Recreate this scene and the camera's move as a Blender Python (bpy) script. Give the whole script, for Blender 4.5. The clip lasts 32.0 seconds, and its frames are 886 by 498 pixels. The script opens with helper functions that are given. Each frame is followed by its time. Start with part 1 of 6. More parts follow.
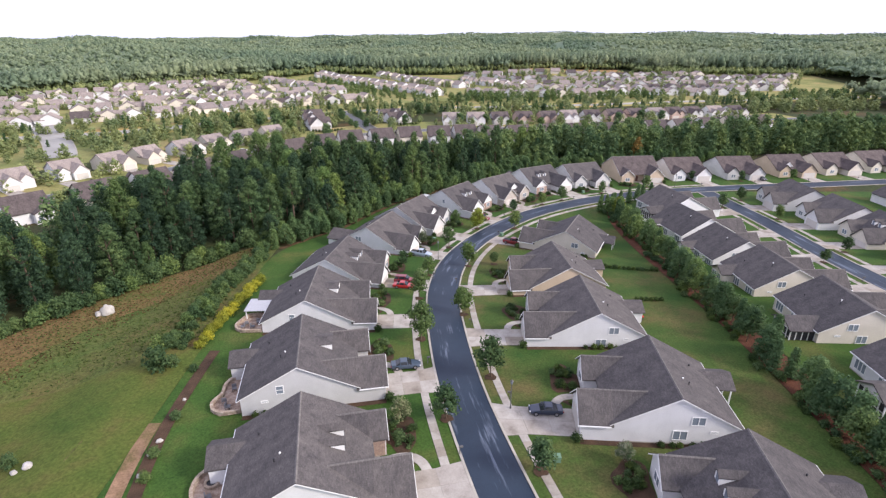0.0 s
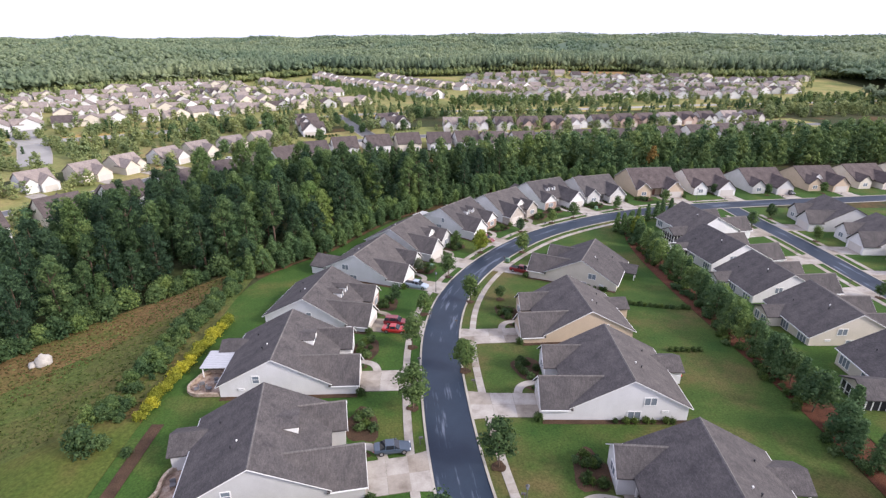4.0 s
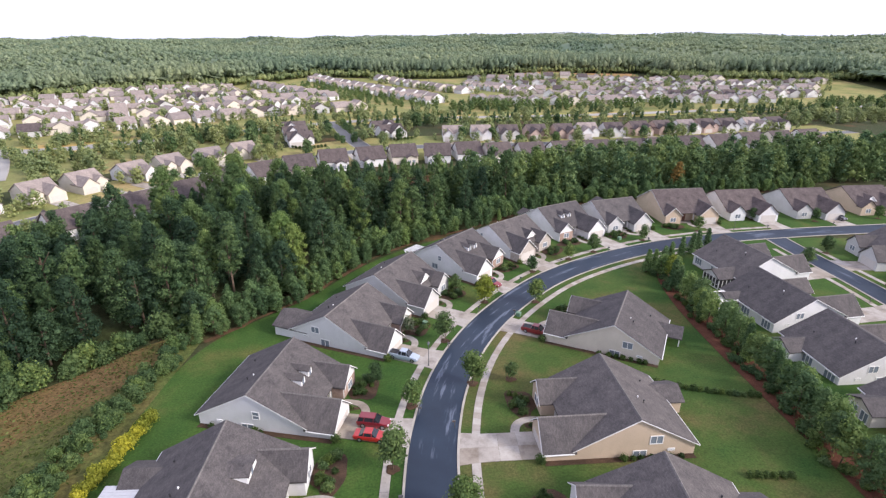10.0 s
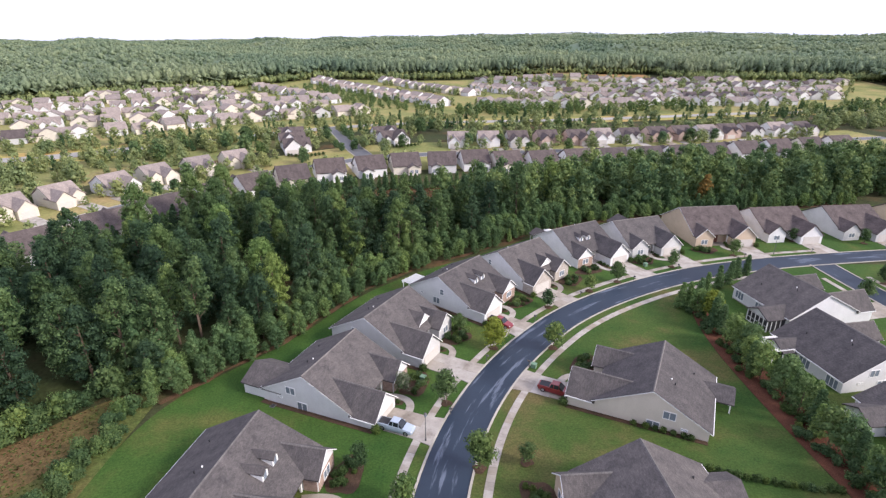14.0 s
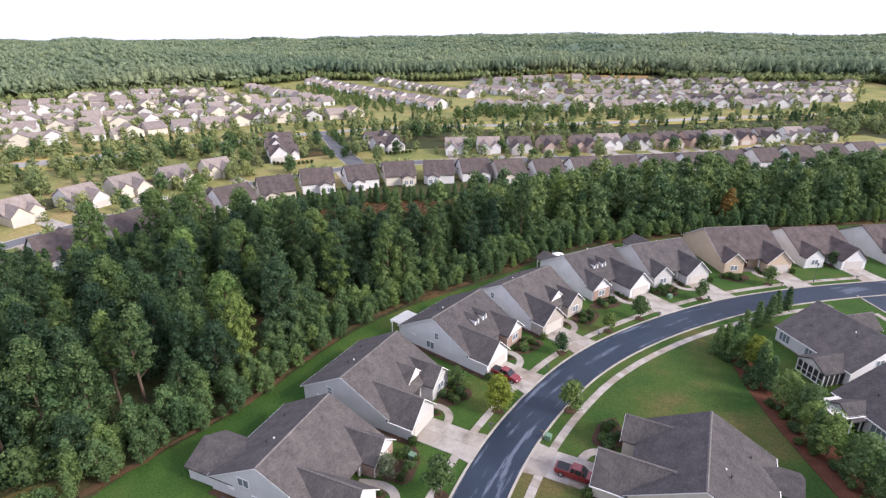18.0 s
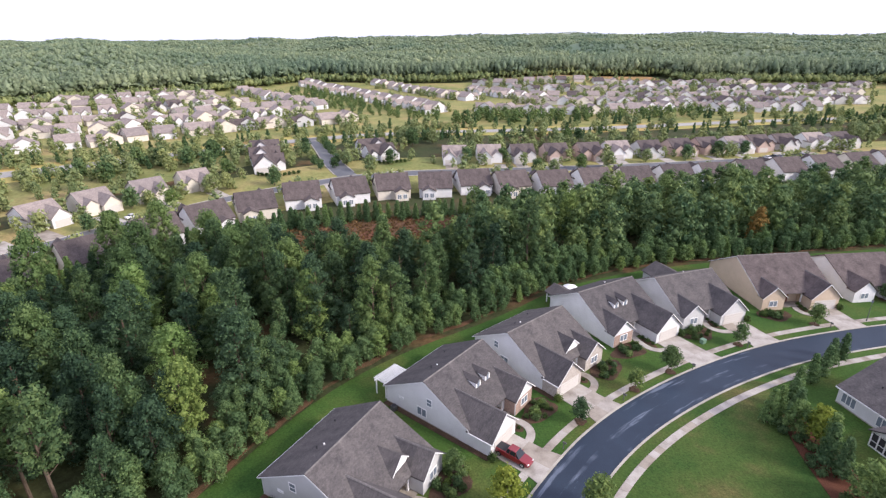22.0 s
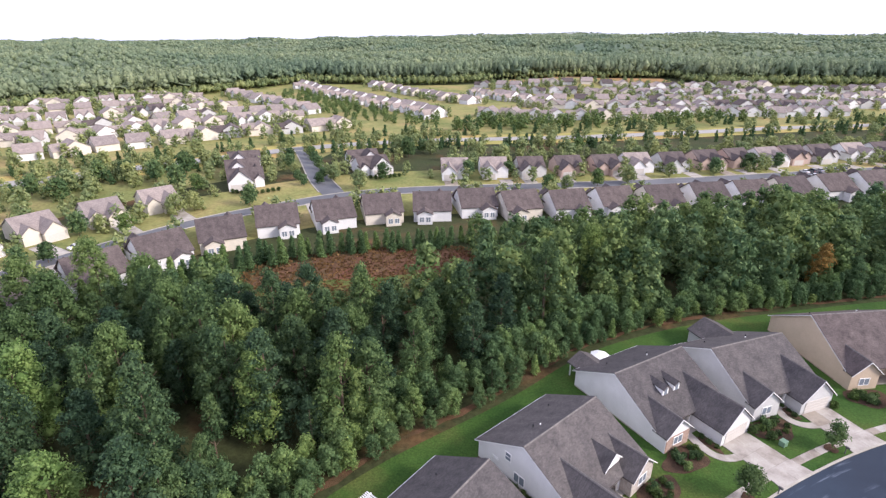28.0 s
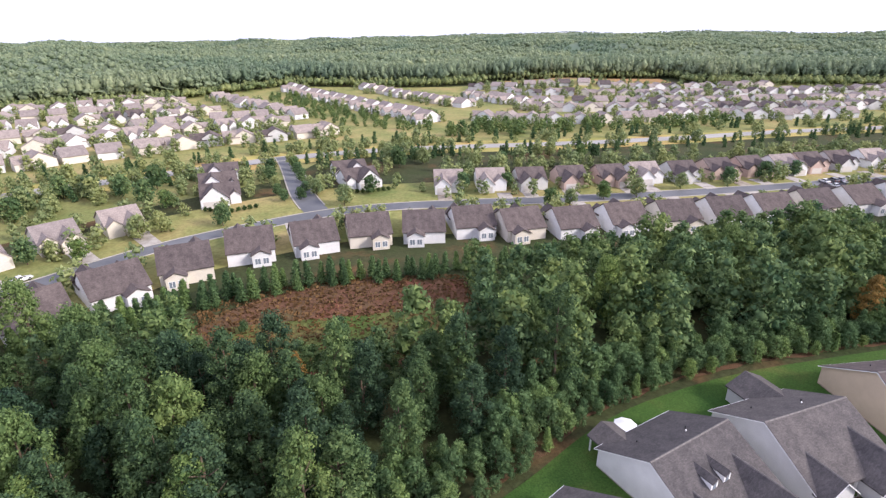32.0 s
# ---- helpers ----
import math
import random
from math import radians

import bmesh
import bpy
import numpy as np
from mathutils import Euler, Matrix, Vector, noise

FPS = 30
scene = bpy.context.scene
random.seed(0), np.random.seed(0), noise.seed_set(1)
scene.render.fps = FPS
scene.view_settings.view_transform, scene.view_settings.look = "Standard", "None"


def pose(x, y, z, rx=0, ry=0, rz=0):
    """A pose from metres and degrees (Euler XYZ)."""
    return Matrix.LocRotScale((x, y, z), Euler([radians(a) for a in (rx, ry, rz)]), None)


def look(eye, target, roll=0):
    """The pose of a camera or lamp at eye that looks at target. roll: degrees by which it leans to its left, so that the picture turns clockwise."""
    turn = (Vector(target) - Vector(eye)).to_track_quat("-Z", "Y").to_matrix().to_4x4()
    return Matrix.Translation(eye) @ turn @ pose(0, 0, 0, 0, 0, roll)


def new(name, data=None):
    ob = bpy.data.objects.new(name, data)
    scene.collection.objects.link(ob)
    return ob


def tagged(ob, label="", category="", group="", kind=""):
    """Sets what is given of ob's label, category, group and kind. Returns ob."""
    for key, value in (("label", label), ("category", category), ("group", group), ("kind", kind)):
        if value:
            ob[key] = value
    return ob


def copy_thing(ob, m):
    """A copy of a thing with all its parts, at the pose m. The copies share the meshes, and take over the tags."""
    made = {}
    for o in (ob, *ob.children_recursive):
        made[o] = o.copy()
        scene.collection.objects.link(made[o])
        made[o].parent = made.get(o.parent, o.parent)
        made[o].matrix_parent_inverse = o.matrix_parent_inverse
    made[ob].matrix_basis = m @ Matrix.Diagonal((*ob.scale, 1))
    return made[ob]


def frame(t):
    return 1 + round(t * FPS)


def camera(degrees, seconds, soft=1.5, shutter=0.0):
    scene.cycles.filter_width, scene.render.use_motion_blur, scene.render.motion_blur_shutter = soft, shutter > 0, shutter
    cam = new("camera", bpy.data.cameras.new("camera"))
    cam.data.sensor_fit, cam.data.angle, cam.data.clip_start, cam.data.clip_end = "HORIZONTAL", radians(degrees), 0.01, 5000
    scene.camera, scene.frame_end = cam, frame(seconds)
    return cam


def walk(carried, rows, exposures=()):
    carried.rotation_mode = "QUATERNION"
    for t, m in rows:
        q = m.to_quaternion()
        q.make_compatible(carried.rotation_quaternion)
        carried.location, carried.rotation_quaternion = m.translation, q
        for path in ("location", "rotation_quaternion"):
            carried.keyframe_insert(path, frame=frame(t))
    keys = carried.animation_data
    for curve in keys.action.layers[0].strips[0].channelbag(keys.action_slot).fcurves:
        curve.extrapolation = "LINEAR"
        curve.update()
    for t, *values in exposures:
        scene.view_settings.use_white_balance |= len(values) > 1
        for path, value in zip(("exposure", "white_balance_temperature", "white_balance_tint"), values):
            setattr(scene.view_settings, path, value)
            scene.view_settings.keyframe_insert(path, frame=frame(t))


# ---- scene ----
cam = camera(79.83, 32.0, soft=1.3)
# seconds, x, y, z, turn to the left, tilt down, lean (degrees)
FLIGHT = [
    (0.0, -0.00, 0.00, 49.65, 0.00, 22.07, -0.07),
    (0.5, 0.06, 2.32, 49.62, 0.01, 22.03, -0.05),
    (1.0, 0.12, 4.64, 49.60, 0.05, 21.99, -0.05),
    (1.5, 0.17, 6.96, 49.59, 0.10, 21.98, -0.05),
    (2.0, 0.23, 9.25, 49.59, 0.08, 22.01, -0.06),
    (2.5, 0.30, 11.52, 49.61, 0.11, 22.01, -0.08),
    (3.0, 0.39, 13.77, 49.62, 0.13, 22.01, -0.13),
    (3.5, 0.49, 16.01, 49.63, 0.14, 22.02, -0.17),
    (5.5, 0.86, 25.04, 49.62, 0.14, 21.94, -0.13),
    (6.0, 0.94, 27.29, 49.61, 0.11, 21.92, -0.13),
    (6.5, 1.01, 29.57, 49.60, 0.12, 21.93, -0.10),
    (7.0, 1.09, 31.90, 49.61, 0.09, 21.92, -0.13),
    (7.5, 1.18, 34.22, 49.66, 0.09, 21.89, -0.10),
    (8.0, 1.28, 36.54, 49.74, 0.15, 21.96, -0.09),
    (8.5, 1.40, 38.83, 49.84, 0.16, 22.00, -0.08),
    (9.0, 1.50, 41.11, 49.93, 0.16, 22.02, -0.06),
    (9.5, 1.58, 43.40, 50.00, 0.17, 21.99, -0.09),
    (10.0, 1.64, 45.69, 50.04, 0.31, 21.99, -0.12),
    (10.5, 1.70, 47.96, 50.08, 0.62, 21.99, -0.07),
    (11.0, 1.78, 50.23, 50.10, 0.77, 21.99, -0.06),
    (11.5, 1.89, 52.49, 50.12, 0.83, 21.99, -0.06),
    (12.0, 2.01, 54.71, 50.14, 0.91, 21.98, -0.06),
    (13.0, 2.21, 59.13, 50.19, 1.03, 21.98, 0.02),
    (14.0, 2.39, 63.66, 50.18, 1.10, 21.96, 0.06),
    (14.5, 2.46, 65.93, 50.14, 1.12, 21.98, 0.08),
    (16.5, 2.60, 74.86, 49.94, 1.05, 21.93, 0.02),
    (17.0, 2.63, 77.15, 49.92, 1.02, 21.89, -0.04),
    (18.0, 2.69, 81.80, 49.97, 0.92, 21.97, 0.02),
    (19.0, 2.83, 86.38, 50.09, 0.91, 21.95, 0.02),
    (20.0, 3.04, 90.96, 50.13, 0.90, 21.95, 0.10),
    (21.0, 3.18, 95.59, 50.15, 0.87, 21.93, 0.05),
    (22.0, 3.25, 100.23, 50.18, 0.84, 21.95, 0.11),
    (23.0, 3.35, 104.87, 50.21, 0.86, 21.96, 0.07),
    (24.0, 3.49, 109.40, 50.16, 0.84, 21.91, 0.15),
    (25.0, 3.64, 113.87, 50.06, 0.86, 21.92, 0.06),
    (25.5, 3.72, 116.12, 50.04, 0.87, 21.93, 0.06),
    (27.5, 3.98, 125.13, 50.05, 0.98, 21.95, 0.10),
    (28.0, 4.05, 127.38, 50.07, 1.03, 21.96, 0.08),
    (28.5, 4.11, 129.62, 50.10, 1.01, 21.96, 0.07),
    (29.0, 4.15, 131.85, 50.14, 0.96, 21.98, 0.07),
    (29.5, 4.17, 134.09, 50.19, 0.94, 21.95, 0.10),
    (30.0, 4.18, 136.33, 50.25, 0.90, 21.97, 0.11),
    (30.5, 4.19, 138.57, 50.31, 0.93, 21.99, 0.11),
    (31.0, 4.23, 140.77, 50.40, 0.98, 21.97, 0.01),
    (31.5, 4.28, 142.94, 50.49, 1.08, 22.01, -0.05),
    (31.7, 4.30, 143.81, 50.52, 1.08, 22.00, -0.05),
    (31.8, 4.31, 144.24, 50.54, 1.07, 21.99, -0.04),
    (31.9, 4.32, 144.68, 50.56, 1.00, 21.99, 0.02),
    (32.0, 4.33, 145.11, 50.58, 0.46, 21.97, 0.40),
]
walk(cam, [(t, pose(x, y, z, 90 - tilt, 0, turn) @ pose(0, 0, 0, 0, 0, -lean)) for t, x, y, z, turn, tilt, lean in FLIGHT],
     [(0.0, 0.09, 6400, 14), (12.0, 0.11, 6400, 14), (24.0, 0.16, 6370, 15), (32.0, 0.26, 6350, 16)])

# ---- world, sun and exposure ----
world = bpy.data.worlds.new("sky")
scene.world = world
world.use_nodes = True
wn, wl = world.node_tree.nodes, world.node_tree.links
wn.clear()
sky_tex = wn.new("ShaderNodeTexSky")
sky_tex.sky_type, sky_tex.sun_disc = "NISHITA", False
sky_tex.sun_elevation, sky_tex.sun_rotation = radians(30), radians(110)
sky_tex.air_density, sky_tex.dust_density = 1.0, 3.0
sky_gain = wn.new("ShaderNodeVectorMath")
sky_gain.operation = "SCALE"
sky_gain.inputs["Scale"].default_value = 0.10
cover = wn.new("ShaderNodeMix")
cover.data_type = "RGBA"
cover.inputs["Factor"].default_value = 0.82
cover.inputs["B"].default_value = (1.21, 1.23, 1.53, 1)
wl.new(sky_tex.outputs["Color"], sky_gain.inputs[0])
wl.new(sky_gain.outputs["Vector"], cover.inputs["A"])
back = wn.new("ShaderNodeBackground")
wl.new(cover.outputs["Result"], back.inputs["Color"])
back.inputs["Strength"].default_value = 1.0
out = wn.new("ShaderNodeOutputWorld")
wl.new(back.outputs["Background"], out.inputs["Surface"])

sun_data = bpy.data.lights.new("sun", "SUN")
sun_data.energy, sun_data.angle, sun_data.color = 4.2, radians(14), (1.0, 0.92, 0.82)
sun = new("sun", sun_data)
sun.matrix_world = look((0, 0, 200), (-0.80 * 100, 0.30 * 100, 200 - 50))


# ---- materials ----
def material(name, rough=0.8, metal=0.0, spec=0.3):
    m = bpy.data.materials.new(name)
    m.use_nodes = True
    b = m.node_tree.nodes["Principled BSDF"]
    b.inputs["Roughness"].default_value = rough
    b.inputs["Metallic"].default_value = metal
    b.inputs["Specular IOR Level"].default_value = spec
    return m, m.node_tree.nodes, m.node_tree.links, b


def coords(n, l, scale, kind="Object"):
    tc = n.new("ShaderNodeTexCoord")
    mp = n.new("ShaderNodeMapping")
    mp.inputs["Scale"].default_value = scale if hasattr(scale, "__len__") else (scale,) * 3
    l.new(tc.outputs[kind], mp.inputs["Vector"])
    return mp.outputs["Vector"]


def world_coords(n, l, scale):
    g = n.new("ShaderNodeNewGeometry")
    mp = n.new("ShaderNodeMapping")
    mp.inputs["Scale"].default_value = scale if hasattr(scale, "__len__") else (scale,) * 3
    l.new(g.outputs["Position"], mp.inputs["Vector"])
    return mp.outputs["Vector"]


def noise_tex(n, l, vec, scale, detail=4.0, rough=0.6):
    t = n.new("ShaderNodeTexNoise")
    t.inputs["Scale"].default_value = scale
    t.inputs["Detail"].default_value = detail
    t.inputs["Roughness"].default_value = rough
    l.new(vec, t.inputs["Vector"])
    return t.outputs["Fac"]


def ramp(n, l, fac, stops):
    r = n.new("ShaderNodeValToRGB")
    e = r.color_ramp.elements
    while len(e) < len(stops):
        e.new(0.5)
    for el, (p, c) in zip(e, stops):
        el.position, el.color = p, (*c, 1)
    l.new(fac, r.inputs["Fac"])
    return r.outputs["Color"]


def mix(n, l, fac, a, b, mode="MIX"):
    m = n.new("ShaderNodeMix")
    m.data_type, m.blend_type = "RGBA", mode
    for sock, v in ((m.inputs["Factor"], fac), (m.inputs["A"], a), (m.inputs["B"], b)):
        if isinstance(v, (int, float)):
            sock.default_value = v
        elif isinstance(v, tuple):
            sock.default_value = (*v, 1)
        else:
            l.new(v, sock)
    return m.outputs["Result"]


def bump(n, l, b, height, strength=0.3, distance=0.05):
    bp = n.new("ShaderNodeBump")
    bp.inputs["Strength"].default_value, bp.inputs["Distance"].default_value = strength, distance
    l.new(height, bp.inputs["Height"])
    l.new(bp.outputs["Normal"], b.inputs["Normal"])


def two_scale(name, stops, big, small, rough=0.9, bumpy=0.3, dist=0.03, spec=0.2, amount=0.35, stretch=(1, 1, 1), mixed=False):
    """A surface whose colour varies at a large and at a small scale, with fine relief."""
    m, n, l, b = material(name, rough, 0, spec)
    v = world_coords(n, l, stretch)
    large, fine = noise_tex(n, l, v, big, 5), noise_tex(n, l, v, small, 3, 0.7)
    col = ramp(n, l, large, stops)
    if mixed:
        info = n.new("ShaderNodeObjectInfo")
        col = mix(n, l, 1.0, col, ramp(n, l, info.outputs["Random"], [(0.0, (0.80, 0.75, 0.68)), (0.45, (0.97, 0.96, 0.95)), (1.0, (1.06, 1.06, 1.05))]), "MULTIPLY")
    grain = ramp(n, l, fine, [(0.25, (1 - amount,) * 3), (0.75, (1 + amount,) * 3)])
    l.new(mix(n, l, 1.0, col, grain, "MULTIPLY"), b.inputs["Base Color"])
    bump(n, l, b, fine, bumpy, dist)
    return m


M = {}
M["meadow"] = two_scale("mown_meadow", [(0.34, (0.050, 0.086, 0.015)), (0.5, (0.080, 0.102, 0.021)), (0.66, (0.108, 0.086, 0.030))], 0.07, 2.0, 1.0, 0.7, 0.1, amount=0.4)
M["lawn"] = two_scale("lawn_grass", [(0.3, (0.026, 0.068, 0.012)), (0.5, (0.043, 0.088, 0.016)), (0.68, (0.086, 0.098, 0.026))], 0.09, 3.5, 0.95, 0.6, 0.06, amount=0.45)
M["lawn_dry"] = two_scale("thin_lawn_grass", [(0.32, (0.028, 0.068, 0.013)), (0.48, (0.050, 0.084, 0.018)), (0.66, (0.105, 0.090, 0.034))], 0.085, 3.5, 0.95, 0.6, 0.06, amount=0.45)
M["field"] = two_scale("rough_field", [(0.35, (0.060, 0.098, 0.022)), (0.50, (0.098, 0.098, 0.030)), (0.66, (0.150, 0.088, 0.038))], 0.045, 1.6, 1.0, 0.8, 0.2, amount=0.5)
M["woodfloor"] = two_scale("wood_floor", [(0.3, (0.030, 0.045, 0.014)), (0.55, (0.045, 0.050, 0.02)), (0.75, (0.13, 0.065, 0.03))], 0.05, 1.0, 1.0, 0.8, 0.2, amount=0.4)
M["clearing"] = two_scale("red_clearing", [(0.34, (0.075, 0.072, 0.026)), (0.47, (0.100, 0.058, 0.032)), (0.60, (0.125, 0.056, 0.034)), (0.74, (0.27, 0.10, 0.058))], 0.06, 1.6, 1.0, 0.8, 0.25, amount=0.5)
M["mulch"] = two_scale("red_mulch", [(0.3, (0.070, 0.029, 0.018)), (0.7, (0.118, 0.048, 0.028))], 0.5, 9.0, 1.0, 0.8, 0.06, amount=0.5)
M["straw"] = two_scale("pine_straw", [(0.3, (0.060, 0.050, 0.022)), (0.5, (0.105, 0.062, 0.034)), (0.7, (0.135, 0.070, 0.040))], 0.25, 6.0, 1.0, 0.8, 0.06, amount=0.5)
M["bed"] = two_scale("brown_mulch", [(0.3, (0.045, 0.03, 0.02)), (0.7, (0.09, 0.055, 0.035))], 0.5, 9.0, 1.0, 0.8, 0.06, amount=0.5)
M["concrete"] = two_scale("concrete", [(0.3, (0.23, 0.205, 0.18)), (0.48, (0.34, 0.315, 0.285)), (0.7, (0.42, 0.395, 0.36))], 0.45, 5.0, 0.85, 0.15, 0.01, amount=0.1, mixed=True)
M["kerb"] = two_scale("kerb_concrete", [(0.3, (0.30, 0.28, 0.24)), (0.7, (0.43, 0.40, 0.35))], 0.4, 5.0, 0.85, 0.15, 0.01, amount=0.1)


def asphalt():
    """Blue-black asphalt with fine stone grain; pale streaks along the way mix wear and painted sky sheen."""
    m, n, l, b = material("asphalt", 0.55, 0, 0.35)
    v = world_coords(n, l, 1.0)
    col = ramp(n, l, noise_tex(n, l, v, 0.12, 5), [(0.35, (0.013, 0.023, 0.041)), (0.65, (0.020, 0.034, 0.056))])
    track = noise_tex(n, l, coords(n, l, (0.85, 0.07, 1), "UV"), 0.9, 6, 0.6)
    where = ramp(n, l, noise_tex(n, l, v, 0.06, 4), [(0.44, (0, 0, 0)), (0.52, (1, 1, 1))])
    wear_sheen = mix(n, l, 1.0, ramp(n, l, track, [(0.56, (0, 0, 0)), (0.62, (0.6, 0.6, 0.6))]), where, "MULTIPLY")
    col = mix(n, l, wear_sheen, col, (0.17, 0.20, 0.26))
    fine = noise_tex(n, l, v, 14.0, 3, 0.7)
    l.new(mix(n, l, 1.0, col, ramp(n, l, fine, [(0.3, (0.8,) * 3), (0.7, (1.2,) * 3)]), "MULTIPLY"), b.inputs["Base Color"])
    bump(n, l, b, fine, 0.25, 0.01)
    return m


M["asphalt"] = asphalt()
# the sky's sheen on the far streets is mixed into this grey
M["asphalt_sheen"] = two_scale("sky_sheen_asphalt", [(0.3, (0.085, 0.09, 0.10)), (0.7, (0.14, 0.145, 0.155))], 0.08, 4.0, 0.7, 0.2, 0.01, amount=0.12, spec=0.4)
M["stone"] = two_scale("field_stone", [(0.3, (0.22, 0.16, 0.12)), (0.5, (0.34, 0.27, 0.21)), (0.7, (0.46, 0.40, 0.33))], 1.6, 8.0, 0.9, 0.5, 0.04, amount=0.3)
M["brick"] = two_scale("red_brick", [(0.3, (0.27, 0.19, 0.155)), (0.7, (0.40, 0.30, 0.25))], 2.0, 10.0, 0.9, 0.4, 0.02, amount=0.3)
M["bark"] = two_scale("bark", [(0.3, (0.07, 0.05, 0.035)), (0.7, (0.16, 0.12, 0.09))], 1.0, 6.0, 0.95, 0.6, 0.03, stretch=(1, 1, 0.3))
M["trim"] = two_scale("white_trim", [(0.3, (0.74, 0.74, 0.74)), (0.7, (0.80, 0.80, 0.79))], 0.6, 6.0, 0.5, 0.05, 0.005, amount=0.04)
M["metal"] = two_scale("dull_metal", [(0.3, (0.08, 0.08, 0.08)), (0.7, (0.13, 0.13, 0.13))], 2.0, 10.0, 0.5, 0.05, 0.005, amount=0.1)


def siding(name, colour):
    """Lapped boards: level joints every 0.18 m, with soft stains."""
    m, n, l, b = material(name, 0.6, 0, 0.3)
    v = coords(n, l, 1.0)
    w = n.new("ShaderNodeTexWave")
    w.wave_type, w.bands_direction, w.wave_profile = "BANDS", "Z", "SAW"
    w.inputs["Scale"].default_value = 0.314 / 0.18
    l.new(v, w.inputs["Vector"])
    stain = noise_tex(n, l, v, 0.4, 4)
    c2 = tuple(c * 0.90 for c in colour)
    col = ramp(n, l, stain, [(0.35, c2), (0.65, colour)])
    line = ramp(n, l, w.outputs["Fac"], [(0.0, (0.80,) * 3), (0.12, (1.0,) * 3)])
    l.new(mix(n, l, 1.0, col, line, "MULTIPLY"), b.inputs["Base Color"])
    bump(n, l, b, w.outputs["Fac"], 0.4, 0.02)
    return m


def shingle(name, dark, light):
    """Asphalt shingles: courses and tabs of mixed tone, with weather streaks."""
    m, n, l, b = material(name, 0.9, 0, 0.25)
    v = coords(n, l, (1, 1, 1.8))
    br = n.new("ShaderNodeTexBrick")
    br.inputs["Scale"].default_value = 1.0
    br.inputs["Brick Width"].default_value, br.inputs["Row Height"].default_value = 0.33, 0.15
    br.inputs["Mortar Size"].default_value = 0.008
    br.inputs["Color1"].default_value, br.inputs["Color2"].default_value = (0.75, 0.75, 0.75, 1), (1.25, 1.25, 1.25, 1)
    br.inputs["Mortar"].default_value = (0.6, 0.6, 0.6, 1)
    l.new(v, br.inputs["Vector"])
    info = n.new("ShaderNodeObjectInfo")
    streak = noise_tex(n, l, coords(n, l, (0.55, 0.4, 0.4)), 1.1, 6, 0.72)
    col = ramp(n, l, streak, [(0.3, dark), (0.7, light)])
    tone = ramp(n, l, info.outputs["Random"], [(0.0, (0.86, 0.86, 0.88)), (1.0, (1.12, 1.10, 1.08))])
    fleck = noise_tex(n, l, v, 5.0, 3, 0.8)
    c = mix(n, l, 1.0, col, tone, "MULTIPLY")
    c = mix(n, l, 0.6, c, br.outputs["Color"], "MULTIPLY")
    c = mix(n, l, 1.0, c, ramp(n, l, fleck, [(0.3, (0.78,) * 3), (0.7, (1.2,) * 3)]), "MULTIPLY")
    l.new(c, b.inputs["Base Color"])
    bump(n, l, b, br.outputs["Fac"], -0.3, 0.02)
    return m


M["roof"] = shingle("grey_shingles", (0.062, 0.058, 0.060), (0.118, 0.108, 0.105))
M["ridge"] = shingle("ridge_shingles", (0.12, 0.112, 0.108), (0.18, 0.168, 0.16))
# far roofs: haze and sunlight are mixed into the shingle colour
M["roof_pale"] = shingle("haze_paled_shingles", (0.20, 0.17, 0.158), (0.33, 0.285, 0.26))
M["roof_far"] = shingle("brown_shingles", (0.062, 0.050, 0.050), (0.135, 0.112, 0.106))
M["white"] = siding("white_siding", (0.71, 0.71, 0.72))
M["cream"] = siding("cream_siding", (0.66, 0.61, 0.53))
M["tan"] = siding("tan_siding", (0.56, 0.45, 0.34))
M["grey"] = siding("grey_siding", (0.55, 0.55, 0.55))
M["pink"] = siding("pale_brick", (0.50, 0.38, 0.33))


def flat(name, colour, rough=0.5, metal=0.0, spec=0.4):
    m, n, l, b = material(name, rough, metal, spec)
    f = noise_tex(n, l, coords(n, l, 1.0), 3.0, 4)
    c = ramp(n, l, f, [(0.3, tuple(x * 0.88 for x in colour)), (0.7, colour)])
    l.new(c, b.inputs["Base Color"])
    return m


# the sky's reflection is mixed into the pane colour
M["glass"] = flat("sky_toned_glass", (0.20, 0.235, 0.28), 0.08, 0, 0.6)
M["garage"] = flat("garage_door_paint", (0.56, 0.53, 0.50), 0.6)
M["car_glass"] = flat("tinted_car_glass", (0.02, 0.024, 0.03), 0.08, 0, 0.6)
M["cover"] = flat("grey_metal_sheet", (0.42, 0.43, 0.46), 0.5)
M["dark"] = flat("dark_opening", (0.03, 0.03, 0.035), 0.7)
M["door"] = flat("door_paint", (0.16, 0.07, 0.05), 0.5)


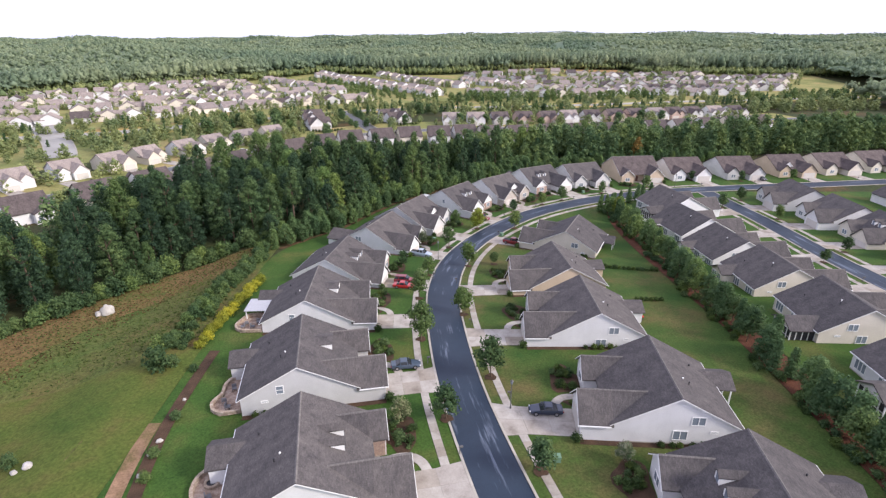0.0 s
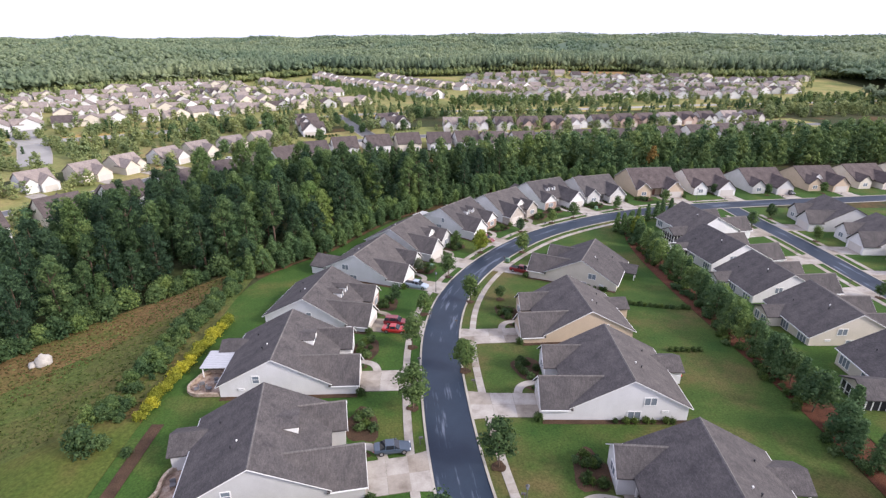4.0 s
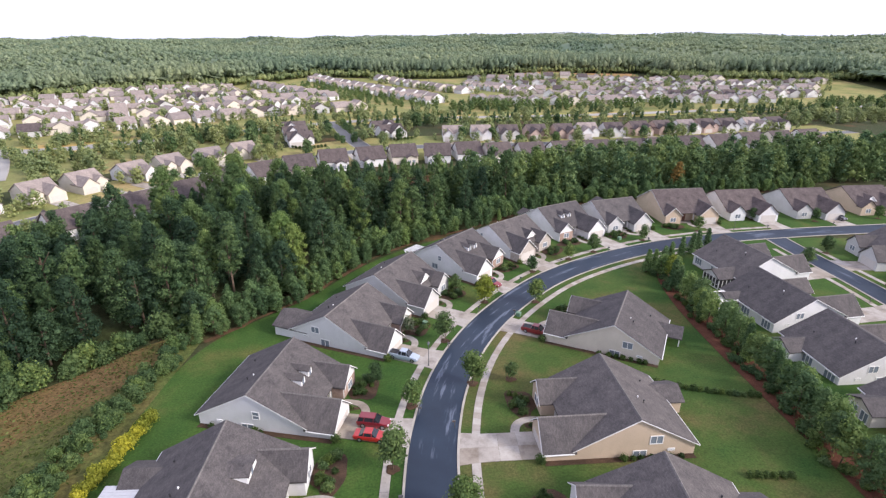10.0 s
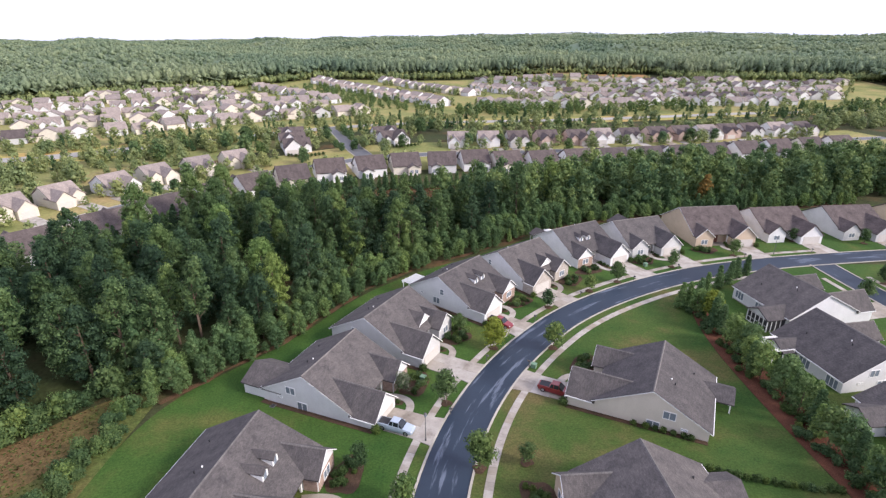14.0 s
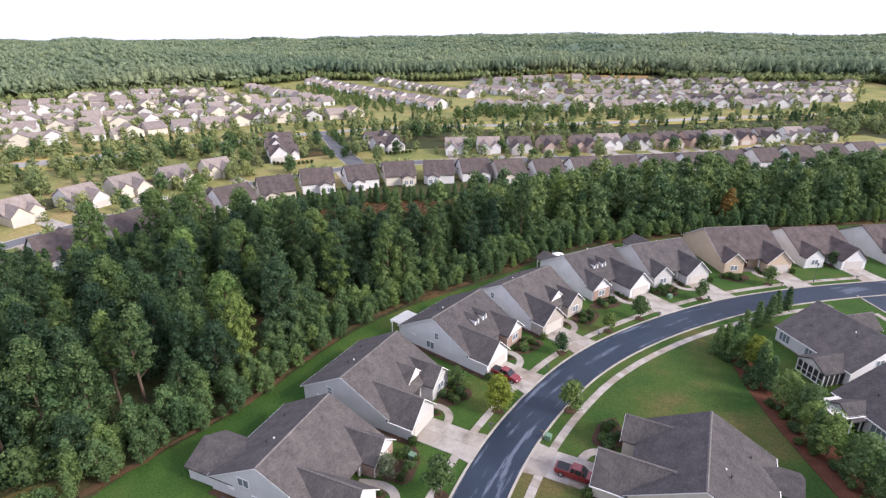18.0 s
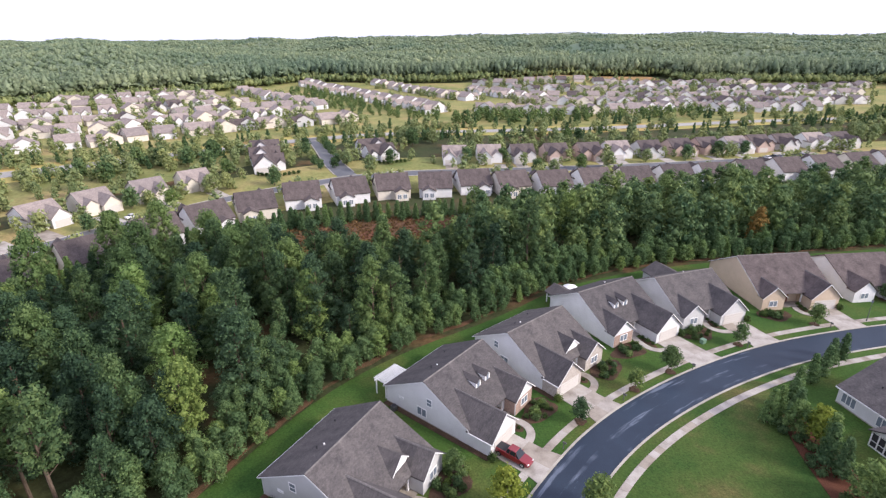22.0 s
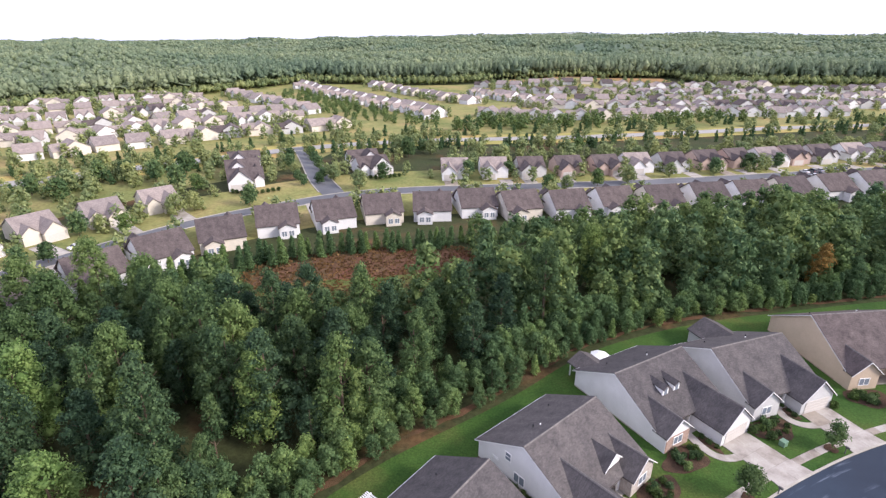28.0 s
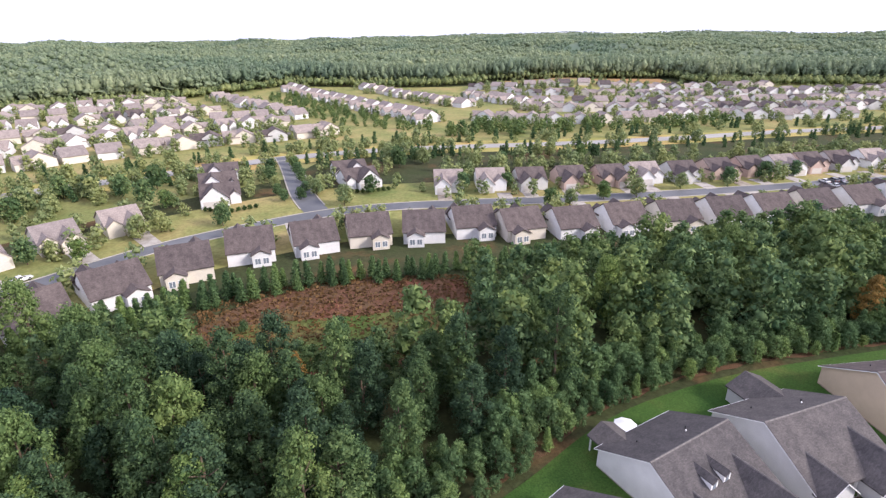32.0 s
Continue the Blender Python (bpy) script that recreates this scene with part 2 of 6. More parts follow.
def leaves(name, dark, light, odd=None, spread=0.05, swing=0.2, single=True):
    """Leaves: tone by leaf and by tree, light passing through."""
    m, n, l, b = material(name, 0.7, 0, 0.2)
    g = n.new("ShaderNodeNewGeometry")
    info = n.new("ShaderNodeObjectInfo")
    c = ramp(n, l, g.outputs["Random Per Island"], [(0.0, dark), (1.0, light)])
    if single:
        t = ramp(n, l, info.outputs["Random"], [(0.0, (0.56, 0.63, 0.68)), (0.6, (0.95, 0.97, 1.0)), (1.0, odd or (1.36, 1.26, 1.0))])
        c = mix(n, l, 1.0, c, t, "MULTIPLY")
    v = world_coords(n, l, 1.0)
    patch = noise_tex(n, l, v, spread, 3)
    c = mix(n, l, 1.0, c, ramp(n, l, patch, [(0.35, (1 - swing, 1 - 0.7 * swing, 1 - 0.75 * swing)), (0.65, (1 + swing, 1 + 0.6 * swing, 1.0))]), "MULTIPLY")
    l.new(c, b.inputs["Base Color"])
    tr = n.new("ShaderNodeBsdfTranslucent")
    l.new(c, tr.inputs["Color"])
    mx = n.new("ShaderNodeMixShader")
    mx.inputs["Fac"].default_value = 0.30
    o = n["Material Output"]
    l.new(b.outputs["BSDF"], mx.inputs[1])
    l.new(tr.outputs["BSDF"], mx.inputs[2])
    l.new(mx.outputs["Shader"], o.inputs["Surface"])
    return m


M["leaf"] = leaves("broad_leaves", (0.022, 0.052, 0.030), (0.088, 0.152, 0.076))
M["leaf_wood"] = leaves("wood_leaves", (0.046, 0.098, 0.050), (0.165, 0.248, 0.112), None, 0.13, 0.36, False)
M["leaf_light_wood"] = leaves("light_wood_leaves", (0.070, 0.125, 0.048), (0.190, 0.262, 0.100), None, 0.11, 0.3, False)
M["leaf_pine"] = leaves("dark_needles", (0.062, 0.124, 0.052), (0.162, 0.250, 0.100))
M["leaf_light"] = leaves("fresh_leaves", (0.048, 0.096, 0.040), (0.142, 0.214, 0.086), None, 0.13, 0.25)
M["leaf_yellow"] = leaves("yellow_leaves", (0.20, 0.22, 0.022), (0.44, 0.43, 0.06))
# distance haze is mixed into this green, making it paler and bluer
M["leaf_haze"] = leaves("hazed_canopy", (0.160, 0.220, 0.145), (0.275, 0.340, 0.225), None, 0.006, 0.26, False)
# light green garden leaves, with far sunlight mixed into the colour
M["leaf_sun"] = leaves("sunlit_garden_leaves", (0.150, 0.200, 0.088), (0.30, 0.350, 0.165), None, 0.09, 0.28, False)
M["leaf_lime"] = leaves("lime_leaves", (0.15, 0.20, 0.03), (0.32, 0.36, 0.06))
M["stone_front"] = two_scale("stone_facing", [(0.3, (0.34, 0.30, 0.27)), (0.7, (0.48, 0.44, 0.40))], 2.5, 6.0, 0.9, 0.5, 0.03, amount=0.25)
M["leaf_bright"] = leaves("bright_leaves", (0.082, 0.142, 0.048), (0.190, 0.268, 0.098))
M["shrub"] = leaves("shrub_leaves", (0.038, 0.070, 0.022), (0.100, 0.155, 0.046))
M["flower"] = leaves("pale_blossom", (0.06, 0.11, 0.045), (0.26, 0.27, 0.20))


# ---- the lie of the land ----
def smooth(a, b, x):
    s = np.clip((np.asarray(x, float) - a) / (b - a), 0, 1)
    return s * s * (3 - 2 * s)


def ground_z(x, y):
    """The height of the ground, in metres."""
    x, y = np.asarray(x, float), np.asarray(y, float)
    z = 0.4 - 4.6 * smooth(70, 155, y) + 2.2 * smooth(285, 345, y)
    z = z - 3.0 * smooth(-46, -64, x) * smooth(140, 125, y)
    far = np.hypot(x, y)
    z = z + 11 * smooth(640, 900, y + 0.25 * np.abs(x + 60)) + 9 * np.exp(-((x - 120) / 60) ** 2 - ((y - 690) / 40) ** 2)
    z = z + (np.sin(x / 210 + 1) * np.cos(y / 260) * 9 + np.sin(x / 90 + y / 130) * 3) * smooth(700, 1300, far)
    fold = np.sin(x / 125 + 0.8) * np.cos(y / 165 + x / 420) + 0.6 * np.sin(x / 61 + y / 88)
    z = z + fold * (9 * smooth(820, 1250, far) - 3 * smooth(2000, 3500, far))
    z = z + (12 + 0.007 * x) * smooth(1100, 4300, far) + 9 * np.sin(x / 700 + 0.6) * smooth(1500, 3800, far)
    return z


def gz(x, y):
    return float(ground_z(x, y))


# ---- building helpers ----
def link_bm(name, bm, mat, parent=None, label="", smoothed=False):
    bmesh.ops.recalc_face_normals(bm, faces=bm.faces)
    me = bpy.data.meshes.new(name)
    bm.to_mesh(me)
    bm.free()
    me.materials.append(mat)
    if smoothed:
        me.shade_smooth()
    ob = new(name, me)
    if parent is not None:
        ob.parent = parent
    if label:
        tagged(ob, label)
    return ob


def part(name, bm, mat, parent, label="", smoothed=False):
    return link_bm(name, bm, mat, parent, label, smoothed)


def mesh_np(name, verts, faces, mat, parent=None):
    """A mesh from arrays; faces all have the same number of corners."""
    verts, faces = np.asarray(verts, np.float32), np.asarray(faces, np.int32)
    me = bpy.data.meshes.new(name or "crown")
    k = faces.shape[1]
    me.vertices.add(len(verts))
    me.vertices.foreach_set("co", verts.ravel())
    me.loops.add(faces.size)
    me.loops.foreach_set("vertex_index", faces.ravel())
    me.polygons.add(len(faces))
    me.polygons.foreach_set("loop_start", np.arange(0, faces.size, k, dtype=np.int32))
    me.update(calc_edges=True)
    me.materials.append(mat)
    if name is None:
        return me
    ob = new(name, me)
    if parent is not None:
        ob.parent = parent
    return ob


def box(bm, x0, x1, y0, y1, z0, z1):
    v = [bm.verts.new(c) for c in ((x0, y0, z0), (x1, y0, z0), (x1, y1, z0), (x0, y1, z0), (x0, y0, z1), (x1, y0, z1), (x1, y1, z1), (x0, y1, z1))]
    for f in ((3, 2, 1, 0), (4, 5, 6, 7), (0, 1, 5, 4), (1, 2, 6, 5), (2, 3, 7, 6), (3, 0, 4, 7)):
        bm.faces.new([v[i] for i in f])
    return bm


def boxes(*dims):
    bm = bmesh.new()
    for d in dims:
        box(bm, *d)
    return bm


def prism(bm, outline, a, b, axis="x"):
    """An outline (p, q) drawn out along an axis from a to b: axis x takes (y, z), y takes (x, z), z takes (x, y)."""
    def at(p, q, s):
        return {"x": (s, p, q), "y": (p, s, q), "z": (p, q, s)}[axis]
    lo, hi = [bm.verts.new(at(p, q, a)) for p, q in outline], [bm.verts.new(at(p, q, b)) for p, q in outline]
    n = len(outline)
    bm.faces.new(lo[::-1])
    bm.faces.new(hi)
    for i in range(n):
        bm.faces.new((lo[i], lo[(i + 1) % n], hi[(i + 1) % n], hi[i]))
    return bm


def tube(bm, p0, p1, r0, r1, sides=8):
    p0, p1 = Vector(p0), Vector(p1)
    q = (p1 - p0).to_track_quat("Z", "Y")
    rings = []
    for p, r in ((p0, r0), (p1, r1)):
        rings.append([bm.verts.new(p + q @ Vector((r * math.cos(2 * math.pi * i / sides), r * math.sin(2 * math.pi * i / sides), 0))) for i in range(sides)])
    bm.faces.new(rings[0][::-1])
    bm.faces.new(rings[1])
    for i in range(sides):
        bm.faces.new((rings[0][i], rings[0][(i + 1) % sides], rings[1][(i + 1) % sides], rings[1][i]))
    return bm


def resample(line, step, window=9.0):
    """Points at even steps along a rounded line."""
    p = np.array(line, float)
    d = np.r_[0, np.cumsum(np.hypot(*np.diff(p, axis=0).T))]
    n = max(2, int(d[-1] / step) + 1)
    s = np.linspace(0, d[-1], n)
    q = np.c_[np.interp(s, d, p[:, 0]), np.interp(s, d, p[:, 1])]
    w = int(window / step)
    if w > 0 and n > 2:
        pad = np.r_[np.repeat(q[:1], w, 0) + np.outer(np.arange(-w, 0), q[1] - q[0]), q, np.repeat(q[-1:], w, 0) + np.outer(np.arange(1, w + 1), q[-1] - q[-2])]
        k = np.ones(2 * w + 1) / (2 * w + 1)
        q = np.c_[np.convolve(pad[:, 0], k, "valid"), np.convolve(pad[:, 1], k, "valid")]
    return q


def normals_of(q):
    t = np.gradient(q, axis=0)
    t /= np.hypot(*t.T)[:, None]
    return np.c_[t[:, 1], -t[:, 0]]          # to the right of the way


def sheet(name, left, right, cross, lift, mat, label="", category="", kind="structure", drop=0.0):
    """A strip between two lines of equally many points, laid on the ground; drop gives it edges of that depth."""
    left, right = np.asarray(left, float), np.asarray(right, float)
    w = np.linspace(0, 1, cross + 1)[None, :, None]
    grid = left[:, None] * (1 - w) + right[:, None] * w
    n, c = grid.shape[:2]
    z = ground_z(grid[..., 0], grid[..., 1]) + lift
    v = np.concatenate([grid, z[..., None]], -1).reshape(-1, 3)
    i = np.arange(n * c).reshape(n, c)
    f = np.stack([i[:-1, :-1], i[:-1, 1:], i[1:, 1:], i[1:, :-1]], -1).reshape(-1, 4)
    if drop:
        ring = np.r_[i[0], i[1:, -1], i[-1, -2::-1], i[-2:0:-1, 0]]
        low = v[ring] - [0, 0, drop]
        k = len(v) + np.arange(len(ring))
        nx = np.roll(np.arange(len(ring)), -1)
        v = np.r_[v, low]
        f = np.r_[f, np.stack([ring, ring[nx], k[nx], k], -1)]
    ob = mesh_np(name, v, f, mat)
    # across and along the strip, in metres
    wide = np.hypot(*(right - left).T)[:, None] * w[0, :, 0][None]
    run = np.r_[0, np.cumsum(np.hypot(*np.diff((left + right) / 2, axis=0).T))]
    uv = np.stack([wide, np.repeat(run[:, None], c, 1)], -1).reshape(-1, 2)
    if drop:
        uv = np.r_[uv, uv[ring]]
        ob.data.shade_flat()
    ob.data.uv_layers.new(name="strip").data.foreach_set("uv", uv[f.ravel()].astype(np.float32).ravel())
    return tagged(ob, label, category, "", kind)


def quad_sheet(name, corners, lift, mat, label, category, kind="structure", step=2.0, drop=0.06):
    """A four-cornered slab on the ground; corners run round it."""
    a, b, c, d = [np.array(p, float) for p in corners]
    n = max(2, int(max(np.hypot(*(b - a)), np.hypot(*(c - d))) / step) + 1)
    k = max(1, int(max(np.hypot(*(d - a)), np.hypot(*(c - b))) / step))
    s = np.linspace(0, 1, n)[:, None]
    return sheet(name, a * (1 - s) + b * s, d * (1 - s) + c * s, k, lift, mat, label, category, kind, drop)

# ---- ground, roads, lawns ----
def axis_steps(marks):
    """Grid lines: (from, to, step) stretches in turn."""
    return np.unique(np.concatenate([np.append(np.arange(a, b, s), b) for a, b, s in marks]))


gx = axis_steps([(-4800, -1000, 190), (-1000, -400, 30), (-400, -130, 9), (-130, 130, 3), (130, 400, 9), (400, 1000, 30), (1000, 4800, 190)])
gy = axis_steps([(-1500, -100, 140), (-100, 30, 10), (30, 310, 3), (310, 760, 9), (760, 1500, 30), (1500, 4800, 150)])
GX, GY = np.meshgrid(gx, gy)
gi = np.arange(GX.size).reshape(GX.shape)
gv = np.stack([GX, GY, ground_z(GX, GY) - 0.10], -1).reshape(-1, 3)
gf = np.stack([gi[:-1, :-1], gi[:-1, 1:], gi[1:, 1:], gi[1:, :-1]], -1).reshape(-1, 4)
ground = tagged(mesh_np("ground", gv, gf, M["woodfloor"]), "leaf-strewn dark woodland ground reaching to the horizon", "ground", "", "structure")

MAIN = [(24, -60), (19, -10), (14, 20), (7.4, 45.5), (4.2, 58), (2.0, 70), (0.9, 80), (-0.2, 95), (0.2, 107), (2.2, 119), (4.6, 127.4), (9, 137.7), (13.5, 145.7), (19.7, 154),
        (28, 163.4), (44.6, 175), (64, 184.5), (85, 190.5), (110, 195), (140, 199), (180, 205), (240, 214)]
SIDE = [(97, 189.6), (97.3, 182), (99.3, 164), (100.6, 152), (99.8, 136), (98.4, 123), (97.8, 110), (97.3, 98), (97, 60), (97, -60)]
road_line = resample(MAIN, 1.5)
side_line = resample(SIDE, 1.5)
STREET3 = [(-150, 165), (-132, 195), (-118, 222), (-104, 246), (-92, 262), (-84, 274), (-74, 286), (-62, 295), (-48, 304), (-33, 312), (-15, 316.5), (5, 319), (30, 321.5), (64, 325), (107, 332), (130, 336.5), (175, 346), (240, 360)]
LINK = [(-38, 311), (-46, 325), (-52, 340), (-58, 357), (-66, 378), (-72, 392)]
AVENUE = [(-330, 270), (-250, 290), (-190, 309), (-158, 326), (-132, 345), (-114, 358), (-95, 372), (-75, 387), (-46, 401), (-11, 411), (33, 417), (78, 423), (126, 434), (198, 454), (255, 464), (420, 500)]


def offset(line, d):
    return line + normals_of(line) * d


def road_set(line, half, name, lift=0.0):
    """Asphalt with a kerb on each side, and a verge and a footpath behind it."""
    sheet(name, offset(line, -half), offset(line, half), 6, lift, M["asphalt"], "dark blue-grey asphalt street with pale patches of wear and painted sheen", "road")
    for s in (-1, 1):
        sheet("kerb", offset(line, s * half), offset(line, s * (half + 0.32)), 1, 0.10, M["kerb"], "pale concrete kerb and gutter along the street", "kerb", drop=0.14)


road_set(road_line, 3.2, "road")
road_set(side_line, 3.05, "road", 0.012)
s3 = resample(STREET3, 3)
lk = resample(LINK, 3)
av = resample(AVENUE, 4)
sheet("road", offset(s3, -3.2), offset(s3, 3.2), 2, 0.05, M["asphalt_sheen"], "grey asphalt street between two rows of houses", "road")
sheet("road", offset(lk, -4.0), offset(lk, 4.0), 2, 0.07, M["asphalt_sheen"], "grey asphalt link street", "road")
# sunlit gloss is put into this pale asphalt colour
M["asphalt_pale"] = two_scale("sunlit_gloss_asphalt", [(0.3, (0.24, 0.235, 0.22)), (0.7, (0.33, 0.32, 0.30))], 0.06, 3.0, 0.7, 0.2, 0.01, amount=0.1, spec=0.4)
sheet("road", offset(av, -4.5), offset(av, 4.5), 2, 0.05, M["asphalt_pale"], "pale grey avenue lined with grass banks", "road")

WEST = [(-258, 338), (-231, 312), (-208, 286), (-190, 262), (-180, 247)]
ws = resample(WEST, 3)
sheet("road", offset(ws, -6.5), offset(ws, 6.5), 2, 0.08, M["asphalt_pale"], "broad grey asphalt street west of the far houses", "road")
for line, half in ((s3, 3.2), (av, 4.5), (ws, 6.5)):
    for side in (-1, 1):
        sheet("kerb", offset(line, side * half), offset(line, side * (half + 0.45)), 1, 0.14, M["kerb"], "pale concrete kerb along the far street", "kerb", drop=0.14)
for side in (-1, 1):
    sheet("kerb", offset(lk, side * 4.0)[2:-3], offset(lk, side * 4.45)[2:-3], 1, 0.16, M["kerb"], "pale concrete kerb along the link street", "kerb", drop=0.14)


def footpath(line, d, a, b, w=1.15, slab=1.5):
    """A concrete footpath of single slabs with open joints, from a to b metres along the line."""
    root = tagged(new("footpath"), "pale concrete footpath of square slabs beside the street", "footpath", "", "structure")
    run = np.r_[0, np.cumsum(np.hypot(*np.diff(line, axis=0).T))]
    nn = normals_of(line)
    for s0 in np.arange(a, b - slab, slab):
        s = np.array([s0 + 0.012, s0 + slab - 0.012])
        c = np.c_[np.interp(s, run, line[:, 0]), np.interp(s, run, line[:, 1])]
        m = np.c_[np.interp(s, run, nn[:, 0]), np.interp(s, run, nn[:, 1])]
        ob = sheet("slab", c + m * (d - w / 2), c + m * (d + w / 2), 1, 0.05, M["concrete"], drop=0.1, kind="")
        ob.parent = root


footpath(road_line, -5.65, 88, 320)
footpath(road_line, 5.65, 88, 296)
footpath(side_line, -5.65, 8, 130, slab=3.0)
footpath(side_line, 5.65, 8, 130, slab=3.0)

# lawns: one either side of the main street, and one round the second street
WOODS_EDGE = [(-37, -60), (-39, 20), (-40, 60), (-41.5, 90), (-43, 110), (-44, 128), (-38, 138.5), (-29, 149), (-21, 166), (-12, 178), (0, 188), (12, 196), (28, 211), (41, 217.5), (55, 223), (90, 231), (140, 240), (190, 249), (240, 258)]
edge = resample(WOODS_EDGE, 1.5)


def matched(a, b, n):
    """Two lines resampled to equally many points."""
    out_lines = []
    for q in (a, b):
        d = np.r_[0, np.cumsum(np.hypot(*np.diff(q, axis=0).T))]
        s = np.linspace(0, d[-1], n)
        out_lines.append(np.c_[np.interp(s, d, q[:, 0]), np.interp(s, d, q[:, 1])])
    return out_lines


la, lb = matched(edge, offset(road_line, -3.5), 220)
sheet("lawn", la, lb, 14, -0.02, M["lawn"], "mown green lawn between the houses and the woods", "lawn")
la, lb = matched(np.array([(52.0, 180.0), (72.0, 189.0)]), np.array([(52.0, 164.0), (76.0, 181.0)]), 12)
sheet("lawn", la, lb, 6, -0.05, M["lawn"], "mown lawn at the end of the hedge", "lawn")
inner = resample([(51.5, -60), (51.5, 40), (51.5, 60), (51.4, 80), (51, 105), (51, 120), (51, 140), (51.5, 155), (53, 166), (55.6, 171.5), (58.2, 175.4)], 1.5)
rd = offset(road_line, 3.5)
rd = rd[rd[:, 1] < 176.6]
la, lb = matched(rd, inner, 180)
sheet("lawn", la, lb, 14, -0.008, M["lawn_dry"], "mown green and brown lawn of the inner gardens", "lawn")
strip = resample([(57, -60), (57, 60), (57, 100), (57, 140), (58, 160), (62, 178), (72, 184.5), (88, 188)], 1.5)
sd = offset(side_line, 3.5)[::-1]
la, lb = matched(strip, sd[sd[:, 1] < 188], 160)
sheet("lawn", la, lb, 12, -0.02, M["lawn"], "mown lawn round the back row of houses", "lawn")
la, lb = matched(offset(side_line, -3.5), resample([(175, 190), (175, 100), (175, -60)], 1.5), 140)
sheet("lawn", la, lb, 14, -0.02, M["lawn"], "mown lawn along the second street", "lawn")
la, lb = matched(inner[inner[:, 1] < 168] + [0.15, 0], resample([(56.8, -60), (56.8, 60), (56.8, 100), (56.8, 140), (57.6, 160), (59.5, 168)], 1.5), 160)
sheet("mulch_bed", la, lb, 4, -0.03, M["mulch"], "red-brown mulch strip under the hedge trees", "mulch bed")
# rough hollow beside the first gardens
basin_out = resample([(-95, -60), (-85, 20), (-84, 70), (-82.4, 86), (-77, 94), (-73, 106), (-67, 119), (-58, 130), (-46, 134)], 1.5)
basin_in = resample([(-37, -60), (-39, 20), (-40, 60), (-41.5, 90), (-43, 110), (-44, 130)], 1.5)
la, lb = matched(basin_out, basin_in, 120)
sheet("field", la, lb, 12, 0.0, M["field"], "rough brown and green grass in a shallow hollow", "field")
la, lb = matched(resample([(-84, 74), (-82.5, 86), (-77.5, 95), (-73, 106), (-67, 119), (-58, 129.5), (-50, 133)], 1.5), resample([(-74, 70), (-71.5, 80), (-67.5, 91), (-63, 99), (-56, 107), (-50.5, 113), (-47.5, 124)], 1.5), 60)
M["field_dry"] = two_scale("dry_field", [(0.33, (0.088, 0.098, 0.026)), (0.48, (0.135, 0.095, 0.036)), (0.64, (0.155, 0.100, 0.044))], 0.07, 1.6, 1.0, 0.8, 0.2, amount=0.45)
sheet("field", la, lb, 6, 0.03, M["field_dry"], "dry orange-brown grass on the slope of the hollow", "field")
mb = resample([(-90, -60), (-88, 20), (-84, 48), (-78, 62), (-66, 66), (-56, 70), (-48, 74), (-41.5, 78)], 1.5)
ma = resample([(-37, -60), (-38.5, 10), (-39.5, 40), (-40, 55), (-40.2, 65), (-40.8, 76)], 1.5)
la, lb = matched(mb, ma, 90)
sheet("meadow", la, lb, 10, 0.05, M["meadow"], "mown yellow-green grass slope beside the gardens", "meadow")
la, lb = matched(resample([(-47, 236), (-41, 250), (-23, 259), (-9, 262.5), (9, 261)], 1.5), resample([(-42, 226), (-28, 222), (-14, 222), (2, 228), (9, 245)], 1.5), 30)
sheet("clearing", la, lb, 10, 0.05, M["clearing"], "bare red earth and dry weeds in a woodland clearing", "clearing")
la, lb = matched(resample([(-42, 238), (-30, 241), (-16, 243), (-2, 246), (8, 248)], 1.5), resample([(-36, 226), (-28, 223), (-14, 223), (1, 229), (7, 240)], 1.5), 30)
sheet("rough_grass_floor", la, lb, 6, 0.09, M["field"], "thin green and brown grass in the woodland clearing", "grass")
# gardens of the far street and grass banks of the avenue
M["garden"] = two_scale("dry_garden_grass", [(0.34, (0.13, 0.16, 0.05)), (0.52, (0.23, 0.22, 0.08)), (0.7, (0.31, 0.24, 0.11))], 0.035, 0.8, 1.0, 0.4, 0.1, amount=0.3)
la, lb = matched(offset(s3, -26), offset(s3, 26), len(s3))
sheet("lawn", la, lb, 16, -0.04, M["garden"], "dry lawns round the far street's houses", "lawn")
la, lb = matched(resample([(-330, 285), (-230, 315), (-160, 345), (-100, 382), (-45, 418)], 6), resample([(-230, 150), (-176, 215), (-140, 265), (-105, 310), (-60, 350)], 6), 40)
M["rough"] = two_scale("rough_pasture", [(0.34, (0.13, 0.16, 0.05)), (0.52, (0.20, 0.20, 0.075)), (0.7, (0.28, 0.22, 0.10))], 0.03, 0.8, 1.0, 0.4, 0.1, amount=0.3)
sheet("pasture", la, lb, 16, -0.09, M["rough"], "rough yellow-green grass between the far street and the avenue", "grass")
M["bank"] = two_scale("dry_bank", [(0.35, (0.24, 0.24, 0.07)), (0.55, (0.38, 0.32, 0.11)), (0.72, (0.38, 0.21, 0.09))], 0.03, 1.5, 1.0, 0.5, 0.1, amount=0.25)
la, lb = matched(offset(av, -14), offset(av, 14), len(av))
sheet("bank", la, lb, 4, -0.02, M["bank"], "dry yellow grass bank beside the avenue", "grass bank")

la, lb = matched(resample([(-420, 420), (-360, 520), (-250, 640), (-160, 725)], 8), resample([(-330, 285), (-230, 315), (-160, 345), (-45, 418), (0, 425)], 8), 60)
sheet("gardens", la, lb, 34, -0.05, M["garden"], "dry yellow-green gardens between the far houses", "gardens")
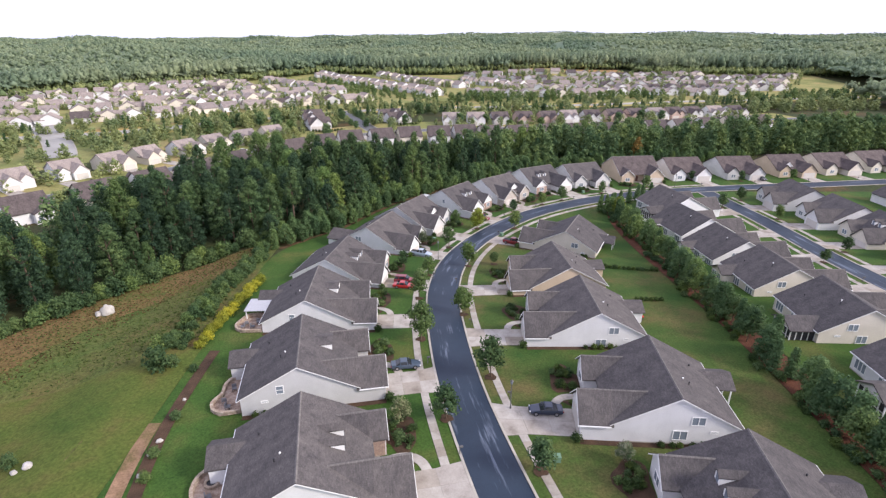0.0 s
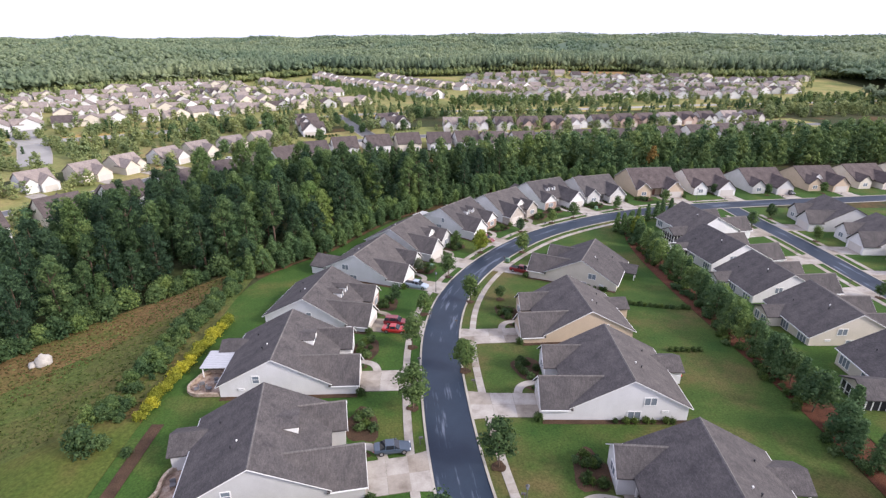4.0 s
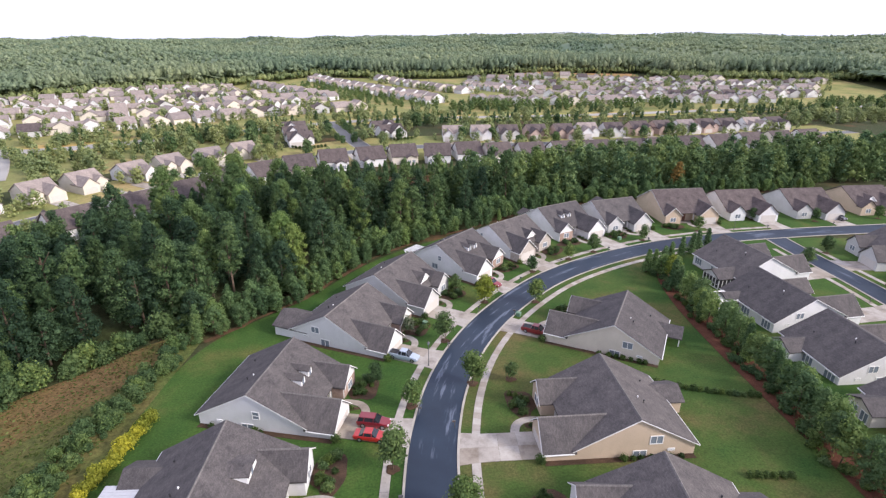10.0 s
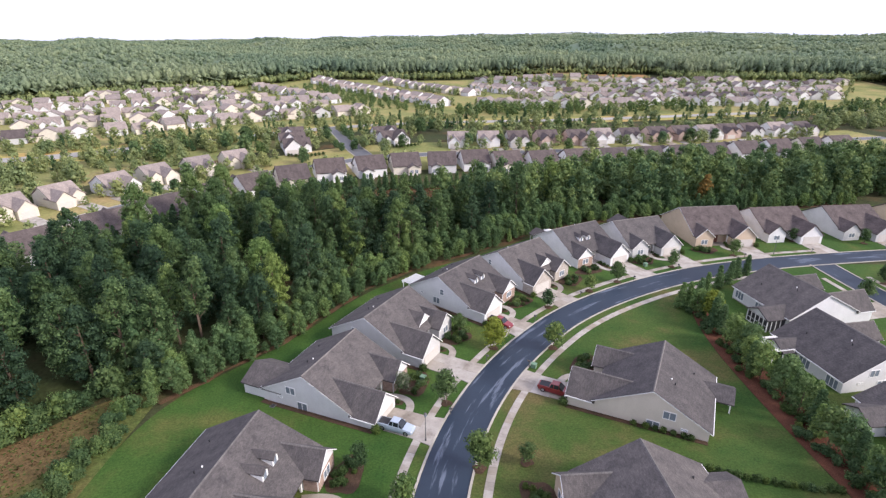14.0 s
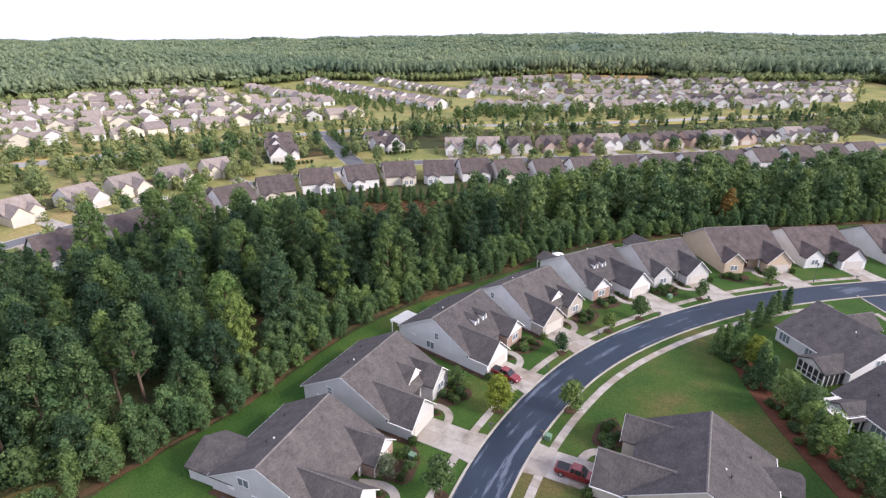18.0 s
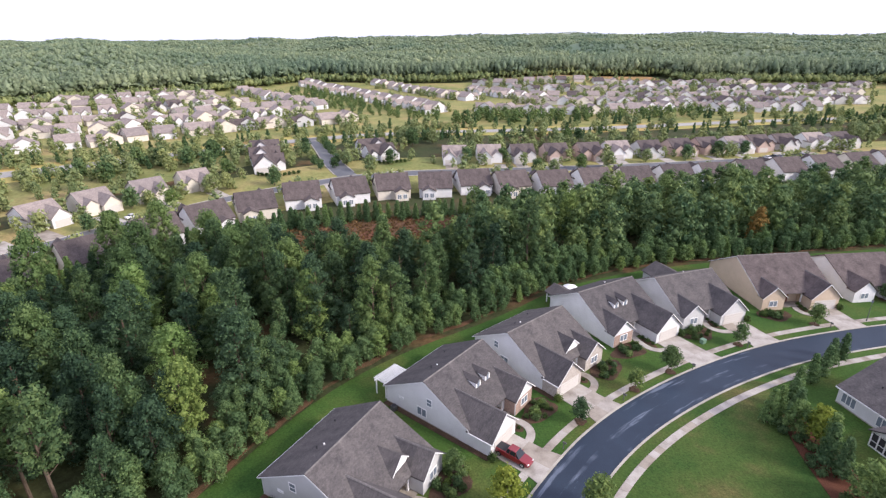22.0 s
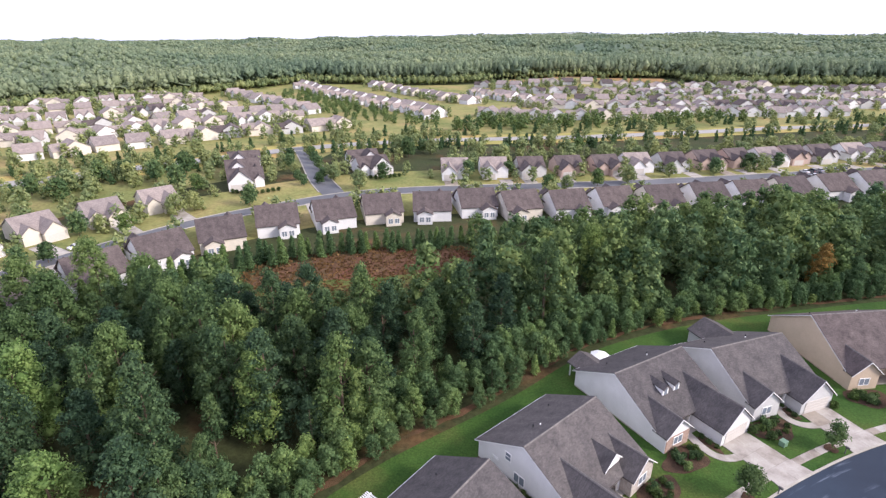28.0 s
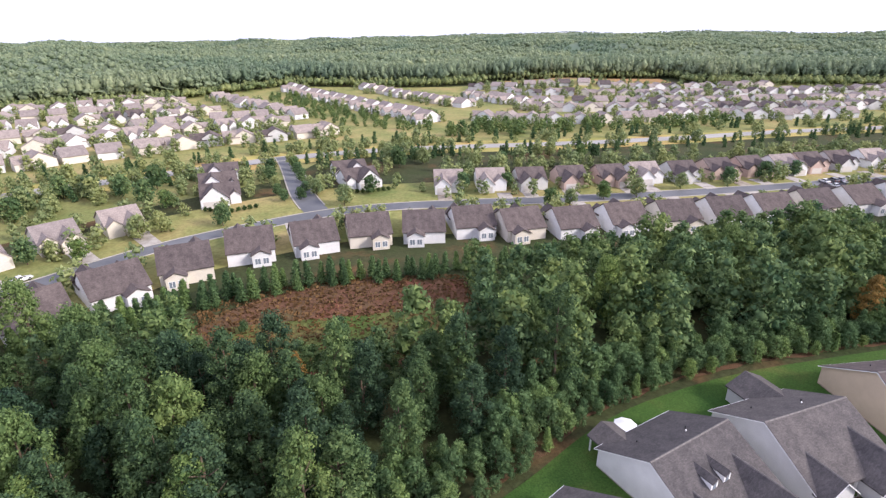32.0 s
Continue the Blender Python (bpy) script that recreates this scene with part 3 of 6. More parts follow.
la, lb = matched(resample([(-155, 722), (-60, 722), (40, 712), (190, 700), (330, 692), (440, 670)], 8), resample([(-40, 425), (50, 432), (130, 446), (255, 478), (430, 520)], 8), 70)
sheet("gardens", la, lb, 34, 0.03, M["garden"], "dry gardens between the far white houses", "gardens")

la, lb = matched(resample([(62, 742), (110, 748), (170, 746), (232, 738)], 6), resample([(58, 696), (110, 690), (180, 688), (236, 690)], 6), 40)
M["orange_hill"] = two_scale("dry_orange_hill", [(0.35, (0.20, 0.16, 0.06)), (0.5, (0.29, 0.18, 0.08)), (0.66, (0.36, 0.20, 0.10))], 0.04, 0.9, 1.0, 0.5, 0.1, amount=0.3)
sheet("bare_hill", la, lb, 14, 0.15, M["orange_hill"], "bare orange hillside below the far woods", "hillside")


# ---- houses ----
YARDS = []


def chevron(half, eave, ridge, over=0.4, thick=0.2, over_lo=None):
    """The outline of a gabled roof's slab."""
    slope = (ridge - eave) / half
    lo = over if over_lo is None else over_lo
    e, f = eave - slope * over, eave - slope * lo
    return [(-half - lo, f), (0, ridge), (half + over, e), (half + over, e + thick), (0, ridge + thick + 0.03), (-half - lo, f + thick)]


def mirrored(outline, s):
    return [(s * p, q) for p, q in outline]


def moved(outline, d):
    return [(p + d, q) for p, q in outline]


def window(parent, s, x, y, z, w, h, face, lights=2):
    """A white-framed window. face: 'x-', 'x+' or 'y+', 'y-' tells which way it looks."""
    t = 0.10
    us = sorted([-w / 2, w / 2] + [-w / 2 + t + (w - t) * k / lights + d for k in range(lights) for d in (0, (w - t) / lights - t)])
    vs = [0, t, h / 2 - 0.03, h / 2 + 0.03, h - t, h] if lights < 2 else [0, t, h - t, h]
    sign = 1 if face[1] == "+" else -1

    def at(u, v, d):
        return (s * (x + sign * d), y + u, z + v) if face[0] == "x" else (s * (x + u), y + sign * d, z + v)

    # one frame with openings, and a pane in each
    bm = bmesh.new()
    g = [[bm.verts.new(at(u, v, 0)) for v in vs] for u in us]
    holes = []
    for i in range(len(us) - 1):
        for j in range(len(vs) - 1):
            if i % 2 and j % 2:
                holes.append((us[i], us[i + 1], vs[j], vs[j + 1]))
            else:
                bm.faces.new((g[i][j], g[i + 1][j], g[i + 1][j + 1], g[i][j + 1]))
    ex = bmesh.ops.extrude_face_region(bm, geom=bm.faces[:])
    out_by = Vector(at(0, 0, 0.07)) - Vector(at(0, 0, 0))
    bmesh.ops.translate(bm, verts=[q for q in ex["geom"] if isinstance(q, bmesh.types.BMVert)], vec=out_by)
    f = part("window", bm, M["trim"], parent)
    for u0, u1, v0, v1 in holes:
        p, q = Vector(at(u0, v0, 0.005)), Vector(at(u1, v1, 0.025))
        part("pane", boxes(tuple(c for k in range(3) for c in sorted((p[k], q[k])))), M["glass"], f)
    return f


def dormer(parent, s, x, y, ridge, slope, roof_m, wall_m, wide=False, broad=0.0):
    """A small gabled dormer on the front slope, its face at y."""
    base = ridge - slope * y
    w, h = (0.62, 1.25) if not wide else (2.0, 0.3)
    top = (0.5 if not broad else 0.28) if not wide else 1.7
    w += broad
    bm = bmesh.new()
    prism(bm, [(s * (x - w), base - 0.3), (s * (x + w), base - 0.3), (s * (x + w), base + h), (s * x, base + h + top), (s * (x - w), base + h)], y - 3.6, y, "y")
    d = part("dormer", bm, M["trim"], parent, "white dormer with a small window")
    bm = bmesh.new()
    prism(bm, [(s * x + a, b + base + h) for a, b in ((-w - 0.09, -0.09), (0, top), (w + 0.09, -0.09), (w + 0.09, 0.03), (0, top + 0.14), (-w - 0.09, 0.03))], y - 4.4, y + 0.16, "y")
    part("dormer_roof", bm, roof_m, d)
    bm = bmesh.new()
    prism(bm, [(s * x + a, b + base + h) for a, b in ((-w - 0.09, -0.18), (0, top - 0.09), (w + 0.09, -0.18), (w + 0.09, 0.03), (0, top + 0.14), (-w - 0.09, 0.03))], y + 0.16, y + 0.20, "y")
    part("rake_board", bm, M["trim"] if wide else roof_m, d)
    if not wide:
        part("pane", boxes((s * x - 0.30, s * x + 0.30, y, y + 0.03, base + 0.05, base + h)), M["glass"], d)


def house(name, label, at, turn, flip, wall="white", roof="roof", width=14.6, half=8.0, eave=2.9, rise=4.25, front=12.0, bay=10.0, dormers=0, rear=0, detail=2, group="", gar=6.4, bw=5.0, ground=None, back_windows=False, trim_wall=None, brick=False):
    """A one-storey house: a main gable along the street, a garage wing and a bay with gables to the street. The origin lies under the ridge at the
    garage's end; x runs away from the garage (mirrored where flip is set), y to the street. turn: degrees from east to which the front faces."""
    s = -1 if flip else 1
    wm, rm = M[wall], M[roof]
    x0, y0 = at
    n = (math.cos(radians(turn)), math.sin(radians(turn)))
    e = (n[1], -n[0])
    z0 = ground if ground is not None else min(gz(x0 + n[0] * v + e[0] * s * u, y0 + n[1] * v + e[1] * s * u) for u in (0, width) for v in (-half, front))
    root = new(name)
    root.empty_display_size = 1
    root.matrix_world = pose(x0, y0, z0, 0, 0, turn - 90)
    tagged(root, label, "house", group)

    YARDS.append(dict(at=at, n=n, e=(s * e[0], s * e[1]), z=z0, gar=gar, width=width, half=half, front=front, bay=bay, detail=detail, flip=flip, turn=turn, rear=rear))

    def span(a, b):
        return tuple(sorted((s * a, s * b)))

    ridge = eave + rise
    slope = rise / half
    # main block
    bm = bmesh.new()
    prism(bm, [(-half, -0.4), (half - 1.6, -0.4), (half - 1.6, eave + 1.6 * slope - 0.05), (0, ridge - 0.05), (-half, eave - 0.05)], *span(gar if detail else 0, width - bw if detail else width))
    part("wall", bm, wm, root)
    for wa, wb in ((0, gar), (width - bw, width)) if detail else ():
        bm = bmesh.new()
        prism(bm, [(-half, -0.4), (half, -0.4), (half, eave - 0.05), (0, ridge - 0.05), (-half, eave - 0.05)], *span(wa, wb))
        part("wall", bm, wm, root)
    bm = bmesh.new()
    prism(bm, chevron(half, eave, ridge), *span(-0.3, width + 0.3))
    part("roof", bm, rm, root)
    # garage wing
    g = gar / 2
    ge = eave - 0.35
    gr = ge + g * 0.93
    bm = bmesh.new()
    prism(bm, [(s * 0, -0.4), (s * gar, -0.4), (s * gar, ge - 0.05), (s * g, gr - 0.05), (s * 0, ge - 0.05)], half if detail else half - 1.6, front, "y")
    part("garage_wall", bm, M[trim_wall] if trim_wall else wm, root)
    bm = bmesh.new()
    prism(bm, moved(mirrored(chevron(g, ge, gr, 0.35, 0.2, 0.25), s), s * g), half - 0.15 if detail else 2.0, front + 0.35, "y")
    part("garage_roof", bm, rm, root)
    if detail:
        bm = bmesh.new()
        prism(bm, moved(mirrored(chevron(g, ge, gr, -0.03, 0.2, -0.03), s), s * g), 1.0, half - 0.15, "y")
        part("valley_roof", bm, rm, root)
    # bay
    b0, b1 = width - bw, width
    bh = (b1 - b0) / 2
    br = eave - 0.1 + bh * 0.86
    bm = bmesh.new()
    prism(bm, [(s * b0, -0.4), (s * b1, -0.4), (s * b1, eave - 0.15), (s * (b0 + bh), br - 0.05), (s * b0, eave - 0.15)], half if detail else half - 1.6, bay, "y")
    part("bay_wall", bm, M[trim_wall] if trim_wall else wm, root)
    bm = bmesh.new()
    prism(bm, moved(chevron(bh, eave - 0.1, br, 0.3), s * (b0 + bh)), half - 0.15 if detail else 2.0, bay + 0.35, "y")
    part("bay_roof", bm, rm, root)
    if detail:
        bm = bmesh.new()
        prism(bm, moved(chevron(bh, eave - 0.1, br, -0.03), s * (b0 + bh)), 2.0, half - 0.15, "y")
        part("valley_roof", bm, rm, root)
    # garage door with raised panels
    w = gar - 1.5
    a, b = span(g - w / 2, g + w / 2)
    door = part("garage_door", boxes((a, b, front, front + 0.05, 0.0, 2.15)), M["garage"], root, "pale panelled garage door")
    if detail >= 1:
        for j in range(4 if detail > 1 else 0):
            part("door_panel", boxes((a + 0.06, b - 0.06, front + 0.05, front + 0.075, 0.05 + j * 0.53, 0.53 + j * 0.53)), M["garage"], door)
        if brick:
            part("brick_facing", boxes((*span(b0 + 0.12, b1 - 0.12), bay, bay + 0.06, -0.3, eave - 0.5)), M["brick"], root, "pinkish brick facing of the bay")
            part("brick_facing", boxes((*span(b0 - 0.06, b0), half + 0.1, bay - 0.1, -0.3, eave - 0.5)), M["brick"], root)
        window(root, s, b0 + bh, bay + 0.06 * brick, 0.8, 1.9, 1.4, "y+", 2)
        window(root, s, 0, -0.6, 0.7, 1.9, 1.5, "x-", 2)
        if detail > 1:
            window(root, s, 0, -half + 3.2, 1.9, 1.0, 0.42, "x-", 1)
            window(root, s, 0, 0.9 if dormers == 2 else -2.6, 3.1, 1.1 if dormers else 1.8, 1.35, "x-", 1 if dormers else 2)
    if detail > 1:
        # white rake boards and gutters
        for xx in (-0.34, width + 0.28):
            bm = bmesh.new()
            c = chevron(half, eave, ridge, 0.42, 0.13)
            prism(bm, [(p, q + (0.0 if i < 3 else -0.02)) for i, (p, q) in enumerate(c)], *span(xx, xx + 0.06))
            part("rake_board", bm, M["trim"], root)
        for yy in (-half - 0.52, ):
            part("gutter", boxes((*span(-0.3, width + 0.3), yy, yy + 0.12, eave - 0.4 * slope - 0.02, eave - 0.4 * slope + 0.12)), M["trim"], root)
        part("gutter", boxes((*span(-0.37, -0.25), half + 0.2, front + 0.3, ge - 0.22, ge - 0.08)), M["trim"], root)
        for cx, cw, cy, cz, ch in ((g, g, front, ge, gr), (b0 + bh, bh, bay, eave - 0.1, br)):
            bm = bmesh.new()
            prism(bm, moved(chevron(cw, cz, ch, 0.37, 0.14), s * cx), cy + 0.35, cy + 0.41, "y")
            part("rake_board", bm, M["trim"], root)
        # ridge caps
        caps = [("x", -0.28, width + 0.28, 0, ridge), ("y", (ridge - gr) / slope, front + 0.34, s * g, gr), ("y", (ridge - br) / slope, bay + 0.34, s * (b0 + bh), br)]
        for axis, lo, hi, c, zz in caps:
            bm = bmesh.new()
            prism(bm, [(c - 0.16, zz + 0.13), (c, zz + 0.24), (c + 0.16, zz + 0.13), (c + 0.16, zz + 0.16), (c, zz + 0.275), (c - 0.16, zz + 0.16)], *(span(lo, hi) if axis == "x" else (lo, hi)), axis)
            part("ridge_cap", bm, M["ridge"], root)
        # porch between the wings
        p0, p1 = gar + 0.02, b0 - 0.02
        part("porch_floor", boxes((*span(p0, p1), half - 1.6, bay - 0.8, -0.3, 0.12)), M["concrete"], root)
        for cx in (p0 + 0.35, p1 - 0.35):
            part("column", boxes((*span(cx - 0.13, cx + 0.13), half - 0.25, half + 0.01, 0.12, eave)), M["trim"], root)
        part("front_door", boxes((*span((p0 + p1) / 2 - 0.5, (p0 + p1) / 2 + 0.5), half - 1.6, half - 1.54, 0.12, 2.2)), M["door"], root, "dark panelled front door")
        for k in range(3 if back_windows else 0):
            window(root, s, 1.9 + k * (width - 3.8) / 2, -half, 0.6, 2.4, 1.75, "y-", 3)
        # roof vents
        for vx, vy, vh in ((width * 0.32, -2.6, 0.55), (width * 0.37, -2.0, 0.35), (width * 0.75, -5.0, 0.4)):
            bm = bmesh.new()
            zz = ridge - slope * abs(vy)
            tube(bm, (s * vx, vy, zz - 0.1), (s * vx, vy, zz + vh), 0.07, 0.07)
            tube(bm, (s * vx, vy, zz + vh), (s * vx, vy, zz + vh + 0.12), 0.12, 0.10)
            part("vent_pipe", bm, M["dark"] if vh > 0.36 else M["trim"], root)
        part("foundation", boxes((*span(-0.03, width + 0.03), -half - 0.03, half - 1.57, -0.5, 0.16)), M["brick"] if wall == "tan" else M["kerb"], root)
    if dormers == 3:
        dormer(root, s, gar + 2.3, 4.6, ridge, slope, rm, wm, False, 1.0)
    for k in range(dormers if dormers < 3 else 0):
        dx = gar + (b0 - gar) * (0.5 if dormers == 1 else 0.12 + 0.76 * k)
        dormer(root, s, dx if dormers > 1 else b0 - 0.4, 5.0 if dormers > 1 else 7.0, ridge, slope, rm, wm, dormers == 1)
    if rear:
        # a low rear wing: 1 closed room, 2 open porch on posts
        a, b = (width - 5.8, width - 1.2) if rear < 3 else (0.3, 7.1) if rear == 4 else (0.8, 6.2)
        deep = 2.7 if rear < 3 else 4.2
        m = (b - a) / 2
        re = eave - 0.35
        if rear in (1, 4):
            bm = bmesh.new()
            prism(bm, [(s * a, -0.4), (s * b, -0.4), (s * b, re), (s * (a + m), re + m * 0.5), (s * a, re)], -half - deep, -half + 1, "y")
            part("rear_wall", bm, wm, root)
            for k in range(2):
                window(root, s, a + 1.3 + k * 2.0, -half - deep, 0.5, 1.5, 1.7, "y-", 2)
        else:
            n = 6 if rear == 3 else 3
            for k in range(n):
                cx = a + 0.12 + (b - a - 0.24) * k / (n - 1)
                part("post", boxes((*span(cx - 0.09, cx + 0.09), -half - deep, -half - deep + 0.18, -0.3, re)), M["trim"], root)
            if rear == 3:
                # screened porch: dark mesh between white posts and rails, on three sides
                part("screen", boxes((*span(a + 0.1, b - 0.1), -half - deep + 0.07, -half - deep + 0.10, 0.2, re)), M["dark"], root, "dark insect screen")
                for cx in (a + 0.12, b - 0.12):
                    part("screen", boxes((*span(cx - 0.015, cx + 0.015), -half - deep + 0.12, -half, 0.2, re)), M["dark"], root)
                    for k in range(1, 4):
                        yy = -half - deep + deep * k / 4
                        part("post", boxes((*span(cx - 0.08, cx + 0.08), yy - 0.08, yy + 0.08, -0.3, re)), M["trim"], root)
                for zz in (-0.2, 1.0, re - 0.22):
                    part("rail", boxes((*span(a + 0.04, b - 0.04), -half - deep + 0.04, -half - deep + 0.14, zz, zz + (0.4 if zz < 0 else 0.1))), M["trim"], root)
            else:
                part("screen", boxes((*span(a + 0.3, b - 0.3), -half - 0.2, -half - 0.05, 0, re)), M["dark"], root)
            bm = bmesh.new()
            prism(bm, [(s * a, re), (s * b, re), (s * (a + m), re + m * 0.5)], -half - deep - 0.02, -half - deep + 0.1, "y")
            part("porch_gable", bm, wm, root)
        bm = bmesh.new()
        prism(bm, moved(chevron(m, re, re + m * 0.5, 0.3), s * (a + m)), -half - deep - 0.35, -half + 3.5, "y")
        part("rear_roof", bm, rm, root)
    return root


OUTER = "houses along the curved street"
house("house", "pale grey house with twin dormers and grey shingle roof", (-14.9, 40.8), 12, True, "white", brick=True, dormers=2, rear=1, group=OUTER)
house("house", "white house with a stone patio wall behind and grey roof", (-20.0, 61.0), 11, True, "grey", dormers=3, rear=1, group=OUTER)
house("house", "white house with a metal patio cover behind and grey roof", (-24.2, 82.6), 3, True, "white", dormers=3, rear=1, group=OUTER)
house("house", "white house with twin white dormers and grey shingle roof", (-25.4, 104.9), -10, True, "white", brick=True, dormers=2, group=OUTER)
house("house", "pale grey house with a brick-trimmed bay beside the pickup", (-19.9, 129.3), -22, True, "white", brick=True, rear=4, group=OUTER, trim_wall="white")
house("house", "pale grey house with one gable dormer beside the woods", (-13.4, 147.3), -28, True, "grey", dormers=1, group=OUTER)
house("house", "white house with twin dormers and a white pergola behind", (-0.5, 165.1), -38, True, "white", brick=True, dormers=2, group=OUTER)
house("house", "white house with a stone-faced garage front, grey roof", (13.2, 179.0), -48.5, True, "white", front=11.0, bay=9.6, trim_wall="stone_front", dormers=1, group=OUTER)
house("house", "white house with twin dormers and a roof dish behind", (41.3, 201.9), -59.5, False, "white", brick=True, front=13.0, dormers=2, rear=2, group=OUTER)
house("house", "pale grey house with a long garage wing, dark roof", (60.0, 206.5), -70, False, "grey", front=10.6, bay=9.4, rear=4, group=OUTER)
house("house", "tan one-storey house with brown shingle roof at the bend", (84.6, 213.2), -82.5, False, "tan", "roof_far", width=16.8, half=9.0, eave=3.2, rise=5.0, front=11.4, bay=10.4, group=OUTER)
for i, (hx, hy, ha, col) in enumerate([(104.5, 216.3, -83, "white"), (127.0, 218.3, -84, "grey"), (150.0, 222.0, -84, "tan"), (171, 226.0, -82, "cream"), (192, 230.5, -80, "cream"), (213, 235, -79, "tan")]):
    house("house", f"{col} one-storey house with garage gable facing the street", (hx, hy), ha, False, col, "roof_far", dormers=1 if i == 2 else 0, detail=1, group=OUTER)

INNER = "houses inside the bend"
house("house", "white house with twin dormers and a rear porch, grey roof", (33.5, 33.8), 174, False, "white", dormers=2, rear=1, group=INNER)
house("house", "white house with a shed dormer and grey shingle roof", (29.9, 54.2), 176, False, "white", dormers=0, rear=2, group=INNER)
house("house", "white house with a wide drive and dark grey roof", (26.2, 77.4), 180, False, "white", rear=1, group=INNER)
house("house", "tan house with white windows and dark grey roof", (26.4, 99.8), 185, False, "tan", rear=1, group=INNER)
house("house", "cream house with a rear porch beside the red pickup", (31.2, 126.6), 154, False, "cream", rear=2, group=INNER)

BACK = "houses behind the hedge"
for i, (hx, hy, ha) in enumerate([(72.5, 57.5, -2), (72.5, 78.5, -2), (72.5, 98.5, 1), (73.0, 118.0, 6), (73.1, 137.1, 11), (76.3, 157.7, 13.5)]):
    house("house", "white house with dark roof backing onto the tree hedge" if i % 2 else "cream house with dark roof and a row of rear windows", (hx, hy), ha, True,
          "cream" if i in (1, 2) else "white", rear=(3, 3, 1, 1, 2, 3)[i], width=13.6 if i < 4 else 15.2, group=BACK, detail=2, back_windows=True)
EAST = "houses across the second street"
for i, (hx, hy) in enumerate([(120.5, 166), (123.0, 147.5), (124.5, 130), (124.0, 111)]):
    house("house", "grey house with white gables across the second street", (hx, hy), 178, False, ("grey", "white", "cream")[i % 3], dormers=(0, 0, 2, 0)[i], detail=1, group=EAST)
    house("house", "grey-roofed house in the row behind", (158, hy - 2), 2, True, ("white", "grey")[i % 2], detail=1, group=EAST)

# ---- far neighbourhoods ----
def proto(label, wall, roof, flip, dormers, size):
    ob = house("house", label, (0, 0), 90, flip, wall, roof, detail=0, dormers=dormers, ground=0.0, **size)
    return ob


BIG = dict(width=10.4, half=5.8, eave=3.3, rise=3.3, front=9.8, bay=7.8, gar=5.8, bw=4.4)
protos = {}
for c in ("white", "cream", "tan", "grey"):
    for fl in (False, True):
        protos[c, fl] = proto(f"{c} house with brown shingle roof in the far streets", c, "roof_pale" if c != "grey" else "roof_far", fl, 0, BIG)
protos["brick", False] = proto("pinkish brick house with a dark brown roof in the far street", "pink", "roof_far", False, 0, BIG)
protos["brick", True] = proto("pinkish brick house with a dark brown roof in the far street", "pink", "roof_far", True, 0, BIG)
LONG = dict(BIG, width=13.0, half=7.6, eave=3.4, rise=4.2, front=13.0, bay=10.5)
for fl in (False, True):
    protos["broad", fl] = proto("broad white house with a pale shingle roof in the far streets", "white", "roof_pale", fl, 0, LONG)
VILLA = dict(width=12.8, half=5.6, eave=3.2, rise=3.0, front=8.8, bay=6.6, gar=9.0, bw=3.4)
for fl in (False, True):
    protos["villa", fl] = proto("white villa with a dark brown roof beside the link street", "white", "roof_far", fl, 0, VILLA)
BACKS = dict(BIG, width=11.8, half=6.8, rise=4.2, eave=3.4)
for c in ("white", "cream"):
    for fl in (False, True):
        protos[c + " rear", fl] = house("house", f"{c} house with its rear gable to the woods", (0, 0), 90, fl, c, "roof_far", detail=0, rear=1, ground=0.0, **BACKS)
used = set()


def put_house(x, y, turn, colour, flip, group):
    """The middle of the house at x, y, with its front towards turn."""
    n = (math.cos(radians(turn)), math.sin(radians(turn)))
    s = -1 if flip else 1
    px, py = x - n[1] * s * 5.9, y + n[0] * s * 5.9
    z = min(gz(x, y), gz(x + 8, y), gz(x, y + 8), gz(x - 8, y), gz(x, y - 8)) + 0.15
    p = protos[colour, flip]
    m = pose(px, py, z, 0, 0, turn - 90)
    if (colour, flip) in used:
        ob = copy_thing(p, m)
    else:
        used.add((colour, flip))
        p.matrix_basis = m
        ob = p
    tagged(ob, f"{colour.split()[0]} house with its rear gable to the woods" if "rear" in colour else "white villa with a dark brown roof beside the link street" if colour == "villa" else "pinkish brick house with a dark brown roof in the far street" if colour == "brick" else f"{colour} house with brown shingle roof in the far streets", "house", group)


far_spots = []


def garage_drive(x, y, turn, aside):
    """A short drive from a far house to its street."""
    a = radians(turn)
    n, e = np.array((math.cos(a), math.sin(a))), np.array((-math.sin(a), math.cos(a))) * aside
    p = np.array((x, y)) + e + n * 9.5
    k = 0
    while k < 16 and np.hypot(*(s3 - (p + n * k)).T).min() > 3.3:
        k += 0.5
    if 1 < k < 16:
        w = np.array((-n[1], n[0])) * 2.5
        quad_sheet("driveway", [p - w, p + w, p + w + n * k, p - w + n * k], 0.06, M["concrete"], "pale concrete driveway in the far street", "driveway")


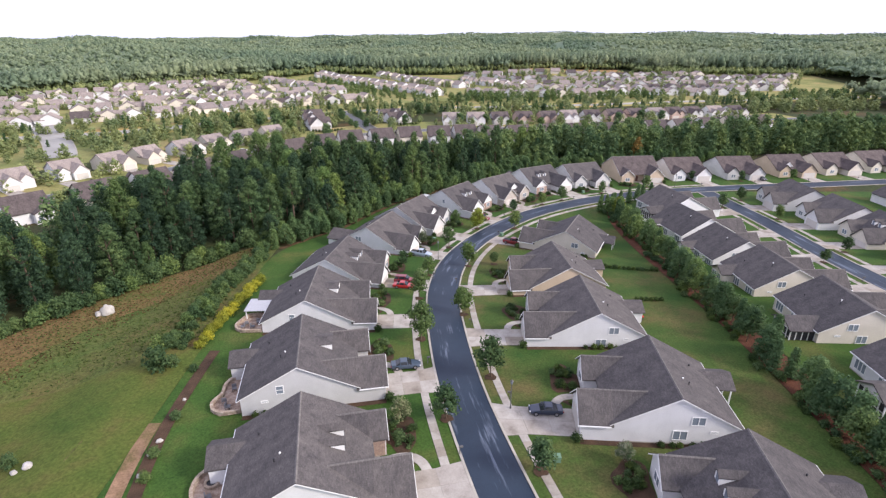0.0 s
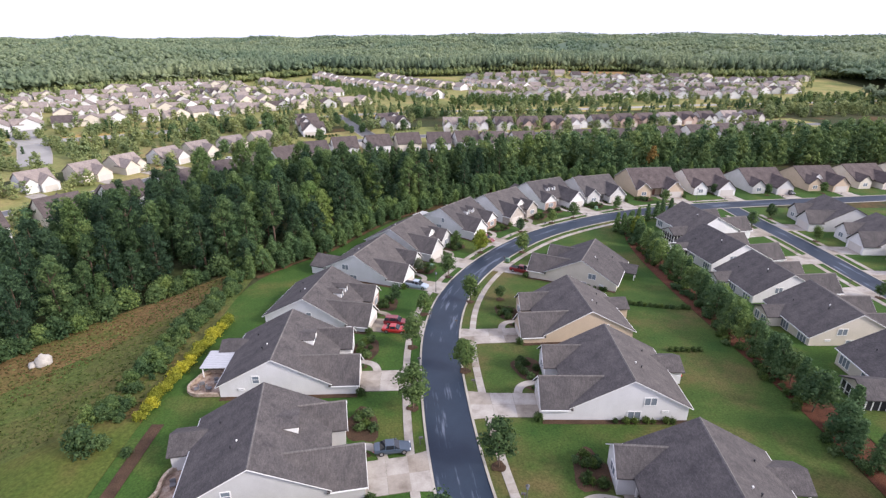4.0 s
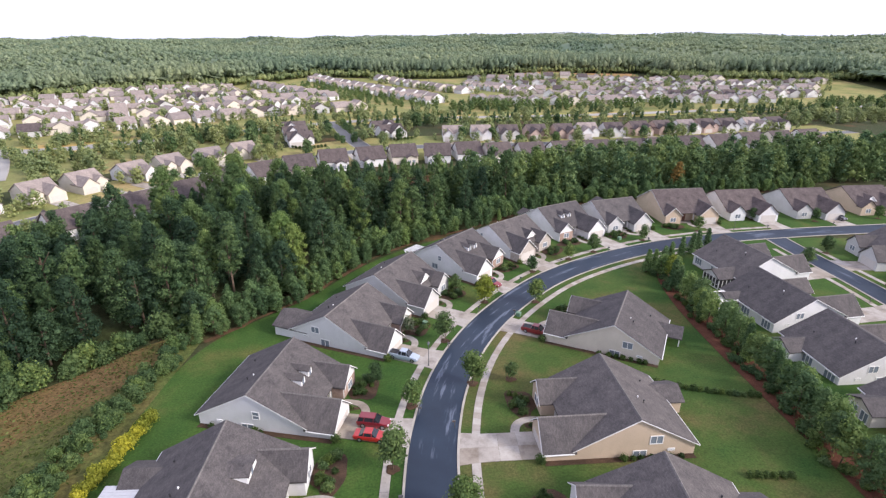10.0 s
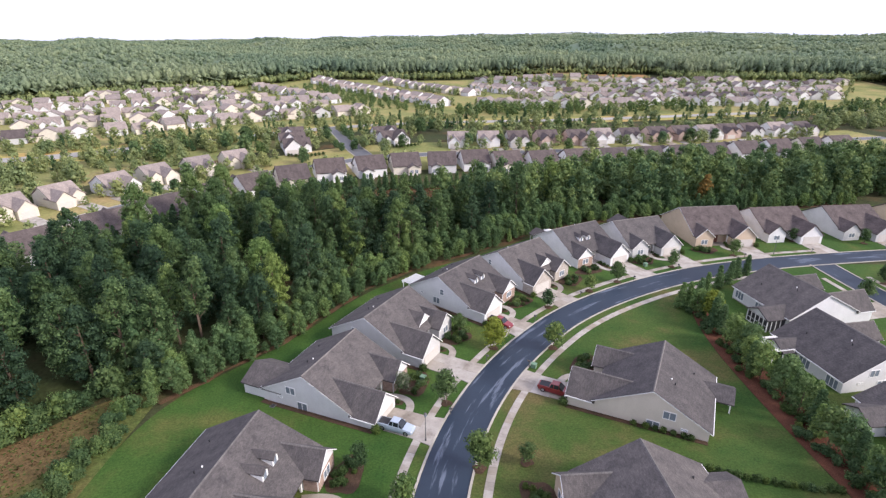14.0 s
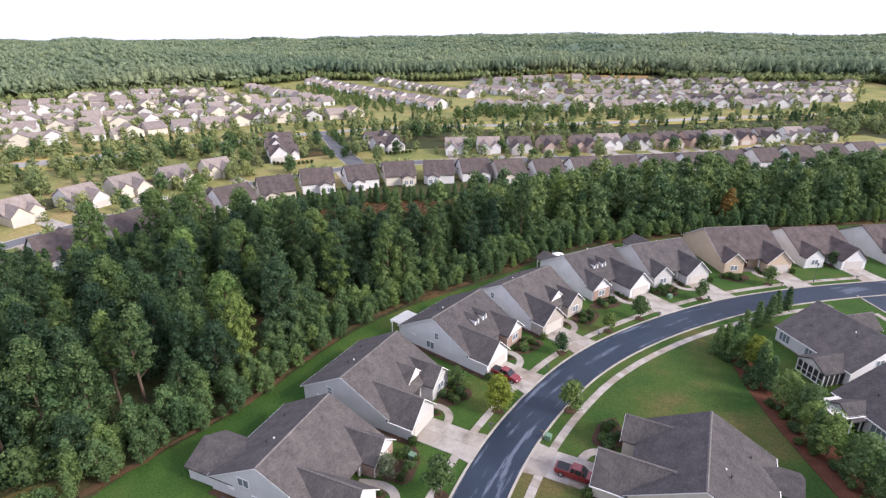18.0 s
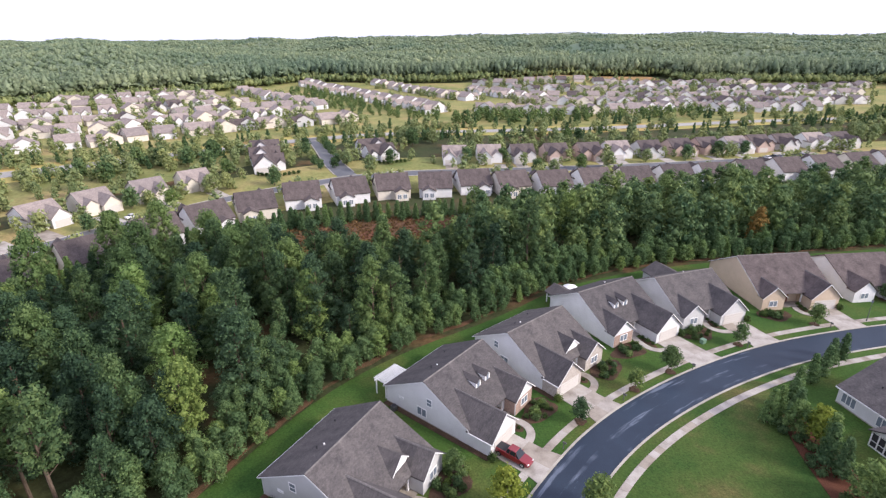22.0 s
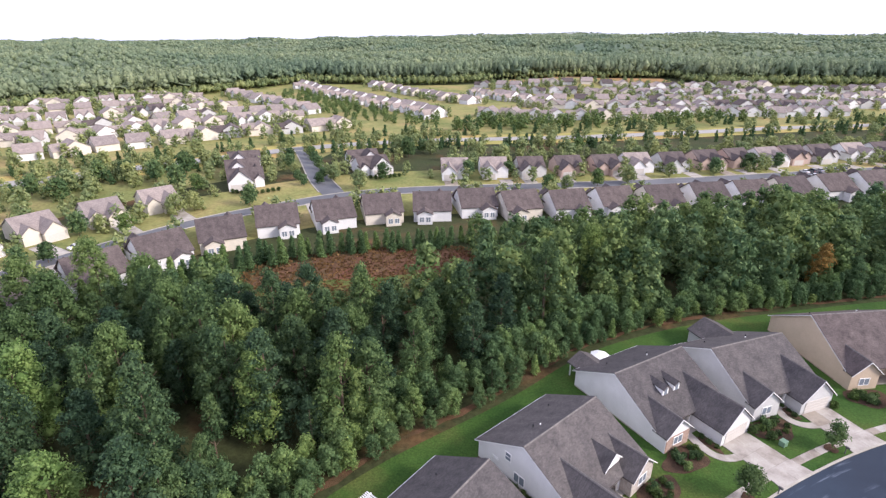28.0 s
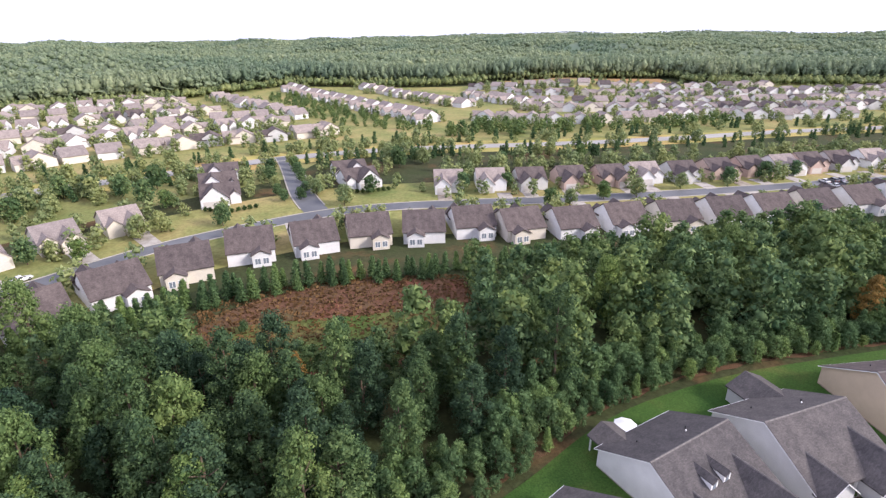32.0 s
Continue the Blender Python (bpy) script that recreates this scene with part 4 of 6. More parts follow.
def house_row(points, facing, step, colours, group, seed):
    rnd = random.Random(seed)
    q = np.array(points, float)
    d = np.r_[0, np.cumsum(np.hypot(*np.diff(q, axis=0).T))]
    for s in np.arange(step * 0.4, d[-1], step):
        x, y = np.interp(s, d, q[:, 0]), np.interp(s, d, q[:, 1])
        x2, y2 = np.interp(s + 2, d, q[:, 0]), np.interp(s + 2, d, q[:, 1])
        if (x2 - x) ** 2 + (y2 - y) ** 2 < 0.01:
            continue
        tangent = math.degrees(math.atan2(y2 - y, x2 - x))
        loose = 1.0 if "quarter" in group else 0.4
        spin = rnd.choice((0, 90, 90)) if "quarter" in group and seed not in (13, 14, 15) else 0
        put_house(x + rnd.uniform(-2, 2) * loose, y + rnd.uniform(-2, 2) * loose, tangent + facing + spin + rnd.uniform(-9, 9) * loose, rnd.choice(colours), seed == 4 if "villa" in colours else rnd.random() < 0.5, group)
        far_spots.append((x, y))
        if "across the far street" in group or "backs" in group:
            garage_drive(x, y, tangent + facing, rnd.choice((-3.2, 3.2)))


MIXED = ["white", "white", "white", "cream", "cream", "grey"]
BACK_SPOTS = [(-131, 158, 52), (-119, 175, 52), (-108, 191, 52), (-98, 207, 50), (-89, 223, 50), (-80.0, 239.4, 48), (-71.2, 252.6, 46), (-60.6, 265.5, 27), (-48.5, 277.5, 20), (-33.0, 283.5, 22), (-18.5, 289.4, 15), (-2.5, 292, 4), (11.6, 296, 12), (25.4, 294, 16),
              (41.0, 295, 14), (57.0, 298.5, 13), (73.5, 301, 11), (90.0, 304, 10), (106, 307, 10), (122, 311, 13), (139, 315, 13), (156, 319, 14), (173, 323, 14), (190, 327, 14)]
for i, (x, y, along) in enumerate(BACK_SPOTS):
    put_house(x, y, along + 90, ("white rear", "cream rear", "white rear")[i % 3], i % 2 == 1, "houses with their backs to the woods")
    far_spots.append((x, y))
    garage_drive(x, y, along + 90, 3.2 if i % 2 else -3.2)
house_row([(-168, 190), (-146, 222), (-126, 256), (-112, 280), (-98, 296), (-88, 306)], -90, 17.5, ["white", "cream"], "houses across the far street", 2)
house_row([(0, 338), (28, 340), (58, 344), (88, 349), (112, 354), (145, 362), (200, 374)], -90, 15.0, ["brick", "grey", "grey", "brick", "white"], "houses across the far street", 3)
house_row([(-73, 320), (-79, 334), (-85, 348), (-91, 362)], 180, 14.0, ["villa"], "houses beside the link street", 4)
house_row([(-27, 338), (-34, 352), (-40, 366)], 180, 13.6, ["villa"], "houses beside the link street", 5)
LEFTQ = "houses of the far left quarter"
house_row([(-262, 322), (-222, 344), (-182, 370), (-161, 390), (-142, 404), (-123, 422), (-98, 436), (-70, 450), (-55, 460)], 90, 15.5, MIXED, LEFTQ, 6)
house_row([(-300, 352), (-255, 374), (-215, 398), (-192, 412), (-176, 434), (-152, 456), (-128, 474), (-104, 486)], -90, 15.5, MIXED, LEFTQ, 7)
house_row([(-335, 380), (-285, 404), (-240, 428), (-215, 442), (-194, 458), (-172, 482), (-146, 500), (-120, 512)], 90, 15.5, MIXED, LEFTQ, 8)
house_row([(-370, 414), (-325, 438), (-280, 462), (-252, 476), (-230, 498), (-206, 518), (-180, 536), (-160, 546)], -90, 15.5, MIXED, LEFTQ, 9)
house_row([(-400, 452), (-355, 476), (-310, 500), (-280, 516), (-254, 534), (-228, 556), (-200, 570)], 90, 16, MIXED, LEFTQ, 10)
house_row([(-425, 490), (-385, 518), (-345, 545), (-305, 558), (-275, 578), (-246, 596), (-218, 610)], -90, 16, MIXED, LEFTQ, 11)
house_row([(-204, 640), (-176, 608), (-152, 581), (-130, 554), (-111, 532), (-92, 510)], 90, 15.5, ["white", "cream"], LEFTQ, 12)
house_row([(-300, 590), (-270, 612), (-245, 626)], 90, 16, MIXED, LEFTQ, 31)
RIGHTQ = "houses of the far middle quarter"
house_row([(-152, 702), (-120, 655), (-84, 606), (-44, 552), (-2, 494)], -90, 18.5, ["broad"], RIGHTQ, 13)
house_row([(-80, 712), (-50, 668), (-14, 618), (20, 575)], 90, 16, ["white", "cream"], RIGHTQ, 14)
house_row([(20, 650), (50, 610), (80, 575)], -90, 17, ["white", "broad"], RIGHTQ, 15)
house_row([(24, 505), (60, 492), (100, 490), (140, 500), (180, 512), (230, 505), (275, 510)], 90, 15.5, ["white", "cream", "white"], RIGHTQ, 16)
house_row([(60, 560), (100, 545), (140, 543), (180, 545), (225, 545), (280, 545), (340, 552)], -90, 16, ["white", "cream", "grey", "white"], RIGHTQ, 17)
house_row([(90, 590), (140, 585), (190, 588), (240, 585), (300, 590), (370, 600)], 90, 16, ["white", "cream", "grey", "white"], RIGHTQ, 18)
house_row([(60, 650), (105, 640), (150, 634), (200, 630), (260, 630), (330, 635), (410, 640)], -90, 16, ["white", "grey", "cream"], RIGHTQ, 19)
house_row([(30, 690), (70, 672), (180, 668), (240, 668), (310, 672)], 90, 17, ["white", "cream", "grey", "white"], RIGHTQ, 20)
for key, p in protos.items():
    if key not in used:
        for o in (*p.children_recursive, p):
            bpy.data.objects.remove(o)

# ---- trees ----
OCT_V = np.array([(1, 0, 0), (0, 1, 0), (-1, 0, 0), (0, -1, 0), (0, 0, 1), (0, 0, -1)], float) * 1.15
OCT_F = np.array([(0, 1, 4), (1, 2, 4), (2, 3, 4), (3, 0, 4), (1, 0, 5), (2, 1, 5), (3, 2, 5), (0, 3, 5)])


def leaf_sprays(rng, centres, radii, count, size, up=0.45):
    """Small pointed leaf sprays on the skins of clumps."""
    k = rng.integers(0, len(centres), count)
    d = rng.normal(size=(count, 3))
    d[:, 2] = d[:, 2] * 0.8 + up
    d /= np.linalg.norm(d, axis=1)[:, None]
    p = centres[k] + d * (radii[k] * rng.triangular(0.62, 0.95, 1.3, count))[:, None] * [1, 1, 0.85]
    n = d + rng.normal(size=(count, 3)) * 0.5
    n /= np.linalg.norm(n, axis=1)[:, None]
    a = np.cross(n, rng.normal(size=(count, 3)))
    a /= np.linalg.norm(a, axis=1)[:, None]
    b = np.cross(n, a)
    s = size * rng.uniform(0.6, 1.35, count)[:, None]
    q = np.stack([p + a * s, p - a * s * 0.5 + b * s * 0.62, p - a * s * 0.5 - b * s * 0.62], 1).reshape(-1, 3)
    return q, np.arange(3 * count).reshape(-1, 3)


def crown_arrays(seed, height, radius, clumps, count, size, shape="broad", base=0.3):
    """Clumps set through a crown and the leaf sprays on them, with a thin heart in each clump."""
    rng = np.random.default_rng(seed)
    lean = rng.uniform(-0.06, 0.06, 2) * height
    # a few boughs reach out further than the rest
    boughs = [(rng.uniform(0, 6.28), rng.uniform(0.1, 0.75), rng.uniform(0.12, 0.38)) for _ in range(6)]
    c, r = [], []
    for i in range(clumps):
        t = (i + rng.uniform(0.2, 0.8)) / clumps
        z = height * (base + (0.97 - base) * t)
        ang = i * 2.4 + rng.uniform(-0.5, 0.5)
        if shape == "cone":
            prof = (1 - t) ** 0.8 * 0.95 + 0.05
            cr = radius * (0.23 + 0.32 * (1 - t))
        elif shape == "spire":
            prof = (1 - t * t) ** 0.6 * min(1.0, 0.7 + 1.2 * t)
            cr = radius * rng.uniform(0.65, 1.2) * (2.15 - 0.7 * t) / math.sqrt(clumps)
        else:
            prof = math.sin(math.pi * min(1.0, 0.18 + t * 0.80)) ** 0.75
            cr = radius * rng.uniform(0.62, 1.15) * 1.9 / math.sqrt(clumps)
        rad = radius * prof * rng.uniform(0.45, 0.95) * (0.55 if shape == "cone" else 0.75)
        if shape != "cone":
            rad *= 1 + sum(out * math.exp(-((t - tb) / 0.12) ** 2) * max(0.0, math.cos(ang - ab)) ** 3 for ab, tb, out in boughs)
        c.append((math.cos(ang) * rad + lean[0] * t, math.sin(ang) * rad + lean[1] * t, z))
        r.append(cr)
    c, r = np.array(c), np.array(r)
    v, f = leaf_sprays(rng, c, r, int(count * 1.5), size * 0.93)
    hv = (OCT_V[None] * (r * 0.55)[:, None, None] * [1, 1, 0.85] + c[:, None]).reshape(-1, 3)
    hf = (OCT_F[None] + (np.arange(clumps) * len(OCT_V))[:, None, None]).reshape(-1, 3)
    return np.r_[v, hv], np.r_[f, hf + len(v)]


def trunk_mesh(seed, height, radius, limbs=5):
    rng = random.Random(seed)
    bm = bmesh.new()
    bend = Vector((rng.uniform(-0.3, 0.3), rng.uniform(-0.3, 0.3), height * 0.45))
    tube(bm, (0, 0, -0.4), bend, radius, radius * 0.7, 7)
    top = Vector((bend.x * 1.4, bend.y * 1.4, height * 0.85))
    tube(bm, bend, top, radius * 0.7, radius * 0.2, 6)
    for i in range(limbs):
        z = height * rng.uniform(0.3, 0.7)
        a = i * 2.4
        p = bend * (z / (height * 0.45)) if z < height * 0.45 else bend.lerp(top, (z - height * 0.45) / (height * 0.4))
        tube(bm, p, p + Vector((math.cos(a), math.sin(a), 1.0)) * height * 0.11, radius * 0.35, radius * 0.1, 5)
    bmesh.ops.recalc_face_normals(bm, faces=bm.faces)
    me = bpy.data.meshes.new("trunk")
    bm.to_mesh(me)
    bm.free()
    me.materials.append(M["bark"])
    return me


def tree_kind(seed, height, radius, clumps, count, size, mat, shape="broad", base=0.3, trunk=0.22, name="tree"):
    v, f = crown_arrays(seed, height, radius, clumps, count, size, shape, base)
    return dict(crown=mesh_np(None, v, f, mat), trunk=trunk_mesh(seed, height, trunk), name=name)


def put_tree(kind, x, y, scale, label, group="", turn=0.0, category="tree", dz=0.0, tall=1.0):
    root = new(kind["name"])
    root.matrix_world = Matrix.Translation((x, y, gz(x, y) + dz)) @ Matrix.Rotation(turn, 4, "Z") @ Matrix.Diagonal((scale, scale, scale * tall, 1))
    tagged(root, label, category, group)
    for nm in ("trunk", "crown"):
        o = new(nm, kind[nm])
        o.parent = root
    return root


def put_bush(kind, x, y, scale, label, group="", turn=0.0, category="bush"):
    """A bush or low conifer leafy to the ground, in one piece."""
    ob = new(kind["name"], kind["crown"])
    ob.matrix_world = Matrix.Translation((x, y, gz(x, y) - 0.1)) @ Matrix.Rotation(turn, 4, "Z") @ Matrix.Diagonal((scale, scale, scale, 1))
    return tagged(ob, label, category, group)


M["leaf_sapling"] = leaves("young_tree_leaves", (0.066, 0.128, 0.054), (0.178, 0.268, 0.110))
OAK = [tree_kind(10 + i, 12.5, 4.4, 44, 3400, 0.215, M["leaf"], base=0.10, trunk=0.28) for i in range(4)]
TALL = [tree_kind(30 + i, 15.5, 4.0, 46, 3600, 0.215, M["leaf"], "spire", 0.07, 0.28) for i in range(5)]
LIGHT = [tree_kind(20 + i, 13.5, 3.9, 40, 3400, 0.215, M["leaf_light"], "spire", 0.08, 0.25) for i in range(3)]
PINE = [tree_kind(40 + i, 16, 2.7, 30, 1500, 0.26, M["leaf_light"], base=0.45, trunk=0.25, name="pine_tree") for i in range(2)]
CEDAR = [tree_kind(50 + i, 8, 2.2, 26, 1200, 0.26, M["leaf_pine"] if i else M["leaf_sapling"], "cone", 0.04, 0.16, name="cedar") for i in range(3)]
SAPLING = [tree_kind(60 + i, 6.5, 2.4, 24, 1250, 0.22, M["leaf_sapling"], base=0.12, trunk=0.10, name="young_tree") for i in range(3)]


def inside(poly, x, y):
    p = np.asarray(poly)
    j = np.roll(np.arange(len(p)), 1)
    c = ((p[:, 1] > y) != (p[j, 1] > y)) & (x < (p[j, 0] - p[:, 0]) * (y - p[:, 1]) / (p[j, 1] - p[:, 1] + 1e-12) + p[:, 0])
    return bool(c.sum() % 2)


WOODS = [(-45, 135), (-38, 141), (-30, 151), (-22, 168), (-13, 181), (-1, 191), (11, 199), (27, 214), (40, 220.5), (54, 226), (90, 234), (140, 243), (190, 252), (240, 262),
         (240, 318), (200, 312), (123, 290), (90, 282), (52, 276), (26, 272), (0, 269), (-17, 268), (-33, 262), (-46, 252), (-60, 242), (-73, 230), (-87, 219), (-104, 200), (-126, 168), (-158, 130), (-190, 60), (-120, 20), (-95, 40), (-86, 70), (-84, 88), (-79, 96), (-75, 108), (-69, 121), (-60, 132)]
CLEAR = [(-52, 240), (-46, 252), (-24, 261), (-8, 265), (10, 263), (12, 246), (4, 228), (-14, 221), (-30, 221), (-44, 226)]


def scatter(poly, step, jitter, seed, avoid=()):
    r = np.random.default_rng(seed)
    p = np.asarray(poly)
    (x0, y0), (x1, y1) = p.min(0), p.max(0)
    pts = []
    for i, y in enumerate(np.arange(y0, y1, step * 0.87)):
        for x in np.arange(x0 + (i % 2) * step / 2, x1, step):
            xx, yy = x + r.uniform(-jitter, jitter), y + r.uniform(-jitter, jitter)
            if inside(poly, xx, yy) and not any(inside(a, xx, yy) for a in avoid):
                pts.append((xx, yy))
    return np.array(pts)


NORTH = resample([(240, 318), (200, 312), (123, 300), (90, 291), (52, 284), (26, 279), (0, 275), (-17, 272), (-33, 267), (-44, 258), (-57, 248), (-70, 236), (-84, 224), (-104, 200), (-126, 168), (-158, 130)], 3)


def wood_height(x, y):
    """Lower growth towards the far gardens."""
    low = 0.52 + 0.26 * float(smooth(20, 80, x))
    return low + (1 - low) * float(smooth(4, 42, np.hypot(NORTH[:, 0] - x, NORTH[:, 1] - y).min()))


pts = scatter(WOODS, 6.1, 2.6, 3, [CLEAR])
CEDAR_LINE = [(-104, 190), (-92, 206), (-80, 221), (-71, 232), (-55, 246), (-39, 256), (-18, 262), (7, 266.5), (30, 271), (54, 277), (90, 286), (123, 296)]
screen = np.array(CEDAR_LINE, float)
pts = pts[pts[:, 1] < np.interp(pts[:, 0], screen[:, 0], screen[:, 1], 130.0, 306.0) - 4]
# room round the lone pine and the two broad trees
for gx0, gy0, gap in ((-49.3, 149.5, 4.5), (-55, 186.5, 6.5), (-39.8, 170, 6.5)):
    pts = pts[np.hypot(pts[:, 0] - gx0, pts[:, 1] - gy0) > gap]
# tall trees stand back from the lawns, behind a belt of young growth
pts = pts[[np.hypot(*(edge - p).T).min() > 7.0 for p in pts]]
# the stretch that the flight passes nearest stands as single trees
near = (pts[:, 0] > -98) & (pts[:, 0] < 75) & (pts[:, 1] > 85) & (pts[:, 1] < 218)
order = np.argsort(~near, kind="stable")
pts = pts[order]
rnd = random.Random(11)
n_near = min(260, int(near.sum()))
for x, y in pts[:n_near]:
    u = rnd.random()
    k = rnd.choice(OAK) if u < 0.38 else rnd.choice(TALL) if u < 0.70 else rnd.choice(LIGHT) if u < 0.95 else rnd.choice(PINE)
    put_tree(k, x, y, rnd.choice((rnd.uniform(0.55, 0.8), rnd.uniform(0.75, 1.05), rnd.uniform(0.95, 1.2))) * wood_height(x, y), "dense green broadleaf tree of the woods" if k not in PINE else "thin pale pine standing in the woods", "woodland trees", rnd.uniform(0, 6.28), tall=rnd.uniform(0.9, 1.2))


def joined_trees(name, spots, seed, height, radius, clumps, count, size, mat, shape="broad", base=0.2, spread=(0.7, 1.15), label="", category="woods", variants=4, size_at=None):
    """Many trees in one mesh."""
    r = np.random.default_rng(seed)
    base_trees = [crown_arrays(seed * 31 + i, height, radius, clumps, count, size, shape, base) for i in range(variants)]
    vs, fs, o = [], [], 0
    pick = r.integers(0, variants, len(spots))
    for (x, y), k in zip(spots, pick):
        v, f = base_trees[k]
        a, s = r.uniform(0, 6.28), r.uniform(*spread)
        s *= size_at(x, y) if size_at else 1.0
        ca, sa = math.cos(a) * s, math.sin(a) * s
        w = np.stack([v[:, 0] * ca - v[:, 1] * sa + x, v[:, 0] * sa + v[:, 1] * ca + y, v[:, 2] * s + gz(x, y) - 0.3], -1)
        vs.append(w)
        fs.append(f + o)
        o += len(w)
    ob = mesh_np(name, np.concatenate(vs), np.concatenate(fs), mat)
    return tagged(ob, label, category, "", "stuff")


rest = pts[n_near:]
pick = np.random.default_rng(9).random(len(rest)) < 0.38
joined_trees("woods", rest[~pick], 7, 14.0, 3.7, 17, 420, 0.52, M["leaf_wood"], "spire", 0.08, label="dense green broadleaf woods beyond the houses", size_at=wood_height, spread=(0.55, 1.25))
joined_trees("woods", rest[pick], 8, 14.0, 3.9, 17, 420, 0.52, M["leaf_light_wood"], label="lighter green trees among the woods", base=0.10, size_at=wood_height, spread=(0.6, 1.3))

# ---- far woods, up to the horizon ----
def leafy_woods(name, spots, seed, height, radius, mat, label, sprays, size, deep=0.36):
    """Far crowns: a small heart with broad leaf sprays round it, in one mesh."""
    r = np.random.default_rng(seed)
    n = len(spots)
    s = r.uniform(0.6, 1.35, n)
    hh = height * r.uniform(0.7, 1.25, n)
    rad = np.stack([radius * s, radius * s, hh * deep], -1)
    c = np.c_[spots, ground_z(spots[:, 0], spots[:, 1]) + hh * (0.98 - deep)]
    turn = r.uniform(0, 1.57, n)
    ca, sa = np.cos(turn)[:, None], np.sin(turn)[:, None]
    oct_v = np.stack([OCT_V[None, :, 0] * ca - OCT_V[None, :, 1] * sa, OCT_V[None, :, 0] * sa + OCT_V[None, :, 1] * ca, np.repeat(OCT_V[None, :, 2], n, 0)], -1)
    heart = c[:, None] + oct_v * rad[:, None] * 0.66
    hf = (OCT_F[None] + (np.arange(n) * len(OCT_V))[:, None, None]).reshape(-1, 3)
    d = r.normal(size=(n, sprays, 3)) + [0, 0, 0.3]
    d /= np.linalg.norm(d, axis=-1, keepdims=True)
    p = c[:, None] + d * rad[:, None] * r.uniform(0.7, 1.1, (n, sprays, 1))
    a = np.cross(d + r.normal(size=d.shape) * 0.5, r.normal(size=d.shape))
    a *= size * r.uniform(0.6, 1.3, (n, sprays, 1)) / np.linalg.norm(a, axis=-1, keepdims=True)
    b = np.cross(d, a) * 0.7
    q = np.stack([p + a, p - a * 0.5 + b, p - a * 0.5 - b], 2).reshape(-1, 3)
    k = np.arange(n * sprays * 3).reshape(-1, 3) + n * len(OCT_V)
    return tagged(mesh_np(name, np.r_[heart.reshape(-1, 3), q], np.concatenate([hf, k]), mat), label, "woods", "", "stuff")


def ring_spots(seed, n, y0, y1, power=1.0):
    r = np.random.default_rng(seed)
    d = y0 + (y1 - y0) * r.random(n) ** power
    a = np.radians(r.uniform(-47, 47, n))
    return np.stack([d * np.sin(a), 60 + d * np.cos(a)], -1)


BUILT = [(-360, 460), (-330, 560), (-235, 640), (-160, 735), (0, 730), (40, 745), (250, 745), (262, 700), (330, 692), (440, 670), (440, 470), (255, 440), (60, 395), (-60, 380), (-140, 330), (-200, 280), (-380, 240), (-420, 420)]
NEARBOX = [(-330, -100), (330, -100), (330, 460), (-330, 300)]
spots = ring_spots(2, 15000, 380, 1500, 0.9)
keep = np.array([not inside(BUILT, *p) and not inside(NEARBOX, *p) for p in spots])
leafy_woods("far_woods", spots[keep], 3, 17, 4.8, M["leaf_haze"], "dense green woods behind the far houses", 18, 1.6, 0.22)
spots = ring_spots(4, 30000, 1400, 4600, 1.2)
leafy_woods("far_woods", spots, 5, 18, 8.0, M["leaf_haze"], "wooded hills reaching to the horizon", 5, 4.0, 0.2)
# a haze-pale leaf sheet as closed canopy, covering dark gaps between the crowns
ar, ad = np.meshgrid(np.radians(np.linspace(-49, 49, 190)), 420 * (4700 / 420) ** np.linspace(0, 1, 110))
cx, cy = ad * np.sin(ar), 60 + ad * np.cos(ar)
cj = np.random.default_rng(6).uniform(-2.5, 2.5, cx.shape)
ci = np.arange(cx.size).reshape(cx.shape)
cf = np.stack([ci[:-1, :-1], ci[:-1, 1:], ci[1:, 1:], ci[1:, :-1]], -1).reshape(-1, 4)
open_land = np.array([inside(BUILT, *p) or inside(NEARBOX, *p) for p in np.stack([cx, cy], -1).reshape(-1, 2)])
cf = cf[~open_land[cf].any(1)]
canopy = mesh_np("far_woods", np.stack([cx, cy, ground_z(cx, cy) + 10.5 + cj], -1).reshape(-1, 3), cf, M["leaf_haze"])
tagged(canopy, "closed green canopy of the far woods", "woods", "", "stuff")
# the tall dark face of the woods behind the far gardens
face = resample([(-440, 400), (-368, 470), (-338, 566), (-240, 648), (-165, 738), (0, 728), (40, 748), (250, 744), (268, 700), (334, 692), (446, 668), (560, 630)], 4.6, 6)
fr = np.random.default_rng(71)
spots = np.concatenate([offset(face, -d) + fr.uniform(-1.8, 1.8, face.shape) for d in (2, 7, 12, 18, 25)])
leafy_woods("wood_face", spots, 72, 22, 4.4, M["leaf_haze"], "tall trees along the edge of the far woods", 40, 1.3, 0.42)
# lower growth before it, but for the bare hillside
spots = np.concatenate([offset(face, -d) + fr.uniform(-2.2, 2.2, face.shape) for d in (-13, -8, -3)])
spots = np.concatenate([spots[(spots[:, 0] < 45) | (spots[:, 0] > 245)], offset(face, 1.5)[(face[:, 0] > 45) & (face[:, 0] < 245)]])
leafy_woods("wood_face", spots, 73, 9, 3.2, M["leaf_sun"], "lower light green trees before the far woods", 24, 1.1, 0.45)

# ---- drives, front walks and planting beds ----
def spot(h, x, y):
    """The place of a point of a house's own plan."""
    return (h["at"][0] + h["e"][0] * x + h["n"][0] * y, h["at"][1] + h["e"][1] * x + h["n"][1] * y)


def line_gap(line, p):
    return float(np.hypot(line[:, 0] - p[0], line[:, 1] - p[1]).min())


def reach(h, line, x):
    """How far a drive runs from the house to the kerb."""
    y = h["front"]
    while y < h["front"] + 30 and line_gap(line, spot(h, x, y)) > 3.4:
        y += 0.1
    return y


